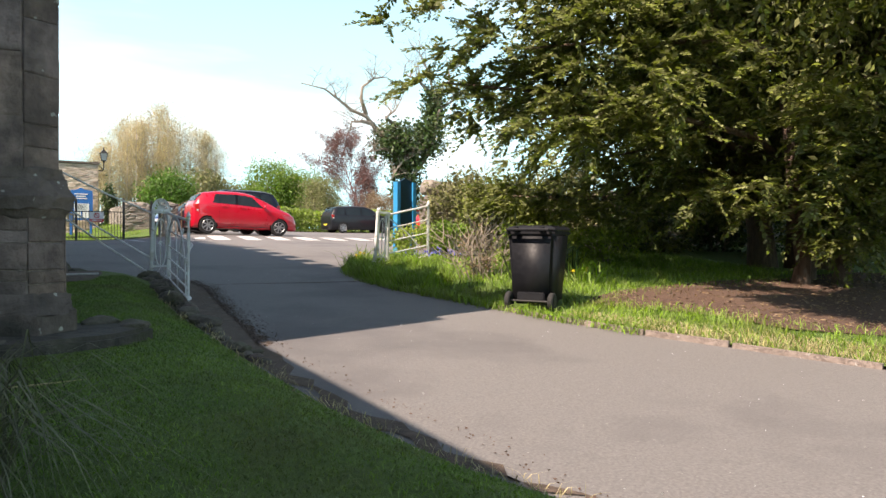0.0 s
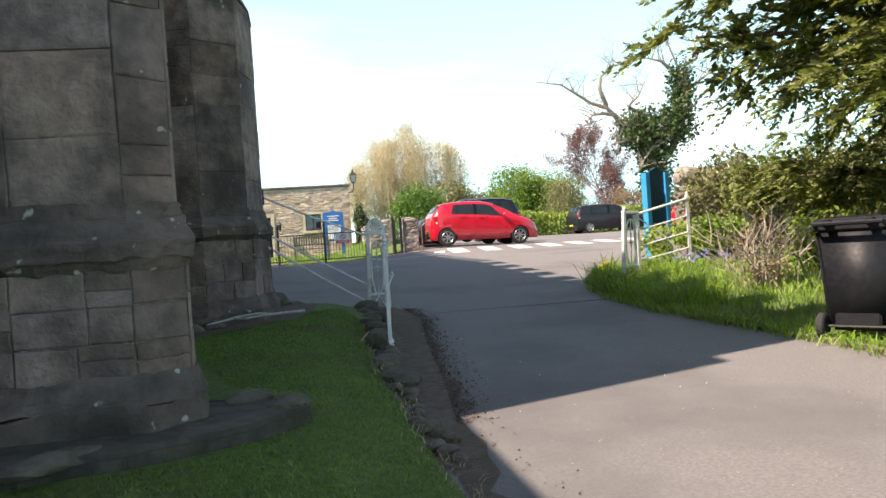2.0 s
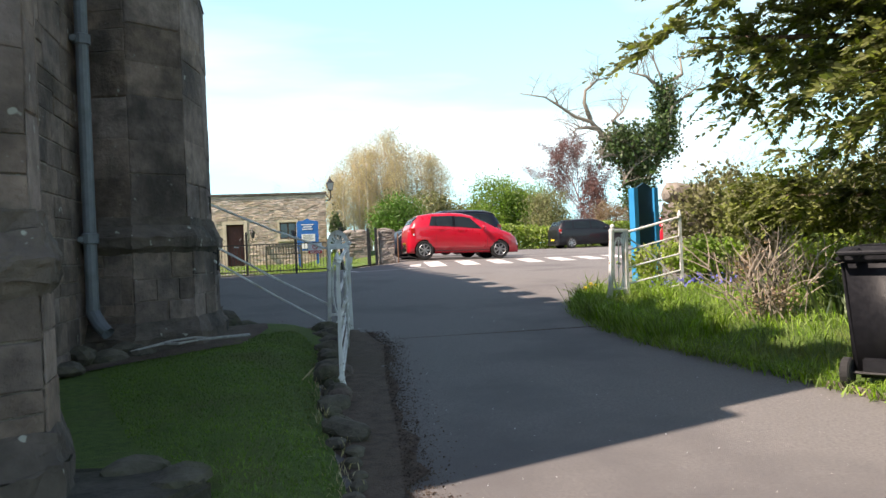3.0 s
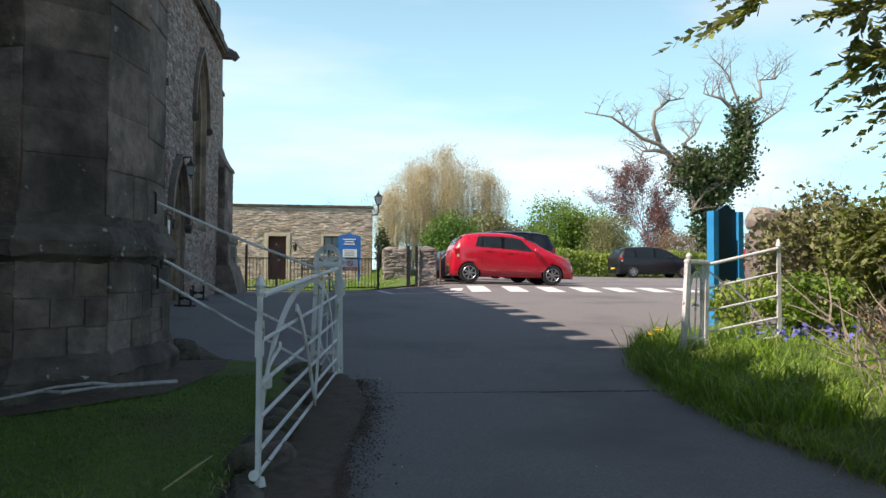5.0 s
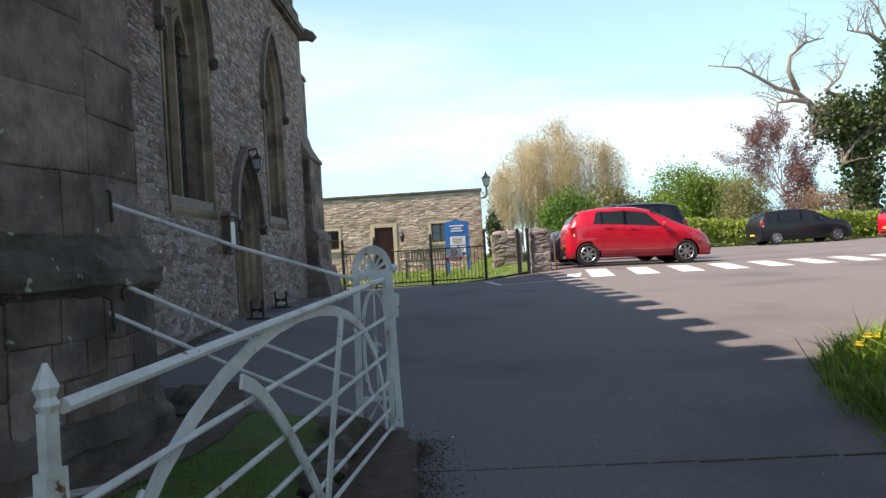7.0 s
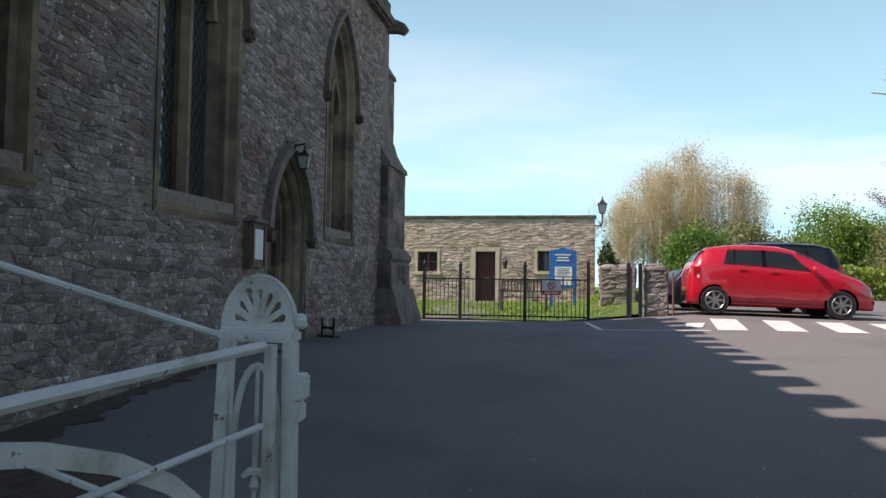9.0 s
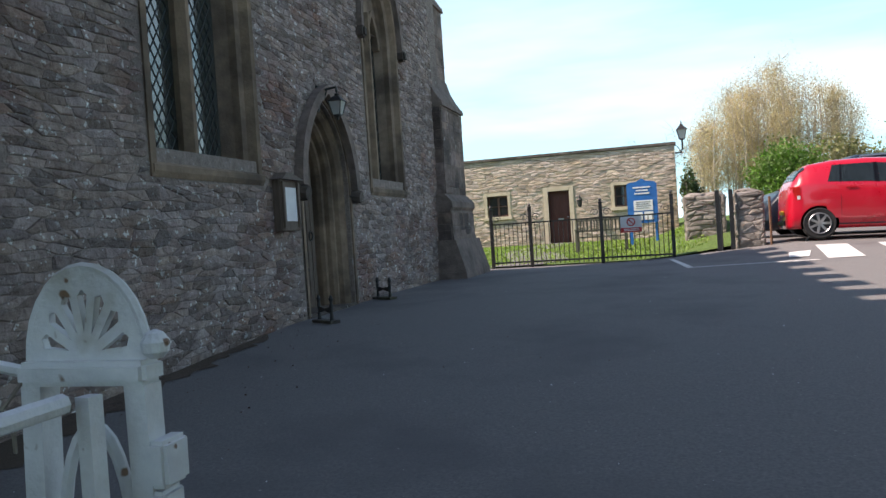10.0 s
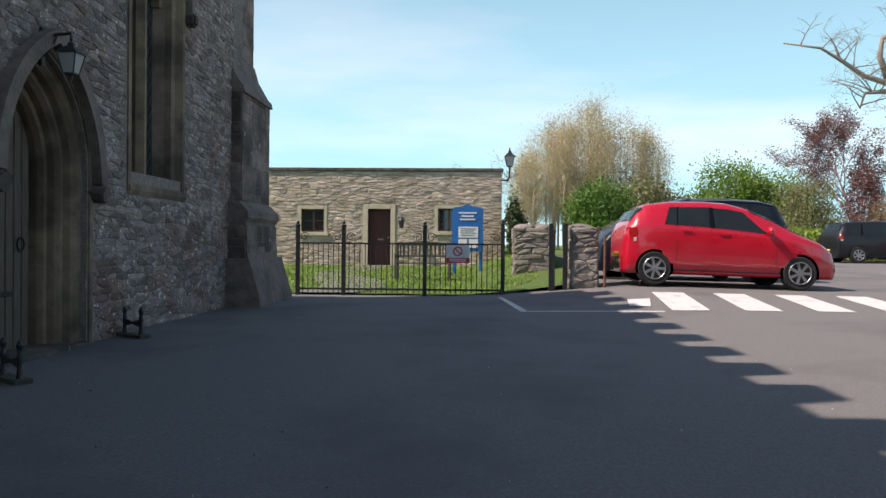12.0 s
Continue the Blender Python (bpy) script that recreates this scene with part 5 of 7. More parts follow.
def gate_leaf(name, label, foot, head, low0, low1, top0, top1, rails, arches):
    """A field gate in flat iron bars from its free end (foot) to its hinges (head)."""
    ob = thing(name, label, "gate", group="white iron gates")
    p, q = Vector(foot), Vector(head)
    d = (q - p)
    ln = d.length
    d.normalize()
    across = Vector((-d.y, d.x, 0))

    def at(s, f):
        """Point at the part s of the length and f of the height."""
        lo, hi = low0 + (low1 - low0) * s, top0 + (top1 - top0) * s
        return p + d * (s * ln) + Vector((0, 0, lo + (hi - lo) * f))

    for k in range(rails):
        f = (0, 0.13, 0.31, 0.50, 0.74, 1)[k] if rails == 6 else (k / (rails - 1)) ** 1.12
        bm = tube([at(0.015, f), at(0.5, f), at(0.985, f)], 0.0175 if k == rails - 1 else 0.011, 8)
        part("top_rail" if k == rails - 1 else "rail", bm, WHITE, ob)
    part("end_stile", ribbon([at(0, -0.02), at(0, 0.5), at(0, 1.0)], 0.044, 0.020, d), WHITE, ob)
    part("hinge_stile", ribbon([at(1, -0.03), at(1, 0.5), at(1, 1.0)], 0.03, 0.03, d), WHITE, ob)
    for sx in arches:
        pts = [at(sx[0] + (sx[1] - sx[0]) * (0.5 - 0.5 * math.cos(t)), 0.01 + sx[2] * math.sin(t) ** 0.85) for t in (sx[3] + (sx[4] - sx[3]) * i / 18 for i in range(19))]
        part("arched_brace", band([v + across * 0.018 for v in pts], 0.05, 0.012, across), WHITE, ob)
    return ob, at, d, across


lg, at, gd, ga = gate_leaf("field_gate", "white painted iron field gate standing open on the earth strip", (2.06, 8.56, 0), (2.43, 11.86, 0), 0.89, 0.94, 1.735, 1.885, 6, [(0.03, 0.97, 0.97, 0.001, math.pi - 0.001)])
part("inner_brace", band([at(0.28 + 0.25 * t ** 0.85, 0.02 + 0.82 * (1 - t ** 1.15)) + ga * -0.02 for t in (i / 14 for i in range(15))], 0.05, 0.012, ga), WHITE, lg)
part("upright_brace", band([at(0.53, -0.01) - ga * 0.02, at(0.59, 0.45) - ga * 0.02, at(0.66, 0.92) - ga * 0.02], 0.055, 0.012, ga), WHITE, lg)
part("finial", lathe([(0.016, 0), (0.026, 0.015), (0.018, 0.03), (0.027, 0.05), (0.005, 0.10)], 8, at=tuple(at(0, 1.0))), WHITE, lg)
part("latch_plate", slab_with_holes([(-0.035, 0.66), (0.035, 0.66), (0.035, 0.86), (-0.035, 0.86)], [[(-0.014, 0.70), (0.014, 0.70), (0.014, 0.82), (-0.014, 0.82)]], 0.03, lambda u, v, w: at(0, v) + gd * u - ga * (0.015 - w)), WHITE, lg)
part("latch_hook", tube([at(0.05, 0.54), at(0.055, 0.62) - ga * 0.03, at(0.06, 0.68) - ga * 0.06, at(0.075, 0.70) - ga * 0.05, at(0.08, 0.66) - ga * 0.03], 0.009, 6), WHITE, lg)
part("latch_keeper", box(-0.022, 0.022, -0.02, 0.02, -0.035, 0.035, 0.008), WHITE, lg, at=Matrix.Translation(at(0.06, 0.48)))
part("foot_knob", tube([at(0.0, 0.0) - gd * 0.02, at(0, 0.0) - gd * 0.09 + Vector((0, 0, 0.02))], [0.014, 0.026], 8), WHITE, lg)
part("toe", tube([at(0.015, -0.03), at(0.015, -0.08)], [0.02, 0.03], 8), WHITE, lg)
part("hinge_pin", tube([at(1, 0) + gd * 0.02, at(1, 0) + gd * 0.13 + Vector((0, 0, 0.01))], 0.022, 8), WHITE, lg)


def cast_post(name, label, at_m, height, half):
    """A cast-iron openwork gatepost: two uprights, an oval with a spindle, a rail and a half-round fan."""
    ob = thing(name, label, "gatepost", at_m, group="white iron gateposts")
    for s in (-1, 1):
        part("upright", ribbon([(s * half * 1.18, 0, -0.15), (s * half * 1.05, 0, height * 0.3), (s * half * 0.92, 0, height)], 0.042, 0.05, (1, 0, 0)), WHITE, ob)
    part("oval_ring", tube([(half * 0.66 * math.cos(t), 0, height * 0.56 + height * 0.36 * math.copysign(abs(math.sin(t)) ** 0.7, math.sin(t))) for t in (k * math.pi / 14 for k in range(29))], 0.012, 6), WHITE, ob)
    part("spindle", lathe([(0.007, height * 0.2), (0.007, height * 0.5), (0.016, height * 0.52), (0.008, height * 0.55), (0.012, height * 0.7), (0.007, height * 0.72), (0.007, height * 0.93)], 7), WHITE, ob)
    part("leaf_cross", tube([(-0.04, 0, height * 0.55), (-0.015, 0, height * 0.57), (0.015, 0, height * 0.57), (0.04, 0, height * 0.55)], [0.008, 0.014, 0.014, 0.008], 6), WHITE, ob)
    part("lower_spindle", tube([(-half * 0.8, 0, 0.02), (0, 0, height * 0.18), (half * 0.8, 0, 0.02)], 0.012, 6), WHITE, ob)
    part("crossbar", box(-half * 1.15, half * 1.15, -0.035, 0.035, height, height + 0.045, 0.01), WHITE, ob)
    part("crossbar", box(-half * 0.95, half * 0.95, -0.02, 0.02, height * 0.19, height * 0.22, 0.006), WHITE, ob)
    return ob


hp = cast_post("iron_gatepost", "white cast-iron openwork gatepost with a half-round fan crest", pose(2.335, 11.96, 0.90, 0, 0.6, 3), 0.985, 0.118)
fan = part("fan_crest", tube([(0.125 * math.cos(t), 0, 1.03 + 0.17 * math.sin(t)) for t in (k * math.pi / 14 for k in range(15))], 0.010, 6), WHITE, hp)
part("fan_plate", slab_with_holes([(0.12 * math.cos(k * math.pi / 14), 1.03 + 0.165 * math.sin(k * math.pi / 14)) for k in range(15)],
                                  [[(r0 * math.cos(t0), 1.035 + r0 * 1.3 * math.sin(t0)), (r1 * math.cos(t0 - 0.12), 1.035 + r1 * 1.3 * math.sin(t0 - 0.12)), ((r1 + 0.008) * math.cos(t0), 1.035 + (r1 + 0.008) * 1.3 * math.sin(t0)), (r1 * math.cos(t0 + 0.12), 1.035 + r1 * 1.3 * math.sin(t0 + 0.12))] for t0 in (0.28, 0.71, 1.14, 1.57, 2.0, 2.43, 2.86) for r0, r1 in ((0.035, 0.088),)],
                                  0.016, lambda u, v, d: Vector((u, d - 0.008, v))), WHITE, fan)
part("knob", lathe([(0.012, 0), (0.024, 0.012), (0.026, 0.03), (0.016, 0.046), (0.004, 0.052)], 10, at=(0.14, 0, 1.03)), WHITE, hp)
part("hinge_block", box(0.125, 0.165, -0.03, 0.05, 0.80, 0.885, 0.008), WHITE, hp)
part("hinge_block", box(0.125, 0.158, -0.03, 0.04, 0.73, 0.795, 0.008), WHITE, hp)
stay_ob = thing("stay_rods", "three white iron stay rods from the church pier to the gatepost", "stay rod")
for za, zb, xa, ya in ((2.44, 1.89, 0.93, 11.3), (1.99, 1.22, 0.99, 11.25), (1.83, 0.98, 1.0, 11.1)):
    n_mid = Vector(((xa + 2.2) / 2, (ya + 12.0) / 2, (za + zb) / 2 - 0.025))
    part("rod", tube([(xa - 0.1, ya, za + 0.03), n_mid, (2.22, 12.0, zb)], 0.0125, 7), WHITE, stay_ob)
    part("wall_hook", tube([(xa - 0.06, ya - 0.01, za + 0.09), (xa + 0.02, ya - 0.01, za + 0.05), (xa + 0.02, ya, za - 0.12)], 0.010, 5), "black_iron", stay_ob)
part("wire_tie", tube([(2.18, 11.97, 1.89), (2.15, 11.95, 1.84), (2.17, 11.95, 1.79), (2.15, 11.97, 1.75)], 0.004, 4), "twig", stay_ob)

rg, rat, rd, ra = gate_leaf("field_gate", "white painted iron gate leaf leaning among the verge plants", (6.93, 12.05, 0), (6.05, 11.97, 0), 1.22, 1.08, 2.12, 1.93, 5, [])
part("finial", lathe([(0.02, 0), (0.03, 0.02), (0.026, 0.05), (0.006, 0.1)], 8, at=tuple(rat(0, 1.0))), WHITE, rg)
part("diagonal_brace", ribbon([rat(0.05, 0.02), rat(0.5, 0.55), rat(0.95, 0.95)], 0.03, 0.01, rd), WHITE, rg)
rp = cast_post("iron_gatepost", "white cast-iron openwork gatepost, rusty, leaning in long grass", pose(5.94, 11.93, 1.02, 0, 2.5, 12), 0.93, 0.12)
part("knob", lathe([(0.014, 0), (0.028, 0.015), (0.03, 0.035), (0.016, 0.055), (0.004, 0.06)], 10, at=(-0.1, 0, 0.975)), WHITE, rp)
part("splayed_foot", tube([(-0.12, 0, 0.42), (-0.15, 0, 0.15), (-0.21, 0, -0.12)], [0.022, 0.028, 0.03], 7), WHITE, rp)
part("splayed_foot", tube([(0.12, 0, 0.42), (0.15, 0, 0.15), (0.20, 0, -0.12)], [0.022, 0.028, 0.03], 7), WHITE, rp)
slot = thing("gate_threshold", "worn joint strip across the drive at the gate line", "threshold", kind="structure")
rng = random.Random(5)
for k in range(11):
    x = 2.65 + k * 0.24
    part("joint_strip", box(x, x + 0.22, 11.005 + rng.uniform(-0.01, 0.01) - 0.012 * k, 11.028 - 0.012 * k, ground_z(x, 11) - 0.05, ground_z(x, 11) + 0.003), "soil", slot)

# ---- blue sign board by the verge ----
bs = thing("sign_board", "tall bright blue sign board with a pointed top on two posts", "sign board", pose(8.02, 15.1, 1.2, 0, 0, 14))
for s in (-1, 1):
    part("post", prism([(s * 0.23 - 0.045, -0.07), (s * 0.23 + 0.045, -0.07), (s * 0.23 + 0.045, 0.07), (s * 0.23 - 0.045, 0.07)], -0.1, 1.56, [(s * 0.23 - 0.045, -0.07), (s * 0.23 + 0.045, -0.07), (s * 0.23 + 0.045, 0.07), (s * 0.23 - 0.045, 0.07)]), "blue_post", bs)
part("panel", slab_with_holes([(-0.2, 0.55), (0.2, 0.55), (0.2, 1.55), (0, 1.66), (-0.2, 1.55)], [], 0.05, lambda u, v, d: Vector((u, d - 0.025, v))), "sign_panel", bs, "dark blue-green sign panel")

# ---- wheeled bin ----
wb = thing("wheelie_bin", "black plastic wheeled bin with a closed lid", "bin", pose(5.74, 7.24, ground_z(5.74, 7.24) + 0.03, 0, 0, 124) @ Matrix.Scale(1.03, 4))
bm = prism([(-0.22, -0.24), (0.22, -0.24), (0.22, 0.22), (-0.22, 0.22)], 0.06, 0.86, [(-0.27, -0.31), (0.27, -0.31), (0.27, 0.27), (-0.27, 0.27)])
bmesh.ops.bevel(bm, geom=bm.edges[:], offset=0.035, segments=3, affect="EDGES")
body = part("body", bm, "bin_plastic", wb, smooth=True)
part("rim", box(-0.285, 0.285, -0.33, 0.29, 0.83, 0.88, 0.015), "bin_plastic", body)
bm = prism([(-0.295, -0.36), (0.295, -0.36), (0.295, 0.30), (-0.295, 0.30)], 0.885, 0.93, [(-0.25, -0.30), (0.25, -0.30), (0.25, 0.24), (-0.25, 0.24)])
bmesh.ops.bevel(bm, geom=bm.edges[:], offset=0.012, segments=2, affect="EDGES")
lid = part("lid", bm, "bin_plastic", wb)
part("lid_ridge", box(-0.18, 0.18, -0.2, 0.16, 0.928, 0.94, 0.005), "bin_plastic", lid)
part("handle_bar", tube([(-0.24, 0.29, 0.86), (-0.24, 0.37, 0.89), (0.24, 0.37, 0.89), (0.24, 0.29, 0.86)], 0.016, 7), "bin_plastic", wb)
for s in (-1, 1):
    part("hinge_lug", box(s * 0.15 - 0.03, s * 0.15 + 0.03, 0.28, 0.36, 0.86, 0.92, 0.01), "bin_plastic", wb)
    wheel = part("wheel", lathe([(0.03, -0.03), (0.085, -0.03), (0.1, -0.02), (0.1, 0.02), (0.085, 0.03), (0.03, 0.03)], 18), "tyre", wb, at=pose(s * 0.25, 0.24, 0.10, 0, 90, 0))
    part("hub", lathe([(0.05, -0.034), (0.05, 0.034)], 12), "bin_plastic", wheel)
part("axle", tube([(-0.22, 0.24, 0.10), (0.22, 0.24, 0.10)], 0.012, 6), "black_iron", wb)
for s in (-0.16, 0, 0.16):
    part("rib", box(s - 0.012, s + 0.012, -0.27, -0.245, 0.2, 0.7, 0.004), "bin_plastic", body)
part("foot_recess", box(-0.16, 0.16, 0.205, 0.245, 0.1, 0.2, 0.012), "bin_plastic", body)

# ---- drainpipe, drain stones, slab, edging, scrapers, notice case ----
dp = thing("drainpipe", "grey cast-iron drainpipe with an angled shoe on the church wall", "drainpipe")
PX, PY = 0.03, 10.0
part("pipe", tube([(PX, PY, 1.45), (PX, PY, TOP - 0.2)], 0.055, 12), "pipe_grey", dp)
part("shoe", tube([(PX, PY, 1.47), (PX, PY, 1.40), (PX + 0.06, PY - 0.06, 1.30), (PX + 0.14, PY - 0.12, 1.22)], 0.06, 12, caps=False), "pipe_grey", dp)
for z in (2.0, 3.75, 5.5):
    part("collar", lathe([(0.055, 0), (0.075, 0.01), (0.075, 0.09), (0.055, 0.10)], 12, at=(PX, PY, z)), "pipe_grey", dp)
    part("ear", box(PX - 0.08, PX - 0.03, PY - 0.1, PY + 0.1, z + 0.02, z + 0.07, 0.006), "pipe_grey", dp)
rng = random.Random(12)
drain = thing("drain_stones", "broken dark stones round the drain below the pipe", "stones")
for x, y, z, s in ((0.22, 9.75, 1.02, (0.34, 0.24, 0.16)), (0.42, 9.9, 1.03, (0.26, 0.2, 0.14)), (0.02, 9.65, 1.05, (0.22, 0.26, 0.2)), (0.3, 9.98, 1.08, (0.3, 0.2, 0.12)), (-0.02, 9.35, 1.0, (0.26, 0.4, 0.14))):
    stone_lump(rng, s, "stone", "moss_stone", drain, pose(x, y, z, 0, 0, rng.uniform(0, 90)))
flag = thing("stone_slab", "mossy broken stone slab sunk in the lawn at the buttress foot", "slab")
bm = prism([(-1.6, 6.05), (-0.7, 5.72), (0.05, 5.42), (0.55, 5.55), (1.02, 5.78), (1.32, 6.12), (1.1, 6.45), (0.5, 6.5), (-1.6, 6.5)], 0.6, 0.92)
bmesh.ops.bevel(bm, geom=[e for e in bm.edges], offset=0.03, segments=2, affect="EDGES")
bmesh.ops.subdivide_edges(bm, edges=bm.edges[:], cuts=3, use_grid_fill=True)
for v in bm.verts:
    v.co += Vector((noise.noise(v.co * 3), noise.noise(v.co * 3 + Vector((9, 0, 0))), 0.7 * noise.noise(v.co * 4))) * 0.035
part("slab_piece", bm, "moss_stone", flag)
for x, y, s in ((1.18, 6.22, (0.34, 0.26, 0.10)), (0.98, 6.38, (0.3, 0.2, 0.12)), (0.2, 5.5, (0.5, 0.2, 0.1))):
    stone_lump(rng, s, "slab_piece", "moss_stone", flag, pose(x, y, 0.91, 0, 0, rng.uniform(0, 90)))
rng = random.Random(14)
path_s = [(1.98, 5.6), (1.95, 6.2), (1.92, 7.2), (1.93, 8.2), (2.0, 9.2), (2.08, 10.2), (2.15, 11.0), (2.1, 11.7)]
for k in range(40):
    f = k / 39 * (len(path_s) - 1)
    i = min(int(f), len(path_s) - 2)
    x, y = (path_s[i][j] + (path_s[i + 1][j] - path_s[i][j]) * (f - i) for j in (0, 1))
    big = 0.07 + 0.15 * float(np.interp(y, [4, 6, 8, 10], [0, 0.3, 1, 1])) * rng.random()
    x += rng.uniform(-0.05, 0.07)
    ob = stone_lump(rng, (big * rng.uniform(0.9, 1.5), big * rng.uniform(1.0, 1.9), big * rng.uniform(0.7, 1.1)), "edging_stone", "moss_stone" if rng.random() < 0.8 else "ashlar", None, pose(x, y, ground_z(x, y) + big * 0.2, 0, 0, rng.uniform(-40, 40)))
    tagged(ob, "rough mossy edging stone between lawn and drive", "stone", "edging stones")
for x, y, s in ((1.0, 12.3, (0.36, 0.3, 0.34)), (1.25, 12.1, (0.3, 0.26, 0.2)), (0.8, 12.45, (0.26, 0.26, 0.2))):
    ob = stone_lump(rng, s, "boulder", "moss_stone", None, pose(x, y, ground_z(x, y) + s[2] * 0.35))
    tagged(ob, "dark mossy boulder by the church wall", "boulder", "boulders")


def scraper(at_m):
    ob = thing("boot_scraper", "black iron H-shaped boot scraper at the church door", "boot scraper", at_m, "boot scrapers")
    for s in (-1, 1):
        part("upright", lathe([(0.03, 0), (0.022, 0.03), (0.016, 0.1), (0.022, 0.16), (0.016, 0.2), (0.026, 0.24), (0.006, 0.28)], 8, at=(0, s * 0.13, 0)), "black_iron", ob)
    part("blade", slab_with_holes([(-0.13, 0.08), (0, 0.11), (0.13, 0.08), (0.13, 0.16), (0, 0.13), (-0.13, 0.16)], [], 0.02, lambda u, v, d: Vector((d - 0.01, u, v))), "black_iron", ob)
    part("base_plate", box(-0.06, 0.06, -0.2, 0.2, -0.02, 0.012, 0.004), "moss_stone", ob)
    return ob


sc = scraper(pose(-0.12, 18.15, ground_z(-0.1, 18.15) + 0.02, 0, 0, 55))
copy_thing(sc, pose(-0.30, 20.4, ground_z(-0.3, 20.4) + 0.02, 0, 0, 60))
nc = thing("notice_case", "dark wooden notice case with a white paper on the church wall", "notice case")
part("case", box(WALL_X, WALL_X + 0.10, 17.86, 18.28, 2.26, 2.80, 0.01), "oak_door", nc)
part("gable", prism([(WALL_X, 17.82), (WALL_X + 0.15, 17.82), (WALL_X + 0.15, 18.32), (WALL_X, 18.32)], 2.80, 2.88, [(WALL_X, 17.95), (WALL_X + 0.11, 18.03), (WALL_X + 0.11, 18.11), (WALL_X, 18.19)]), "oak_door", nc)
part("paper", box(WALL_X + 0.101, WALL_X + 0.106, 17.94, 18.2, 2.36, 2.72), "paper", nc, "white paper")
part("frame", box(WALL_X + 0.10, WALL_X + 0.125, 17.88, 17.93, 2.29, 2.78, 0.006), "oak_door", nc)
part("frame", box(WALL_X + 0.10, WALL_X + 0.125, 18.21, 18.26, 2.29, 2.78, 0.006), "oak_door", nc)
rope = thing("rope", "pale frayed rope lying on the earth", "rope")
part("strand", tube([(0.45, 9.62, 1.09), (0.62, 9.9, 1.10), (0.75, 9.82, 1.10), (0.9, 10.02, 1.10), (1.12, 10.12, 1.10), (1.3, 10.25, 1.09)], [0.004, 0.010, 0.012, 0.008, 0.014, 0.004], 6), "frayed_rope", rope)
part("strand", tube([(0.40, 9.55, 1.09), (0.66, 9.98, 1.11), (0.86, 10.08, 1.12), (1.0, 10.1, 1.10), (1.34, 10.3, 1.09)], [0.004, 0.009, 0.011, 0.012, 0.016], 6), "frayed_rope", rope)
for pts, lab in (([(0.25, 4.66, 0.80), (0.55, 4.72, 0.80), (0.92, 4.83, 0.79)], "pale straw stalk on the lawn"), ([(0.90, 2.22, 0.66), (0.99, 2.35, 0.72), (1.05, 2.45, 0.78)], "dry grass stalk standing in the lawn"), ([(1.75, 8.0, 0.99), (1.82, 8.3, 1.0), (1.86, 8.5, 1.0)], "pale stick beside the edging stones")):
    st = thing("stalk", lab, "stalk")
    part("stem", tube(pts, [0.004, 0.006, 0.003], 5), "dry_blade", st)

# ---- parked vehicles ----
HATCH = [(-1.93, 0.60, 0.68, 0.50, 0.44), (-1.90, 0.84, 0.93, 0.65, 0.55), (-1.84, 0.99, 1.08, 0.74, 0.60), (-1.69, 1.06, 1.31, 0.80, 0.61), (-1.50, 1.07, 1.44, 0.825, 0.61), (-1.0, 1.055, 1.505, 0.845, 0.61),
         (-0.4, 1.03, 1.53, 0.85, 0.61), (0.05, 1.0, 1.51, 0.85, 0.60), (0.4, 0.97, 1.43, 0.85, 0.60), (0.75, 0.94, 1.27, 0.848, 0.62), (1.1, 0.90, 1.07, 0.84, 0.65), (1.35, 0.86, 0.955, 0.82, 0.65), (1.62, 0.78, 0.865, 0.78, 0.61), (1.82, 0.66, 0.74, 0.71, 0.55), (1.94, 0.46, 0.56, 0.58, 0.47)]


def scaled(rows, sx, sz, sw):
    return [(x * sx, b * sz, t * sz, w * sw, v * sw) for x, b, t, w, v in rows]


SUV = [(-2.2, 0.7, 0.8, 0.75, 0.65), (-2.16, 1.0, 1.1, 0.86, 0.72), (-2.08, 1.12, 1.3, 0.88, 0.7), (-1.9, 1.15, 1.58, 0.90, 0.68), (-1.6, 1.14, 1.68, 0.91, 0.67), (-0.8, 1.12, 1.72, 0.915, 0.67), (0.1, 1.1, 1.71, 0.915, 0.66), (0.55, 1.08, 1.58, 0.915, 0.66),
       (0.95, 1.07, 1.34, 0.91, 0.68), (1.25, 1.06, 1.15, 0.90, 0.72), (1.6, 1.02, 1.09, 0.88, 0.72), (1.95, 0.94, 1.0, 0.84, 0.68), (2.15, 0.75, 0.82, 0.78, 0.6), (2.25, 0.5, 0.6, 0.66, 0.5)]


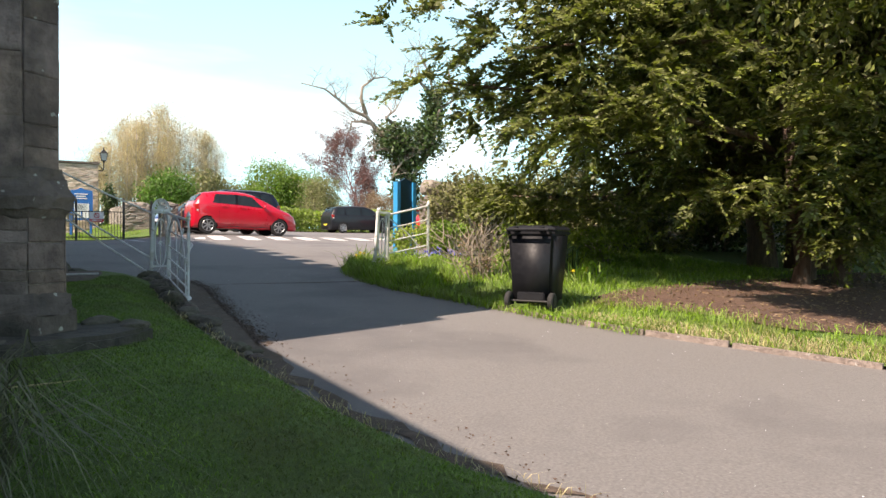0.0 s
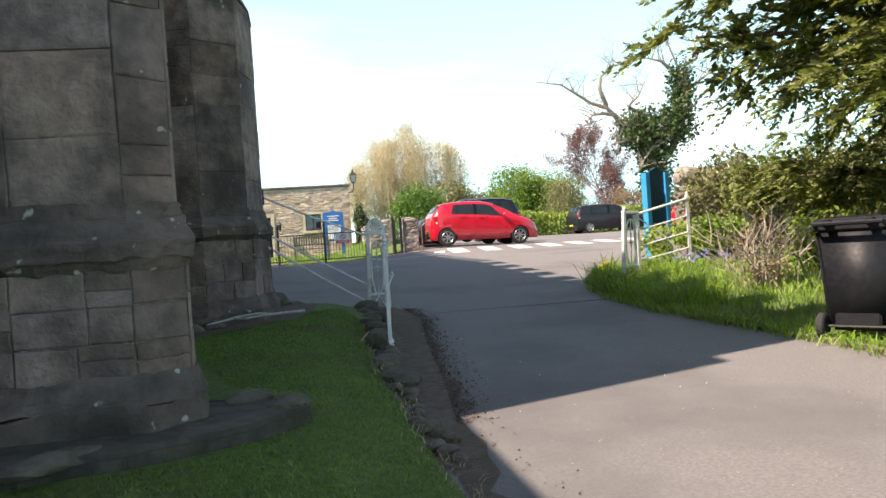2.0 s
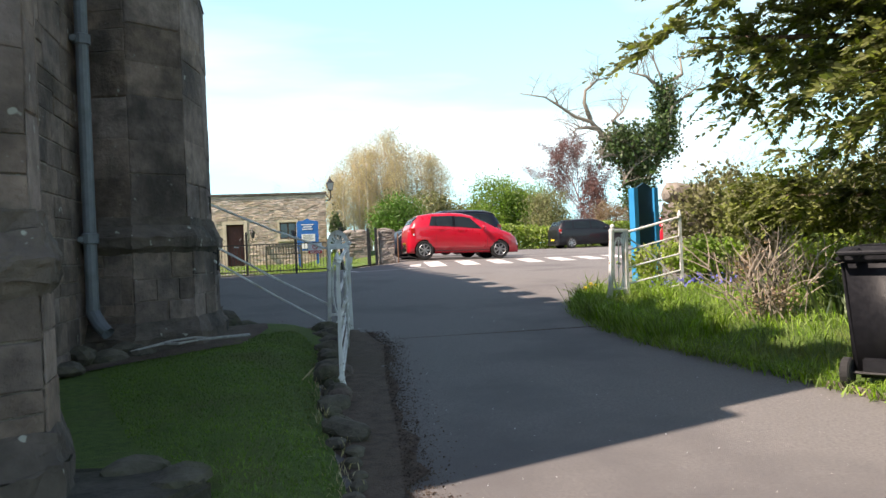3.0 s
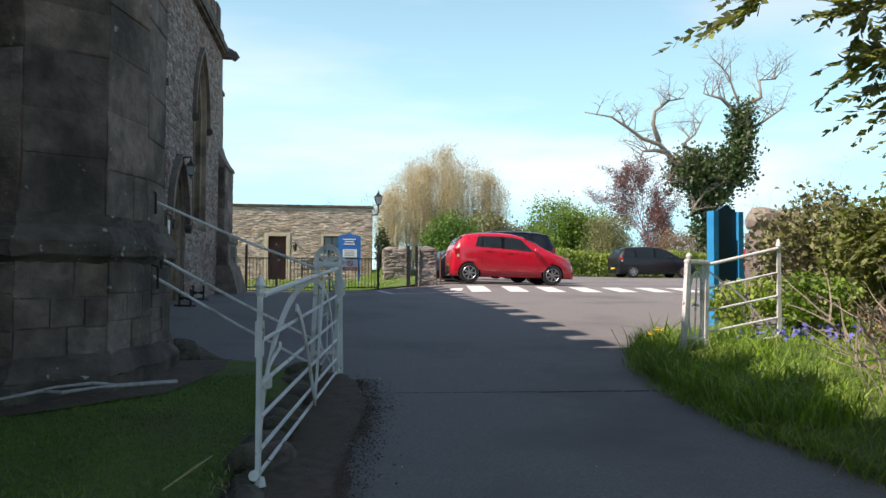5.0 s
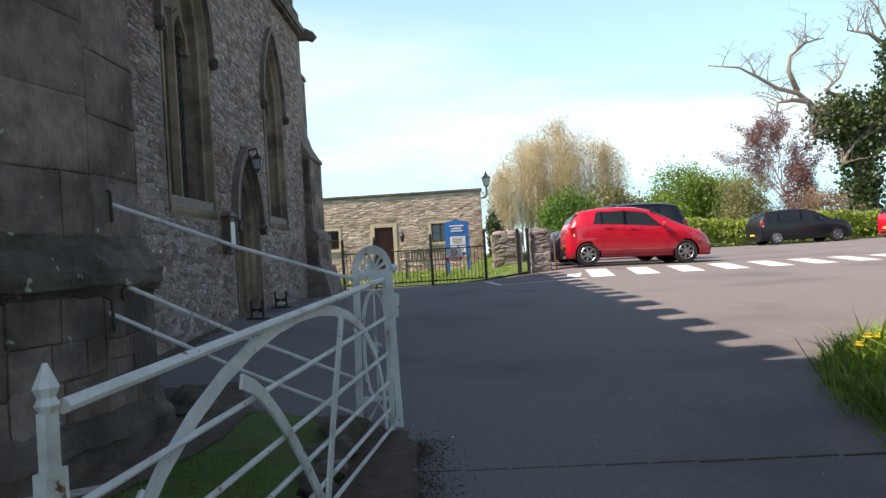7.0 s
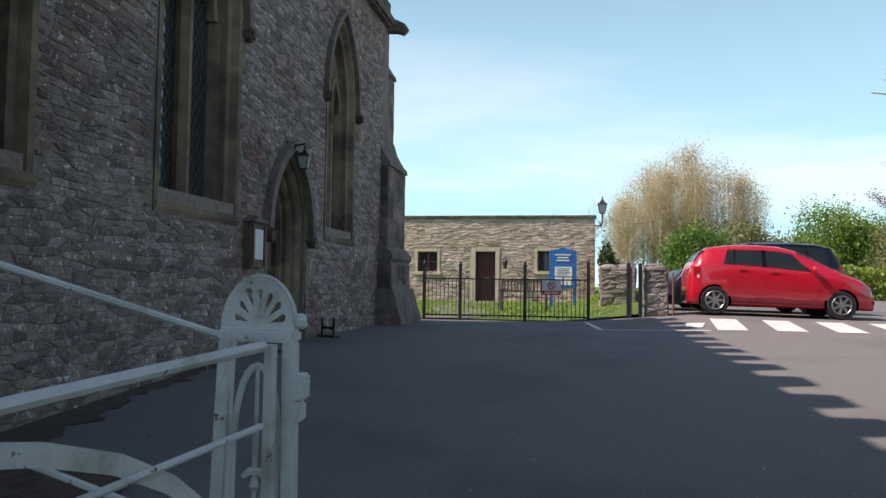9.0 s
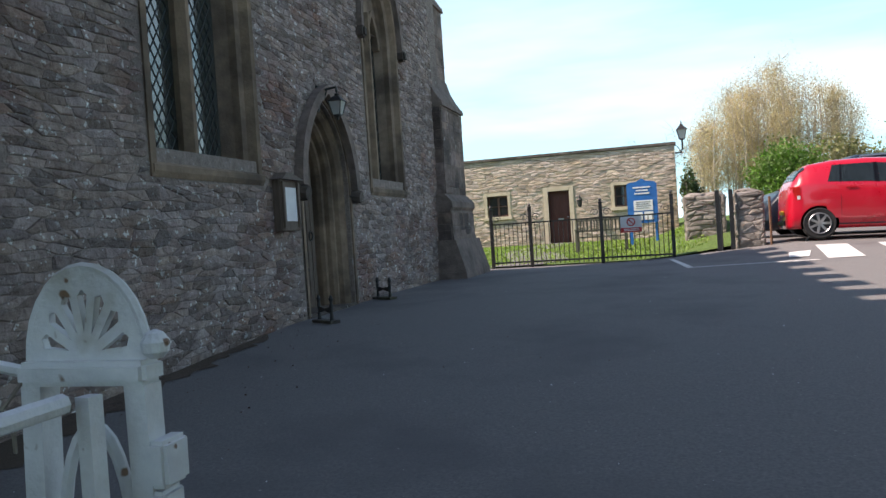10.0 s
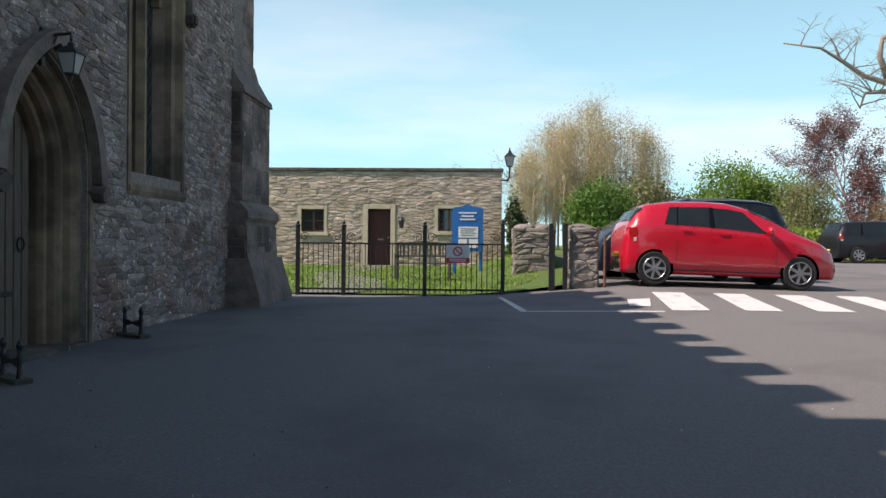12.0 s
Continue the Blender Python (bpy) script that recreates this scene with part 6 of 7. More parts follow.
def vehicle(name, label, rows, paint, at_m, wheelbase, rw, glass_runs, group="parked cars", low=0.2, roofbars=False):
    """A car lofted from rows of (x, belt, top, half width at the belt, half width at the roof), nose towards +x."""
    ob = thing(name, label, "car", at_m, group)
    key = np.array(rows, float)
    xs = np.concatenate([np.linspace(a, b, 4)[:-1] for a, b in zip(key[:-1, 0], key[1:, 0])] + [key[-1:, 0]])

    def row(x):
        return [float(np.interp(x, key[:, 0], key[:, k])) for k in range(1, 5)]

    def ring(x):
        b, t, w, v = row(x)
        up = max(t - b, 0.01)
        return [(w * 0.86, low), (w * 0.96, low + 0.06), (w * 0.995, low + 0.22), (w * 1.0, b * 0.72), (w * 0.985, b - 0.05), (w * 0.965, b), (v + (w * 0.965 - v) * 0.18, b + up * 0.80), (v * 0.93, b + up * 0.93), (v * 0.7, b + up * 0.985), (0, t)]

    def side_point(x, f, s, out=0.005):
        """On the glass side, f from the belt (0) to the roof's edge (1)."""
        r = ring(x)
        p, q = r[5], r[6]
        return Vector((x, s * (p[0] + (q[0] - p[0]) * f + out), p[1] + (q[1] - p[1]) * f + out * 0.4))

    bm = bmesh.new()
    rings = []
    for x in xs:
        half = ring(x)
        loop = [(y, z) for y, z in half] + [(-y, z) for y, z in half[-2::-1]]
        rings.append([bm.verts.new((x, y, z)) for y, z in loop])
    for a, b in zip(rings, rings[1:]):
        for k in range(len(a) - 1):
            bm.faces.new((a[k], b[k], b[k + 1], a[k + 1]))
        bm.faces.new((a[-1], b[-1], b[0], a[0]))
    bm.faces.new(rings[0])
    bm.faces.new(rings[-1][::-1])
    bmesh.ops.recalc_face_normals(bm, faces=bm.faces[:])
    body = part("body", bm, paint, ob, smooth=True)

    def patch(name_, f, nu, nv, mat, label_=""):
        m = bmesh.new()
        g = [[m.verts.new(f(u / nu, v / nv)) for u in range(nu + 1)] for v in range(nv + 1)]
        for v in range(nv):
            for u in range(nu):
                m.faces.new((g[v][u], g[v][u + 1], g[v + 1][u + 1], g[v + 1][u]))
        bmesh.ops.solidify(m, geom=m.faces[:], thickness=0.003)
        return part(name_, m, mat, ob, label_, smooth=False)

    for s in (-1, 1):
        for x0, x1, lean0, lean1 in glass_runs:
            patch("side_window", lambda u, v: side_point((x0 + lean0 * v) * (1 - u) + (x1 + lean1 * v) * u, 0.06 + 0.88 * v, s), 8, 3, "car_glass")
        for g0, g1 in zip(glass_runs, glass_runs[1:]):
            patch("door_pillar", lambda u, v: side_point((g0[1] + g0[3] * v) * (1 - u) + (g1[0] + g1[2] * v) * u, 0.04 + 0.92 * v, s, 0.004), 2, 3, "car_black")
        for x in [(glass_runs[0][1] + glass_runs[1][0]) / 2, glass_runs[-1][1] + 0.12]:
            r = ring(x)
            part("door_seam", tube([(x, s * (r[2][0] + 0.001), r[2][1]), (x, s * (r[3][0] + 0.001), r[3][1]), (x, s * (r[5][0] + 0.001), r[5][1])], 0.003, 4), "car_black", ob)
        for x in [gr[0] + 0.16 for gr in glass_runs[-2:]]:
            r = ring(x)
            part("door_handle", box(x - 0.09, x + 0.09, s * r[4][0] - 0.02, s * r[4][0] + 0.02, r[4][1] - 0.045, r[4][1] - 0.015, 0.008), paint, ob)
        # black tube along the sill, drawn for the shadow under the body side
        part("sill_trim", tube([(x, s * (ring(x)[1][0] + 0.002), ring(x)[1][1] + 0.02) for x in np.linspace(-wheelbase / 2 + rw, wheelbase / 2 - rw, 6)], 0.012, 5), "car_black", ob)
        mx = glass_runs[-1][1] - 0.02
        bmm = bmesh.new()
        bmesh.ops.create_icosphere(bmm, subdivisions=2, radius=0.5, matrix=Matrix.LocRotScale((mx, s * (ring(mx)[5][0] + 0.10), ring(mx)[5][1] + 0.07), None, (0.13, 0.24, 0.16)))
        part("door_mirror", bmm, paint, ob, smooth=True)
        xf, xr = key[-1, 0], key[0, 0]
        patch("headlight", lambda u, v: Vector(((xf - 0.14 - 0.36 * u), s * (ring(xf - 0.14 - 0.36 * u)[4][0] * (0.80 + 0.19 * u) + 0.008), ring(xf - 0.14 - 0.36 * u)[4][1] - 0.015 - 0.13 * (1 - v) * (1 - 0.55 * u) + 0.03)), 5, 3, "lamp_clear")
        patch("tail_light", lambda u, v: Vector((xr + 0.05 + 0.16 * u, s * (ring(xr + 0.03 + 0.2 * u)[4][0] + 0.008), key[2, 1] - 0.24 + 0.26 * v)), 4, 3, "tail_red")
        patch("tail_light", lambda u, v: Vector((xr + 0.07 + 0.14 * u, s * (ring(xr + 0.03 + 0.2 * u)[4][0] + 0.012), key[2, 1] - 0.22 + 0.07 * v)), 4, 2, "lamp_clear")
        for sx in (-1, 1):
            cx = sx * wheelbase / 2
            yy = s * (ring(cx)[2][0] - 0.085)
            wh = part("wheel", lathe([(rw * 0.62, -0.085), (rw * 0.9, -0.095), (rw, -0.06), (rw, 0.06), (rw * 0.9, 0.095), (rw * 0.62, 0.085)], 28), "tyre", ob, at=pose(cx, yy, rw, 90 * s, 0, 0), smooth=False)
            part("rim", lathe([(rw * 0.57, -0.09), (rw * 0.64, -0.092), (rw * 0.66, -0.08), (rw * 0.64, 0.02), (rw * 0.2, 0.02)], 24), "car_black", wh)
            for k in range(7):
                a = k * 2 * math.pi / 7
                c, n2 = math.cos(a), math.sin(a)
                part("spoke", ribbon([(c * rw * 0.08, n2 * rw * 0.08, -0.085), (c * rw * 0.35, n2 * rw * 0.35, -0.093), (c * rw * 0.63, n2 * rw * 0.63, -0.090)], rw * 0.15, 0.012, (-n2, c, 0)), "alloy", wh)
            part("rim_lip", tube([(rw * 0.625 * math.cos(t), rw * 0.625 * math.sin(t), -0.094) for t in (k * math.pi / 14 for k in range(29))], rw * 0.035, 5), "alloy", wh)
            part("hub_cap", lathe([(rw * 0.13, -0.10), (rw * 0.13, -0.08)], 10), "alloy", wh)
            ra_ = rw * 1.09
            m = bmesh.new()
            out = s * (ring(cx)[3][0] + 0.004)
            arc = [(cx + ra_ * math.cos(t), rw + ra_ * math.sin(t)) for t in (-0.32 + k * (math.pi + 0.64) / 20 for k in range(21))]
            face = m.faces.new([m.verts.new((x, out, max(z, low * 0.8))) for x, z in arc])
            bmesh.ops.solidify(m, geom=[face], thickness=0.003 * s)
            part("wheel_arch", m, "tyre", ob)
            wh.matrix_basis = pose(cx, s * (ring(cx)[3][0] - 0.075), rw, 90 * s, 0, 0)
    # glass fore and aft, bumpers, plates
    peak = max(range(len(rows)), key=lambda i: rows[i][2])
    xw0, xw1 = None, None
    for i in range(peak, len(rows)):
        if rows[i][2] < rows[peak][2] - 0.06 and xw0 is None:
            xw0 = rows[i][0]
        if rows[i][2] - rows[i][1] < 0.16:
            xw1 = rows[i][0]
            break

    def over(x, f, out=0.006):
        r = ring(x)
        ys = [r[9], r[8], r[7], r[6]]
        k = abs(f) * 2.9
        i = min(int(k), 2)
        y = ys[i][0] + (ys[i + 1][0] - ys[i][0]) * (k - i)
        z = ys[i][1] + (ys[i + 1][1] - ys[i][1]) * (k - i)
        return Vector((x, math.copysign(y, f) if f else 0.0, z + out))

    patch("windscreen", lambda u, v: over(xw0 + 0.02 + (xw1 - xw0 - 0.03) * v, (u - 0.5) * 1.9, 0.008), 12, 6, "car_glass")
    patch("rear_window", lambda u, v: over(rows[2][0] + 0.03 + (rows[4][0] - rows[2][0] - 0.10) * v, (u - 0.5) * 1.98, 0.010) + Vector((-0.008, 0, 0)), 14, 5, "car_glass")
    part("rear_bumper", box(key[0, 0] - 0.03, key[0, 0] + 0.05, -0.40, 0.40, low + 0.06, low + 0.16, 0.02), "car_black", ob)
    part("front_grille", box(key[-1, 0] - 0.06, key[-1, 0] + 0.012, -0.45, 0.45, low + 0.08, low + 0.2, 0.015), "car_black", ob)
    part("number_plate", box(key[0, 0] - 0.016, key[0, 0] + 0.05, -0.24, 0.24, 0.47, 0.55, 0.004), "petal", ob, "plain yellow plate")
    part("number_plate", box(key[-1, 0] - 0.08, key[-1, 0] + 0.022, -0.26, 0.26, 0.42, 0.52, 0.004), "paper", ob, "plain white plate")
    if roofbars:
        for s in (-1, 1):
            part("roof_rail", tube([over(x, s * 0.93, 0.04) for x in np.linspace(rows[3][0] + 0.1, rows[6][0], 7)], 0.016, 6), "alloy", ob)
    return ob


vehicle("car", "bright red five-door hatchback parked beside the zebra crossing", [(x * (0.91 if x < -1.4 else 0.96 if x < 0 else 1.0), b_ * 0.985, t_ * 0.985, w_, v_) for x, b_, t_, w_, v_ in HATCH], "car_red", pose(7.44, 26.97, 1.52, 0, 1.6, 0), 2.47, 0.30, [(-1.08, -0.88, 0.10, 0.03), (-0.85, -0.30, 0.03, 0.0), (-0.22, 0.70, 0.0, -0.40)])
vehicle("car", "dark navy estate car with roof rails parked behind the red hatchback", scaled(SUV, 0.90, 1.0, 0.95), "car_navy", pose(7.52, 29.2, 1.52, 0, 0, 186), 2.4, 0.34, [(-1.63, -1.19, 0.1, 0.04), (-1.1, -0.22, 0.0, 0.0), (-0.13, 0.6, 0.0, -0.28)], roofbars=True)
vehicle("car", "metallic blue saloon parked beyond the stone wall", scaled(HATCH, 0.97, 0.98, 1.0), "car_blue", pose(7.6, 33.4, 1.62, 0, 0, 186), 2.45, 0.31, [(-1.2, -0.36, 0.1, 0.0), (-0.28, 0.66, 0.0, -0.38)])
vehicle("car", "black people carrier parked along the road", scaled(SUV, 1.02, 0.98, 0.97), "car_black", pose(19.5, 43.85, 1.62, 0, 0, 2), 2.9, 0.33, [(-1.85, -1.35, 0.12, 0.04), (-1.25, -0.25, 0.0, 0.0), (-0.15, 0.68, 0.0, -0.32)])
vehicle("car", "red hatchback parked further along the road", scaled(HATCH, 1.0, 1.0, 1.0), "car_red", pose(23.2, 39.6, 1.6, 0, 0, 4), 2.5, 0.30, [(-1.2, -0.36, 0.1, 0.0), (-0.28, 0.70, 0.0, -0.40)])

# ---- trees and plants ----
def leaves(name, mesh, parent=None, label=""):
    ob = new(name, mesh)
    ob.parent = parent
    if label:
        tagged(ob, label)
    return ob


def blades(rng, spots, height, width, mat, name, lean=0.35, droop=0.25):
    """Grass blades as bent strips at the given feet (x, y, z), in one mesh."""
    p = np.asarray(spots, float)
    k = len(p)
    h = height * rng.uniform(0.5, 1.3, (k, 1))
    ang = rng.uniform(0, 2 * np.pi, k)
    side = np.stack([np.cos(ang), np.sin(ang), 0 * ang], 1) * width * rng.uniform(0.6, 1.3, (k, 1))
    fall = rng.normal(0, 1, (k, 3))
    fall[:, 2] = 0
    fall *= lean * h
    mid = p + fall * 0.4 + np.concatenate([np.zeros((k, 2)), h * 0.62], 1)
    tip = p + fall * 1.25 + np.concatenate([np.zeros((k, 2)), h * (1 - droop * rng.uniform(0, 1, (k, 1)))], 1)
    pts = np.stack([p - side / 2, p + side / 2, mid + side * 0.4, mid - side * 0.4, tip], 1).reshape(-1, 3)
    idx = np.arange(k)[:, None] * 5
    loops = np.concatenate([idx + [0, 1, 2, 3], idx + [3, 2, 4]], 1).ravel()
    me = bpy.data.meshes.new(name)
    me.vertices.add(len(pts))
    me.vertices.foreach_set("co", pts.ravel())
    me.loops.add(7 * k)
    me.loops.foreach_set("vertex_index", loops.astype(np.int32))
    me.polygons.add(2 * k)
    me.polygons.foreach_set("loop_start", (np.arange(k)[:, None] * 7 + [0, 4]).ravel().astype(np.int32))
    me.update(calc_edges=True)
    me.materials.append(M[mat])
    return me


def tree(name, label, wood, wood_mat, crowns, category="tree", group=""):
    """A trunk mesh and its crown meshes under one thing."""
    ob = thing(name, label, category, group=group)
    part("trunk", wood, wood_mat, ob, smooth=True)
    for me in crowns:
        leaves("crown", me, ob)
    return ob


# the yew
rs = np.random.default_rng(5)
YC = np.array((13.8, 7.7, 5.6))
bm = bmesh.new()
tips = []
for bx, by, lx, ly in ((14.4, 9.8, -0.05, 0.0), (14.9, 9.4, 0.12, -0.1), (13.9, 10.3, -0.15, 0.05)):
    tube([(bx, by, 0.8), (bx + lx * 0.6, by, 1.6), (bx + lx * 2, by + ly * 2, 3.0), (bx + lx * 4, by + ly * 4, 5.5), (bx + lx * 5, by + ly * 6, 8.5)], [0.34, 0.26, 0.24, 0.19, 0.08], 9, bm)
for bx, by, top in ((11.3, 7.7, (11.0, 7.9, 4.2)), (11.9, 7.4, (12.6, 7.2, 4.0)), (12.2, 8.2, (12.4, 8.8, 4.5))):
    tube([(bx, by, 0.7), (bx + 0.1, by, 1.2), (bx - 0.05, by + 0.05, 2.0), (bx * 0.5 + top[0] * 0.5, by * 0.5 + top[1] * 0.5, 3.0), top], [0.17, 0.12, 0.10, 0.09, 0.05], 8, bm)
limb_paths = []
for k in range(46):
    a = rs.uniform(0, 2 * np.pi)
    z0 = rs.uniform(1.9, 7.5)
    reach = 0.93 * np.sqrt(max(0.15, 1 - ((z0 + 0.6 - YC[2]) / 5.3) ** 2))
    end = np.array((YC[0] + 6.4 * reach * np.cos(a), YC[1] + 5.7 * reach * np.sin(a), z0 + rs.uniform(-0.5, 0.9)))
    start = np.array((14.2 + rs.uniform(-0.3, 0.3), 9.3 + rs.uniform(-0.3, 0.3), z0 - 0.4))
    pts = [start + (end - start) * f + np.array((0, 0, 0.7 * np.sin(np.pi * f))) + rs.normal(0, 0.15, 3) * (f > 0) for f in np.linspace(0, 1, 7)]
    tube([tuple(p) for p in pts], list(np.linspace(0.10, 0.015, 7)), 5, bm)
    limb_paths.append(pts)
low = [((14.2, 9.2, 2.6), (9.6, 9.0, 3.6), (7.4, 9.2, 3.75), (5.7, 9.4, 3.75)), ((14.2, 9.2, 4.6), (9.5, 8.6, 5.4), (7.2, 8.9, 5.2), (5.5, 9.4, 4.95)), ((14.0, 9.2, 2.6), (10.5, 8.0, 3.2), (8.2, 8.0, 3.4), (6.7, 8.5, 3.2)), ((14.0, 9.2, 4), (10, 7.6, 4.5), (8, 8.2, 4.4), (6.6, 8.7, 4.2)),
       ((13.6, 8.6, 4.2), (10.6, 5.6, 4.8), (8.6, 4.6, 4.9), (6.4, 3.8, 4.8)), ((14.0, 9.8, 2.3), (11.5, 11.4, 2.4), (10, 12.1, 2.35), (9.0, 12.6, 2.4)), ((14.2, 9.2, 5.5), (10, 9, 6.6), (7.5, 9.3, 6.2), (6.2, 9.6, 5.7))]
for pts in low:
    tube(pts, [0.1, 0.06, 0.035, 0.012], 5, bm)
    limb_paths.append([np.array(p) for p in (pts[0], pts[1], np.add(pts[1], pts[2]) / 2, pts[2], np.add(pts[2], pts[3]) / 2, pts[3])])
cl = []
for pts in limb_paths:
    for f in np.linspace(0.35, 1.0, 15):
        i = min(int(f * (len(pts) - 1)), len(pts) - 2)
        q = pts[i] + (pts[i + 1] - pts[i]) * (f * (len(pts) - 1) - i)
        for _ in range(3):
            cl.append(q + rs.normal(0, 1, 3) * (0.5, 0.5, 0.30))
d = rs.normal(0, 1, (900, 3))
d /= np.linalg.norm(d, axis=1, keepdims=True)
d = d[d[:, 2] > -0.72]
rr = rs.uniform(0.80, 1.02, (len(d), 1)) * (1 + 0.07 * np.sin(d[:, :1] * 7) + 0.06 * np.cos(d[:, 1:2] * 9 + 1))
cl = np.concatenate([np.array(cl), YC + d * rr * (6.5, 5.8, 5.3)])
cl = cl[(cl[:, 2] > 1.95) & ((cl[:, 0] > 8.2) | (cl[:, 2] > 2.75))]
skirt = np.stack([rs.uniform(10.4, 14.0, 130), rs.uniform(6.4, 7.6, 130), 1.5 + 1.6 * rs.uniform(0, 1, 130)], 1)
skirt[:, 2] += np.where(skirt[:, 0] < 11.0, 0.7, 0.0)
# foliage added behind the crown to shade the shrubs along the wall
rear_shade = blob_points(rs, (15.2, 13.2, 4.6), (3.4, 2.2, 3.6), 420, 0.3)
# clumps added above the view, in the sun's way, to dapple the bare earth
over = np.stack([rs.uniform(5.4, 8.2, 230), rs.uniform(2.6, 5.6, 230), rs.uniform(4.4, 5.2, 230)], 1)
cl = np.concatenate([cl, skirt, over, rear_shade[rear_shade[:, 2] > 1.4]])


def spray_mesh(name, clumps, mat, rng_, twigs=7, per=24, reach=0.55, size=0.10, width=0.30, droop=0.35, outward=None):
    """Feathery sprays: leaves set in two ranks along short drooping twigs round each clump."""
    c = np.repeat(np.asarray(clumps, float), twigs, axis=0)
    k = len(c)
    d_ = rng_.normal(0, 1, (k, 3)) * (1, 1, 0.5)
    if outward is not None:
        o = c - outward
        d_ += 0.8 * o / (np.linalg.norm(o, axis=1, keepdims=True) + 1e-9)
    d_ /= np.linalg.norm(d_, axis=1, keepdims=True)
    s_ = np.cross(d_, (0, 0, 1.0)) + rng_.normal(0, 0.15, (k, 3))
    s_ /= np.linalg.norm(s_, axis=1, keepdims=True)
    ln = reach * rng_.uniform(0.5, 1.25, (k, 1))
    f_ = np.linspace(0.08, 1.0, per)[None, :, None]
    pos = c[:, None] + d_[:, None] * ln[:, None] * f_ + np.array((0, 0, -1.0)) * droop * ln[:, None] * f_ ** 2
    rank = np.where(np.arange(per) % 2 == 0, 1.0, -1.0)[None, :, None]
    ld = d_[:, None] * 0.75 + s_[:, None] * rank * 0.75 + rng_.normal(0, 0.22, (k, per, 3)) - np.array((0, 0, 0.2)) * f_
    ld /= np.linalg.norm(ld, axis=2, keepdims=True)
    sz = size * rng_.uniform(0.7, 1.3, (k, per, 1)) * (1.15 - 0.5 * f_)
    nrm_ = np.cross(ld, rng_.normal(0, 0.5, (k, per, 3)) + (0, 0, 1.0))
    nrm_ /= np.linalg.norm(nrm_, axis=2, keepdims=True)
    tip = pos + ld * sz * 1.5
    mid_ = pos + ld * sz * 0.7
    pts_ = np.stack([pos, mid_ + nrm_ * sz * width, tip, mid_ - nrm_ * sz * width], 2).reshape(-1, 3)
    n_ = k * per
    me = bpy.data.meshes.new(name)
    me.vertices.add(4 * n_)
    me.vertices.foreach_set("co", pts_.ravel())
    me.loops.add(4 * n_)
    me.loops.foreach_set("vertex_index", np.arange(4 * n_, dtype=np.int32))
    me.polygons.add(n_)
    me.polygons.foreach_set("loop_start", np.arange(0, 4 * n_, 4, dtype=np.int32))
    me.update(calc_edges=True)
    me.materials.append(M[mat])
    return me


crown_mesh = spray_mesh("yew_sprays", cl, "yew_leaf", rs, 7, 28, 0.58, 0.073, 0.38, 0.22, np.array((14.0, 9.0, 4.5)))
d = rs.normal(0, 1, (900, 3))
d /= np.linalg.norm(d, axis=1, keepdims=True)
inner = YC + np.array((0.4, 0, 0.3)) + d * rs.uniform(0.35, 0.80, (900, 1)) * (6.2, 5.6, 5.0)
inner = inner[inner[:, 2] > 2.6]
inner_mesh = leaf_mesh("inner_sprays", inner, 0.15, "yew_leaf", rs, width=0.4, per=90, spread=0.36)
tree("yew_tree", "large spreading dark green yew with low boughs over the verge", bm, "bark", [crown_mesh, inner_mesh])


def bush(name, label, centre, radii, mat, count, size, seed, stems=5, wood="twig", category="shrub", width=0.55, shell=0.4, group=""):
    g = np.random.default_rng(seed)
    ob = thing(name, label, category, group=group)
    m = bmesh.new()
    zb = centre[2] - radii[2]
    for k in range(stems):
        a = g.uniform(0, 6.28)
        tube([(centre[0] + 0.1 * np.cos(a), centre[1] + 0.1 * np.sin(a), zb), (centre[0] + 0.35 * radii[0] * np.cos(a), centre[1] + 0.35 * radii[1] * np.sin(a), centre[2] - 0.2 * radii[2]), (centre[0] + 0.7 * radii[0] * np.cos(a), centre[1] + 0.7 * radii[1] * np.sin(a), centre[2] + 0.5 * radii[2])], [0.04 * radii[2], 0.025 * radii[2], 0.008], 5, m)
    part("woody_stem", m, wood, ob)
    lumps = blob_points(g, centre, np.array(radii) * 0.85, max(8, count // 60), shell)
    c = lumps[g.integers(0, len(lumps), count)] + g.normal(0, 1, (count, 3)) * np.array(radii) * 0.16
    c = c[c[:, 2] > zb + 0.02]
    leaves("foliage", leaf_mesh("foliage", c, size, mat, g, width=width), ob)
    return ob


def twiggy(name, label, base, height, seed, mat="twig", levels=3, thick=0.14, spread=0.8, kids=5, lean=(0, 0), leaf=None, category="tree", first=0.3):
    g = np.random.default_rng(seed)
    wood, ends = branch_tree(g, base, height, lean, levels, thick, spread, kids, first=first)
    crowns = []
    if leaf:
        crowns = [leaf_mesh("leaves", [tuple(e) for e in ends], leaf[1], leaf[0], g, per=leaf[2], spread=leaf[3])]
    return tree(name, label, wood, mat, crowns, category)


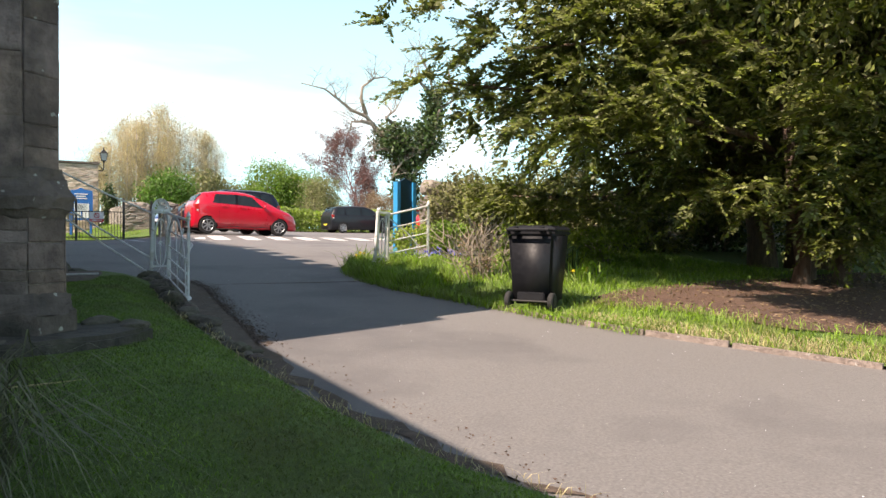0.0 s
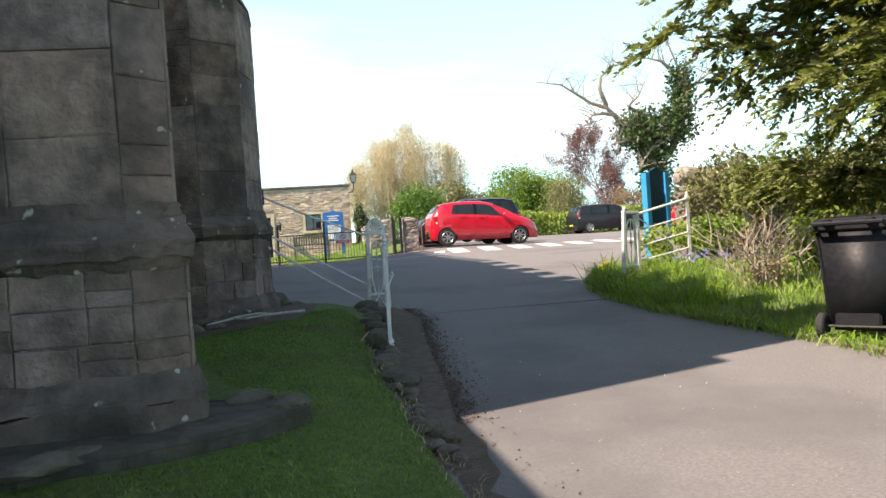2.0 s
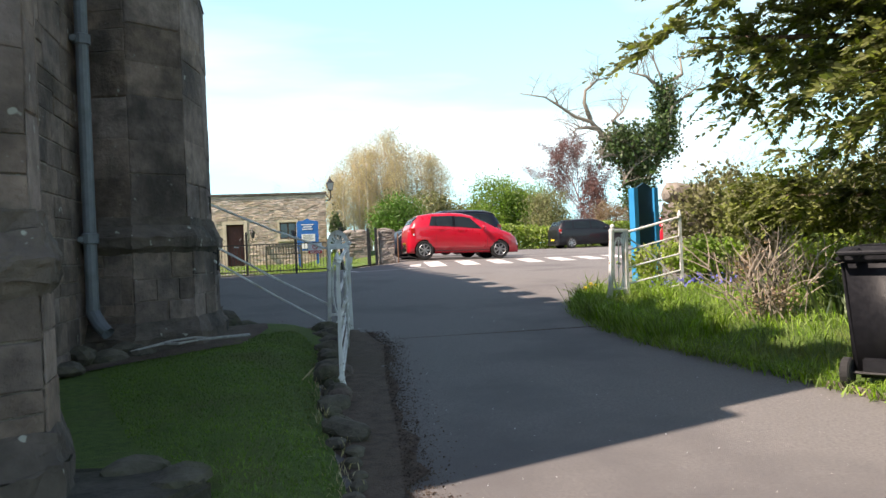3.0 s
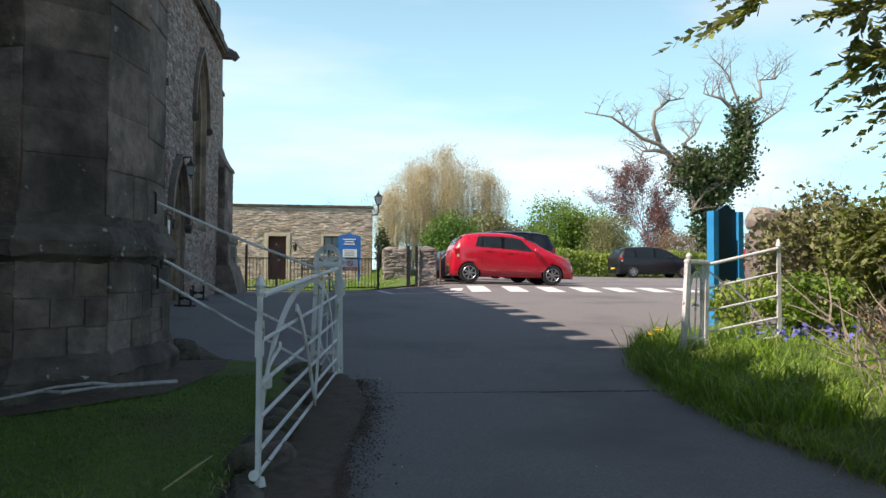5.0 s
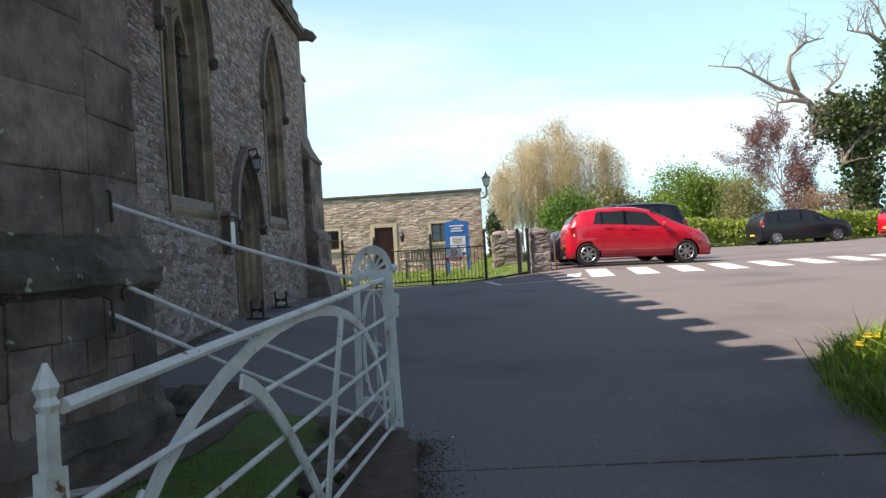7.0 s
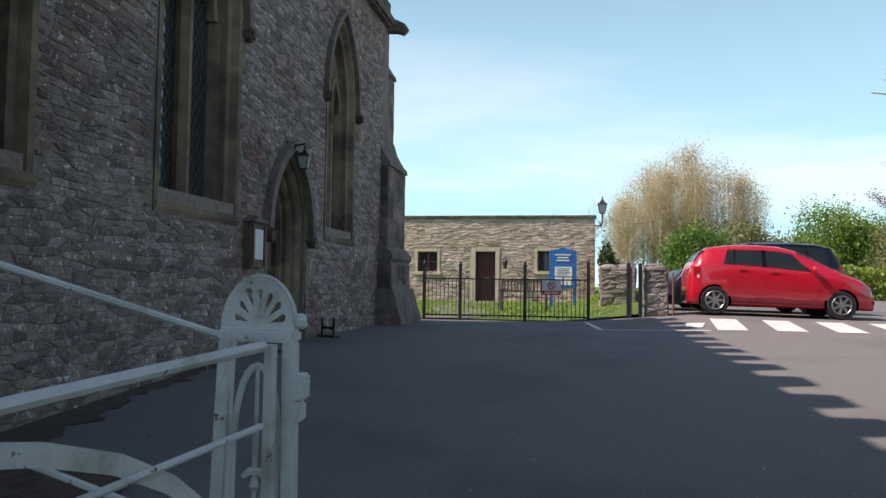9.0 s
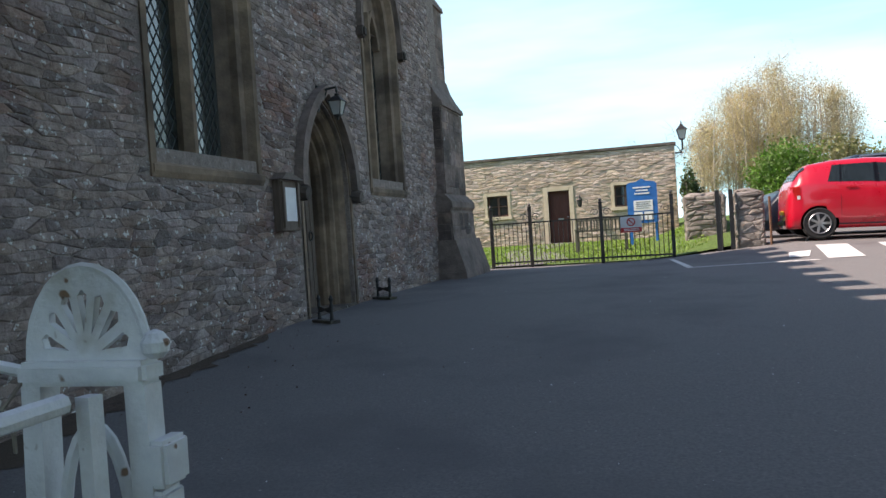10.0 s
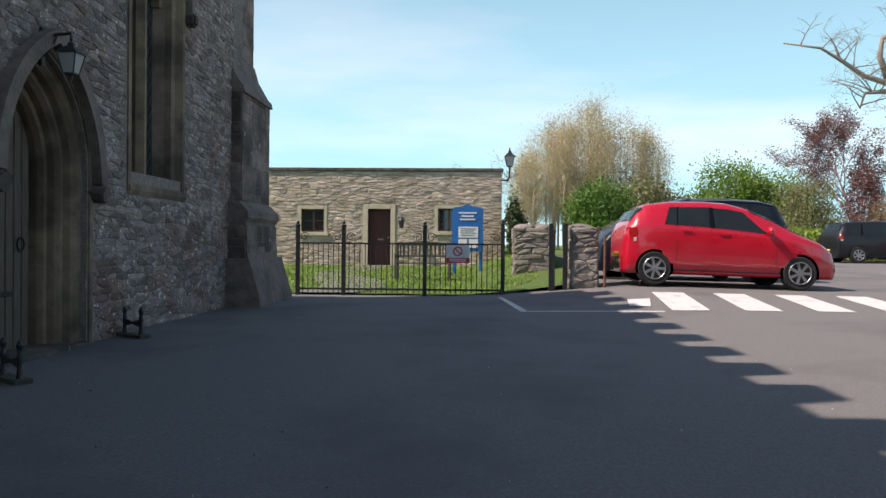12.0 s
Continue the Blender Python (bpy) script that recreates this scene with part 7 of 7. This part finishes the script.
# far poplars: many pale stems with sparse catkins
g = np.random.default_rng(70)
pop = thing("poplar_grove", "grove of tall pale-stemmed poplars in yellow spring catkins", "trees", kind="stuff")
m = bmesh.new()
pts = []
for k in range(74):
    x, y = g.uniform(5.9, 16.2), g.uniform(60, 66)
    f = (x - 5.2) / 11.6
    h = (4.6 + 4.9 * math.sin(math.pi * min(max(f, 0.05), 0.97)) ** 0.6) * g.uniform(0.85, 1.08)
    tube([(x, y, 1.5), (x + g.normal(0, 0.1), y, 1.5 + h * 0.5), (x + g.normal(0, 0.25), y, 1.5 + h)], [0.06, 0.04, 0.01], 5, m)
    for j in range(22):
        z = 1.5 + h * g.uniform(0.22, 0.97)
        a, ln = g.uniform(0, 6.28), (1 - (z - 1.5) / h) * 1.6 + 0.6
        e = np.array((x + 0.72 * ln * np.cos(a), y + 0.72 * ln * np.sin(a), z + ln * 0.72))
        tube([(x, y, z), tuple((np.array((x, y, z)) + e) / 2 + (0, 0, -0.05)), tuple(e)], [0.022, 0.014, 0.005], 3, m, False)
        for q in np.linspace(0.3, 1.0, 6):
            pts.append(np.array((x, y, z)) * (1 - q) + e * q)
part("woody_stem", m, "pale_bark", pop)
leaves("crown", leaf_mesh("catkins", pts, 0.085, "catkin", g, per=18, spread=0.34, width=0.4), pop)

bush("round_tree", "round fresh green tree behind the parked cars", (10.3, 57, 3.9), (2.1, 1.8, 2.3), "deep_leaf", 14000, 0.16, 71, category="tree")
bush("tree", "olive-green budding tree in the hedgerow", (13.4, 59, 3.9), (2.2, 1.8, 2.5), "olive_leaf", 4200, 0.22, 72, category="tree", group="hedgerow trees")
bush("tree", "pale olive budding tree in the hedgerow", (15.6, 60, 3.6), (1.8, 1.8, 2.3), "olive_leaf", 3200, 0.22, 73, category="tree", group="hedgerow trees")
bush("tree", "fresh yellow-green leafed tree in the hedgerow", (19.0, 60, 4.4), (2.9, 2.0, 3.0), "spring_leaf", 20000, 0.17, 74, category="tree", group="hedgerow trees")
bush("tree", "fresh yellow-green leafed tree in the hedgerow", (21.8, 60.5, 4.2), (2.4, 2.0, 2.9), "spring_leaf", 16000, 0.17, 75, category="tree", group="hedgerow trees")
bush("tree", "low yellow-green tree in the hedgerow", (16.9, 57.5, 3.3), (1.6, 1.5, 1.9), "spring_leaf", 8000, 0.16, 76, category="tree", group="hedgerow trees")
bush("tree", "grey-olive budding tree in the hedgerow", (21.0, 54.0, 3.7), (1.9, 1.6, 2.5), "olive_leaf", 9000, 0.13, 77, category="tree", group="hedgerow trees")
twiggy("red_tree", "small purple-brown tree with reddish young leaves", (28.0, 62, 1.6), 6.2, 78, "purple_twig", 3, 0.14, 0.36, 9, leaf=("red_leaf", 0.11, 14, 0.16))
bush("tree", "reddish-brown shrub tree in the hedgerow", (28.1, 62.4, 4.9), (1.5, 1.4, 3.2), "red_leaf", 9000, 0.14, 79, category="tree", group="hedgerow trees")
bush("tree", "brown beech hedge tree", (27.6, 56, 3.3), (2.6, 1.6, 2.0), "brown_leaf", 10000, 0.13, 80, category="tree", group="hedgerow trees")

# ivy-clad tree with bare boughs
g = np.random.default_rng(81)
it = thing("ivy_tree", "old bare-branched tree with a trunk clad in dark ivy", "tree")
m = bmesh.new()
B = np.array((25.6, 48.0, 1.5))
tube([tuple(B), (25.2, 48, 4.0), (24.9, 48, 6.0), (23.6, 48, 8.0), (22.5, 48, 9.0)], [0.55, 0.45, 0.36, 0.26, 0.20], 9, m)
boughs = [((22.6, 48, 8.9), (21.8, 47.9, 9.7), (20.7, 47.8, 10.0), (19.5, 47.6, 10.7), (18.6, 47.5, 11.2), (16.9, 47.4, 11.4)), ((21.8, 47.9, 9.8), (21.4, 47.9, 10.9), (21.5, 47.9, 11.7), (22.4, 47.9, 12.4), (23.4, 47.9, 12.6)),
          ((25.0, 48, 5.2), (26.4, 47.9, 6.9), (27.2, 48, 8.6), (27.4, 48, 11.0), (27.0, 48, 12.5), (26.4, 48.1, 14.2), (25.7, 48, 14.9)), ((26.8, 47.6, 8.0), (27.4, 47.5, 10.6), (28.6, 47.6, 11.4), (29.8, 47.5, 12.2)),
          ((26.8, 48, 11.9), (25.9, 48, 12.7), (24.6, 47.8, 12.9)), ((27.6, 48, 12.4), (28.4, 47.8, 12.8), (28.3, 47.8, 13.9), (29.4, 47.8, 14.0)), ((24.0, 47.8, 9.3), (23.2, 47.7, 9.7), (23.9, 47.6, 10.3), (24.4, 47.6, 11.2)),
          ((22.4, 47.9, 9.2), (21.5, 47.7, 9.3), (20.6, 47.6, 9.2), (20.4, 47.6, 8.5)), ((24.6, 47.6, 7.0), (23.0, 47.4, 7.5), (21.7, 47.3, 7.2)), ((26.4, 47.6, 7.6), (24.9, 47.2, 7.3), (23.8, 47.0, 6.2), (23.2, 47.0, 5.2))]
for b in boughs:
    n = len(b)
    tube(b, list(np.linspace(0.16, 0.03, n)), 6, m)
    for k in range(9):
        f = g.uniform(0.3, 1.0) * (n - 1)
        i = min(int(f), n - 2)
        p = np.array(b[i]) + (np.array(b[i + 1]) - np.array(b[i])) * (f - i)
        branch_tree(g, tuple(p), g.uniform(0.9, 1.9), (g.normal(0, 1.0), g.normal(0, 0.6)), 2, 0.035, 0.85, 4, m)
part("trunk", m, "twig", it, smooth=True)
ivy = [blob_points(g, (23.7, 47.8, 8.1), (1.2, 1.0, 1.1), 110), blob_points(g, (25.0, 47.8, 7.7), (1.4, 1.0, 1.5), 150), blob_points(g, (26.9, 47.9, 8.8), (0.9, 0.8, 1.3), 110), blob_points(g, (27.3, 48, 11.0), (0.55, 0.5, 1.5), 80), blob_points(g, (24.9, 47.8, 5.4), (0.9, 0.8, 1.6), 90), blob_points(g, (25.0, 47.8, 3.2), (0.7, 0.7, 1.7), 70)]
leaves("ivy", leaf_mesh("ivy", np.concatenate(ivy), 0.21, "ivy_leaf", g, per=20, spread=0.33, width=0.8), it, "dark glossy ivy")

twiggy("bare_tree", "bare spreading tree beyond the hall roof", (1.6, 54, 1.6), 4.3, 90, "twig", 3, 0.16, 0.95, 6, first=0.55)
twiggy("bare_tree", "bare tree beyond the hall roof", (3.6, 58, 1.6), 3.8, 91, "twig", 3, 0.14, 0.95, 5, first=0.55)
twiggy("bare_tree", "distant bare tree beyond the hedge", (38.0, 56, 1.6), 6.2, 92, "twig", 3, 0.18, 0.8, 6)
twiggy("bare_tree", "distant bare tree beyond the hedge", (33.5, 55, 1.6), 5.0, 93, "twig", 3, 0.14, 0.8, 6)
twiggy("bare_tree", "distant bare tree beyond the wall", (45.0, 50, 1.6), 7.0, 94, "twig", 3, 0.18, 0.8, 6)
bush("conifer", "slim dark green conifer beyond the wall", (33.6, 47, 3.9), (0.9, 0.9, 2.4), "ivy_leaf", 2600, 0.22, 95, category="tree")
hedge = thing("hedge", "clipped fresh green hedge along the road", "hedge", kind="structure")
g = np.random.default_rng(96)
for k in range(15):
    x = 9.5 + k * 1.55
    c = np.stack([g.uniform(x, x + 1.6, 1300), g.normal(46.6, 0.42, 1300), 1.6 + 1.55 * g.uniform(0, 1, 1300) ** 0.7 + 0.1 * np.sin(x)], 1)
    leaves("hedge_plant", leaf_mesh("hedge_plant", c, 0.17, "hedge_leaf" if k < 10 else "brown_leaf", g, width=0.6), hedge)
for x in (15.2, 21.8):
    mp_ = thing("marker_post", "short weathered wooden marker post by the road", "post", group="marker posts")
    part("shaft", box(x - 0.05, x + 0.05, 45.2, 45.3, 1.4, 2.7, 0.01), "twig", mp_)

# clipped ivy at the hall corner
bush("ivy_clump", "dark clipped ivy clump at the hall corner", (4.44, 38.3, 2.65), (0.4, 0.35, 1.35), "ivy_leaf", 2600, 0.10, 97, width=0.8)

# boundary wall and shrubs behind the verge
rng = random.Random(55)
bw = thing("garden_wall", "rough rubble boundary wall with tumbled top stones among shrubs", "wall", kind="structure")
p0, p1 = Vector((9.3, 16.6, 0)), Vector((26, 14.0, 0))
along = (p1 - p0).normalized()
ln = (p1 - p0).length
m = bmesh.new()
nrm = Vector((-along.y, along.x, 0)) * 0.25
q = [p0 - nrm, p1 - nrm, p1 + nrm, p0 + nrm]
part("core", prism([(v.x, v.y) for v in q], 1.0, 2.55), "mortar", bw)
lay_cells(rubble_cells(0, ln, 1.2, 2.6, 0.34, 0.17, lambda u, v: False, rng, 0.016), facing((q[0].x, q[0].y, 0), tuple(along)), 0.07, "wall_stone_piece", "wall_stone", bw, lambda u, v: u < 8, "stone", "stones", rng)
for k in range(38):
    v = p0 + along * (k + 0.5) * ln / 38
    s = rng.uniform(0.35, 0.62)
    stone_lump(rng, (s * 1.2, s * 0.9, s * 0.75), "top_stone", "wall_stone_piece", bw, pose(v.x, v.y, 2.6 + rng.uniform(0, 0.15), 0, 0, rng.uniform(0, 180)))
for k, (x, y, z, r, mat, n, s, lab) in enumerate([
        (7.7, 12.6, 1.52, (0.55, 0.4, 0.36), "spring_leaf", 1500, 0.08, "bright green leafy shrub behind the white gate"),
        (7.2, 13.2, 1.5, (0.5, 0.5, 0.34), "hedge_leaf", 1300, 0.07, "yellow-green shrub by the blue sign"),
        (9.3, 13.4, 2.1, (0.9, 0.7, 0.95), "yew_leaf", 5200, 0.09, "dark olive evergreen shrub"),
        (10.3, 13.4, 2.1, (1.0, 0.8, 1.0), "yew_leaf", 5200, 0.09, "dark olive evergreen shrub"),
        (11.8, 14.2, 2.3, (1.1, 0.8, 1.1), "olive_leaf", 3600, 0.10, "olive-brown budding shrub by the wall"),
        (9.6, 15.3, 2.3, (1.0, 0.6, 1.0), "olive_leaf", 3200, 0.10, "olive-brown budding shrub by the wall"),
        (13.6, 14.0, 2.0, (1.2, 0.7, 0.9), "ivy_leaf", 4200, 0.10, "dark ivy mass on the wall"),
        (16.2, 13.4, 2.0, (1.5, 0.7, 1.0), "ivy_leaf", 4600, 0.10, "dark ivy mass on the wall"),
        (19.2, 12.8, 2.1, (1.7, 0.8, 1.1), "ivy_leaf", 4600, 0.11, "dark ivy mass on the wall"),
        (8.6, 11.2, 1.45, (0.8, 0.5, 0.4), "hedge_leaf", 2200, 0.08, "low yellow-green plants in the verge"),
        (10.4, 11.2, 1.45, (1.1, 0.5, 0.38), "hedge_leaf", 2600, 0.08, "low yellow-green plants in the verge"),
        (6.55, 9.7, 1.35, (0.42, 0.4, 0.5), "brown_leaf", 650, 0.05, "twiggy brown half-bare shrub in the verge"),
        (21.0, 9.0, 2.6, (2.0, 2.0, 1.8), "ivy_leaf", 5200, 0.13, "dark shrub beneath the yew")]):
    bush("shrub", lab, (x, y, z), r, mat, n, s, 200 + k, stems=9, group="verge shrubs")
g = np.random.default_rng(300)
tw = thing("twiggy_shrub", "grey leafless twiggy shrub in the verge", "shrub")
m = bmesh.new()
for k in range(26):
    branch_tree(g, (6.55 + g.normal(0, 0.14), 9.7 + g.normal(0, 0.14), 0.92), 0.75, (g.normal(0, 0.45), g.normal(0, 0.45)), 1, 0.008, 0.6, 5, m)
part("woody_stem", m, "twig", tw)


def strap_plant(name, label, x, y, count, height, seed, mat="blade", width=0.03, z=None):
    g2 = np.random.default_rng(seed)
    ob = thing(name, label, "plant", group="verge plants")
    z = verge_z(x, y) if z is None else z
    spots = np.stack([g2.normal(x, 0.16, count), g2.normal(y, 0.16, count), np.full(count, z)], 1)
    leaves("strap_leaves", blades(g2, spots, height, width, mat, "strap_leaves", 0.45, 0.3), ob)
    return ob


strap_plant("iris_clump", "clump of dark green strap leaves in the verge", 7.3, 9.3, 160, 0.6, 401, "ivy_leaf", 0.035)
strap_plant("iris_clump", "clump of dark green strap leaves in the verge", 8.1, 9.9, 120, 0.5, 402, "ivy_leaf", 0.035)
strap_plant("daffodil_clump", "green daffodil leaves with a few yellow flowers", 7.6, 8.6, 70, 0.35, 403, "blade", 0.02)
strap_plant("daffodil_clump", "green daffodil leaves with a few yellow flowers", 5.75, 12.35, 110, 0.42, 404, "blade", 0.02)
for k, (x, y, z) in enumerate([(7.62, 8.55, 1.12), (7.5, 8.7, 1.08), (5.72, 12.3, 1.26), (5.85, 12.42, 1.24), (5.6, 12.2, 1.22), (6.1, 12.5, 1.25)]):
    fl = thing("daffodil_flower", "small yellow daffodil flower", "flower", group="daffodils")
    part("petals", lathe([(0.008, -0.03), (0.014, 0), (0.045, 0.012), (0.02, 0.016), (0.024, 0.035)], 7, at=(x, y, z)), "petal", fl)
    part("stem", tube([(x, y, z - 0.4), (x, y, z - 0.02)], 0.004, 4), "blade", fl)
g = np.random.default_rng(410)
bb = np.stack([g.normal(6.9, 0.25, 26), g.normal(11.4, 0.25, 26), np.full(26, 1.3) + g.uniform(-0.06, 0.06, 26)], 1)
bl = thing("bluebells", "patch of small blue spring flowers by the gate", "flowers", kind="stuff")
leaves("flower_heads", leaf_mesh("flower_heads", bb, 0.05, "bluebell", g, per=5, spread=0.025), bl)

# ornamental grass beside the path's start
g = np.random.default_rng(420)
og_ = thing("ornamental_grass", "arching tussock of long grey-green grass on the lawn", "plant")
m = bmesh.new()
for k in range(300):
    a, r = g.uniform(0, 6.28), g.uniform(0.35, 0.95)
    x, y = 0.17 + g.normal(0, 0.10), 3.3 + g.normal(0, 0.12)
    h = g.uniform(0.35, 0.75)
    dx, dy = math.cos(a) * r, math.sin(a) * r
    w = Vector((-math.sin(a), math.cos(a), 0)) * g.uniform(0.003, 0.007)
    pts_ = [Vector((x + dx * f, y + dy * f, 0.66 + h * (2.6 * f - 2.3 * f * f))) for f in (0, 0.3, 0.6, 0.85, 1.05)]
    vs = [(m.verts.new(p - w * (1 - i * 0.22)), m.verts.new(p + w * (1 - i * 0.22))) for i, p in enumerate(pts_)]
    for (a0, b0), (a1, b1) in zip(vs, vs[1:]):
        m.faces.new((a0, b0, b1, a1))
part("blades", m, "rush", og_)


# ---- grass ----
def scatter(rng_, poly, count, height_at):
    xs, ys = [p[0] for p in poly], [p[1] for p in poly]
    out = []
    while len(out) < count:
        x, y = rng_.uniform(min(xs), max(xs)), rng_.uniform(min(ys), max(ys))
        if inside(poly, x, y) and math.hypot(x - 5.72, y - 7.22) > 0.42:
            out.append((x, y, height_at(x, y)))
    return out


g = np.random.default_rng(500)
lawn_near = [(-0.6, 5.6), (-0.9, 1.2), (2.5, 1.2), (2.4, 2.2), (2.1, 3.1), (1.95, 4.2), (1.87, 5.6), (1.85, 6.8), (1.83, 8.0), (1.88, 9.2), (1.98, 10.4), (1.8, 11.2), (1.40, 11.0), (1.12, 10.3), (0.75, 9.8), (0.2, 9.3), (0.8, 7.2), (1.35, 6.3), (0.9, 5.6), (0.1, 5.35)]
ob = new("lawn_grass", blades(g, scatter(g, lawn_near, 80000, lawn_z), 0.020, 0.0045, "lawn_blade", "lawn_grass", 0.8, 0.4))
tagged(ob, "short mown lawn grass", "grass", kind="stuff")
edge_pts = [(x + g.normal(0, 0.05), y, 0) for x, y in [(float(np.interp(v, [p[1] for p in LAWN_R], [p[0] for p in LAWN_R])), v) for v in g.uniform(1.5, 10.5, 700)]]
ob = new("edge_grass", blades(g, [(x, y, ground_z(x, y) + 0.03) for x, y, _ in edge_pts], 0.05, 0.005, "dry_blade", "edge_grass", 0.7, 0.5))
tagged(ob, "ragged dry grass along the lawn's edge", "grass", kind="stuff")
verge_near = [(6.8, 2.2), (6.45, 3.6), (6.05, 4.75), (5.75, 5.5), (5.5, 6.5), (5.4, 7.5), (5.27, 8.5), (5.17, 9.6), (5.2, 10.6), (5.45, 12.0), (5.8, 13.0), (6.7, 13.8), (9, 14.2), (13, 12.5), (13, 9.0), (10.6, 8.4), (8.9, 8.25), (7.5, 7.85), (6.45, 7.4), (6.5, 6.75), (6.7, 6.2), (6.9, 5.65), (7.0, 4.8), (7.7, 3.8), (9, 2.2)]
ob = new("verge_grass", blades(g, scatter(g, verge_near, 30000, verge_z), 0.11, 0.008, "blade", "verge_grass", 0.5, 0.4))
tagged(ob, "unmown spring grass on the verge", "grass", kind="stuff")
tall = [(5.15, 9.4), (5.14, 10.6), (5.38, 12.0), (5.72, 12.9), (6.6, 13.4), (6.7, 12.2), (6.2, 10.8), (5.9, 9.4)]
ob = new("tall_grass", blades(g, scatter(g, tall, 7000, verge_z), 0.27, 0.011, "blade", "tall_grass", 0.45, 0.4))
tagged(ob, "long lush grass round the gatepost", "grass", kind="stuff")
dry = [(6.9, 2.4), (6.5, 3.6), (6.1, 4.75), (5.8, 5.5), (5.55, 6.6), (5.9, 6.7), (6.4, 5.5), (7.0, 4.2), (7.9, 2.6)]
ob = new("dry_grass", blades(g, scatter(g, dry, 5200, verge_z), 0.07, 0.007, "dry_blade", "dry_grass", 0.7, 0.4))
tagged(ob, "parched straw-coloured grass by the kerb", "grass", kind="stuff")
lip = []
for (xa, ya), (xb, yb) in zip(KERB_R[5:14], KERB_R[6:15]):
    for _ in range(int(420 * math.hypot(xb - xa, yb - ya))):
        k_ = g.uniform(0, 1)
        x, y = xa + (xb - xa) * k_ + g.normal(0.02, 0.07), ya + (yb - ya) * k_
        lip.append((x, y, ground_z(x, y) + 0.005))
ob = new("kerb_grass", blades(g, lip, 0.12, 0.009, "blade", "kerb_grass", 0.7, 0.5))
tagged(ob, "ragged grass lolling over the edge of the drive", "grass", kind="stuff")
yard = [(-3.4, 26.8), (3.6, 26.8), (4.4, 28), (4.4, 38), (-3.4, 38)]
ob = new("churchyard_grass", blades(g, scatter(g, yard, 12000, lambda x, y: ground_z(x, y) + 0.02 + 0.35 * max(0, min(1, (x - 3.2) / 1.2)) * max(0, min(1, (y - 26.6) / 4))), 0.07, 0.02, "blade", "churchyard_grass", 0.4, 0.4))
tagged(ob, "sunny churchyard grass", "grass", kind="stuff")
fringe = []
for (xa, ya), (xb, yb) in zip(litter, litter[1:] + litter[:1]):
    for _ in range(240):
        k_ = g.uniform(0, 1)
        x, y = xa + (xb - xa) * k_ + g.normal(0, 0.25), ya + (yb - ya) * k_ + g.normal(0, 0.25)
        fringe.append((x, y, verge_z(x, y)))
ob = new("fringe_grass", blades(g, fringe, 0.08, 0.008, "blade", "fringe_grass", 0.5, 0.4))
tagged(ob, "thin grass at the rim of the bare earth", "grass", kind="stuff")
bits = scatter(g, litter, 5200, lambda x, y: verge_z(x, y) + 0.02)
ob = new("needle_bits", leaf_mesh("needle_bits", bits, 0.05, "brown_leaf", g, flat=0.85, width=0.35))
tagged(ob, "fallen brown needles and twigs", "leaf litter", kind="stuff")
# litter on the drive's edge
pts = [(float(np.interp(v, [2, 6, 11], [2.5, 2.2, 2.6])) + abs(g.normal(0, 0.09)), v) for v in g.uniform(2.2, 12.0, 380)]
pts += [(g.uniform(-0.4, 0.9) if g.random() < 0.8 else g.uniform(0, 3), g.uniform(12.6, 18.0)) for _ in range(110)]
ob = new("leaf_litter", leaf_mesh("leaf_litter", [(x, y, ground_z(x, y) + 0.008) for x, y in pts], 0.016, "needle_litter", g, flat=0.98, width=0.6))
tagged(ob, "scattered dead leaves and twigs", "leaf litter", kind="stuff")
crumbs = [(float(np.interp(v, [2.2, 3.2, 4.4, 5.8, 7.2, 9.0, 10.6, 11.4], [2.56, 2.28, 2.10, 2.14, 2.32, 2.5, 2.72, 2.66])) + abs(g.normal(0, 0.11)) - 0.06, v) for v in g.uniform(6.2, 11.6, 4200)]
ob = new("soil_crumbs", leaf_mesh("soil_crumbs", [(x, y, ground_z(x, y) + 0.009) for x, y in crumbs], 0.012, "soil", g, flat=0.985, width=0.8))
tagged(ob, "crumbs of earth trodden onto the asphalt", "soil", kind="stuff")
chips = [(g.uniform(2.3, 6.2), g.uniform(1.5, 9.0)) for _ in range(150)] + [(g.uniform(0, 6), g.uniform(11, 22)) for _ in range(160)]
ob = new("gravel_chips", leaf_mesh("gravel_chips", [(x, y, ground_z(x, y) + 0.006) for x, y in chips], 0.008, "paper", g, flat=0.9, width=0.8))
tagged(ob, "pale petals and grit scattered on the asphalt", "grit", kind="stuff")
kerb = thing("verge_edging", "thin worn concrete edging between drive and verge", "kerb", kind="structure")
rng = random.Random(60)
for (xa, ya), (xb, yb) in zip(KERB_R[1:7], KERB_R[2:8]):
    n = max(1, int(math.hypot(xb - xa, yb - ya) / 0.9))
    for k in range(n):
        f0, f1 = k / n, (k + 0.97) / n
        pa, pb = (xa + (xb - xa) * f0, ya + (yb - ya) * f0), (xa + (xb - xa) * f1, ya + (yb - ya) * f1)
        z0 = ground_z(*pa) + 0.02 + rng.uniform(-0.008, 0.012)
        part("edging_piece", ribbon([(*pa, z0), (*pb, ground_z(*pb) + 0.02 + rng.uniform(-0.008, 0.012))], 0.03, 0.06, (1, 0.2, 0)), "mortar", kerb)
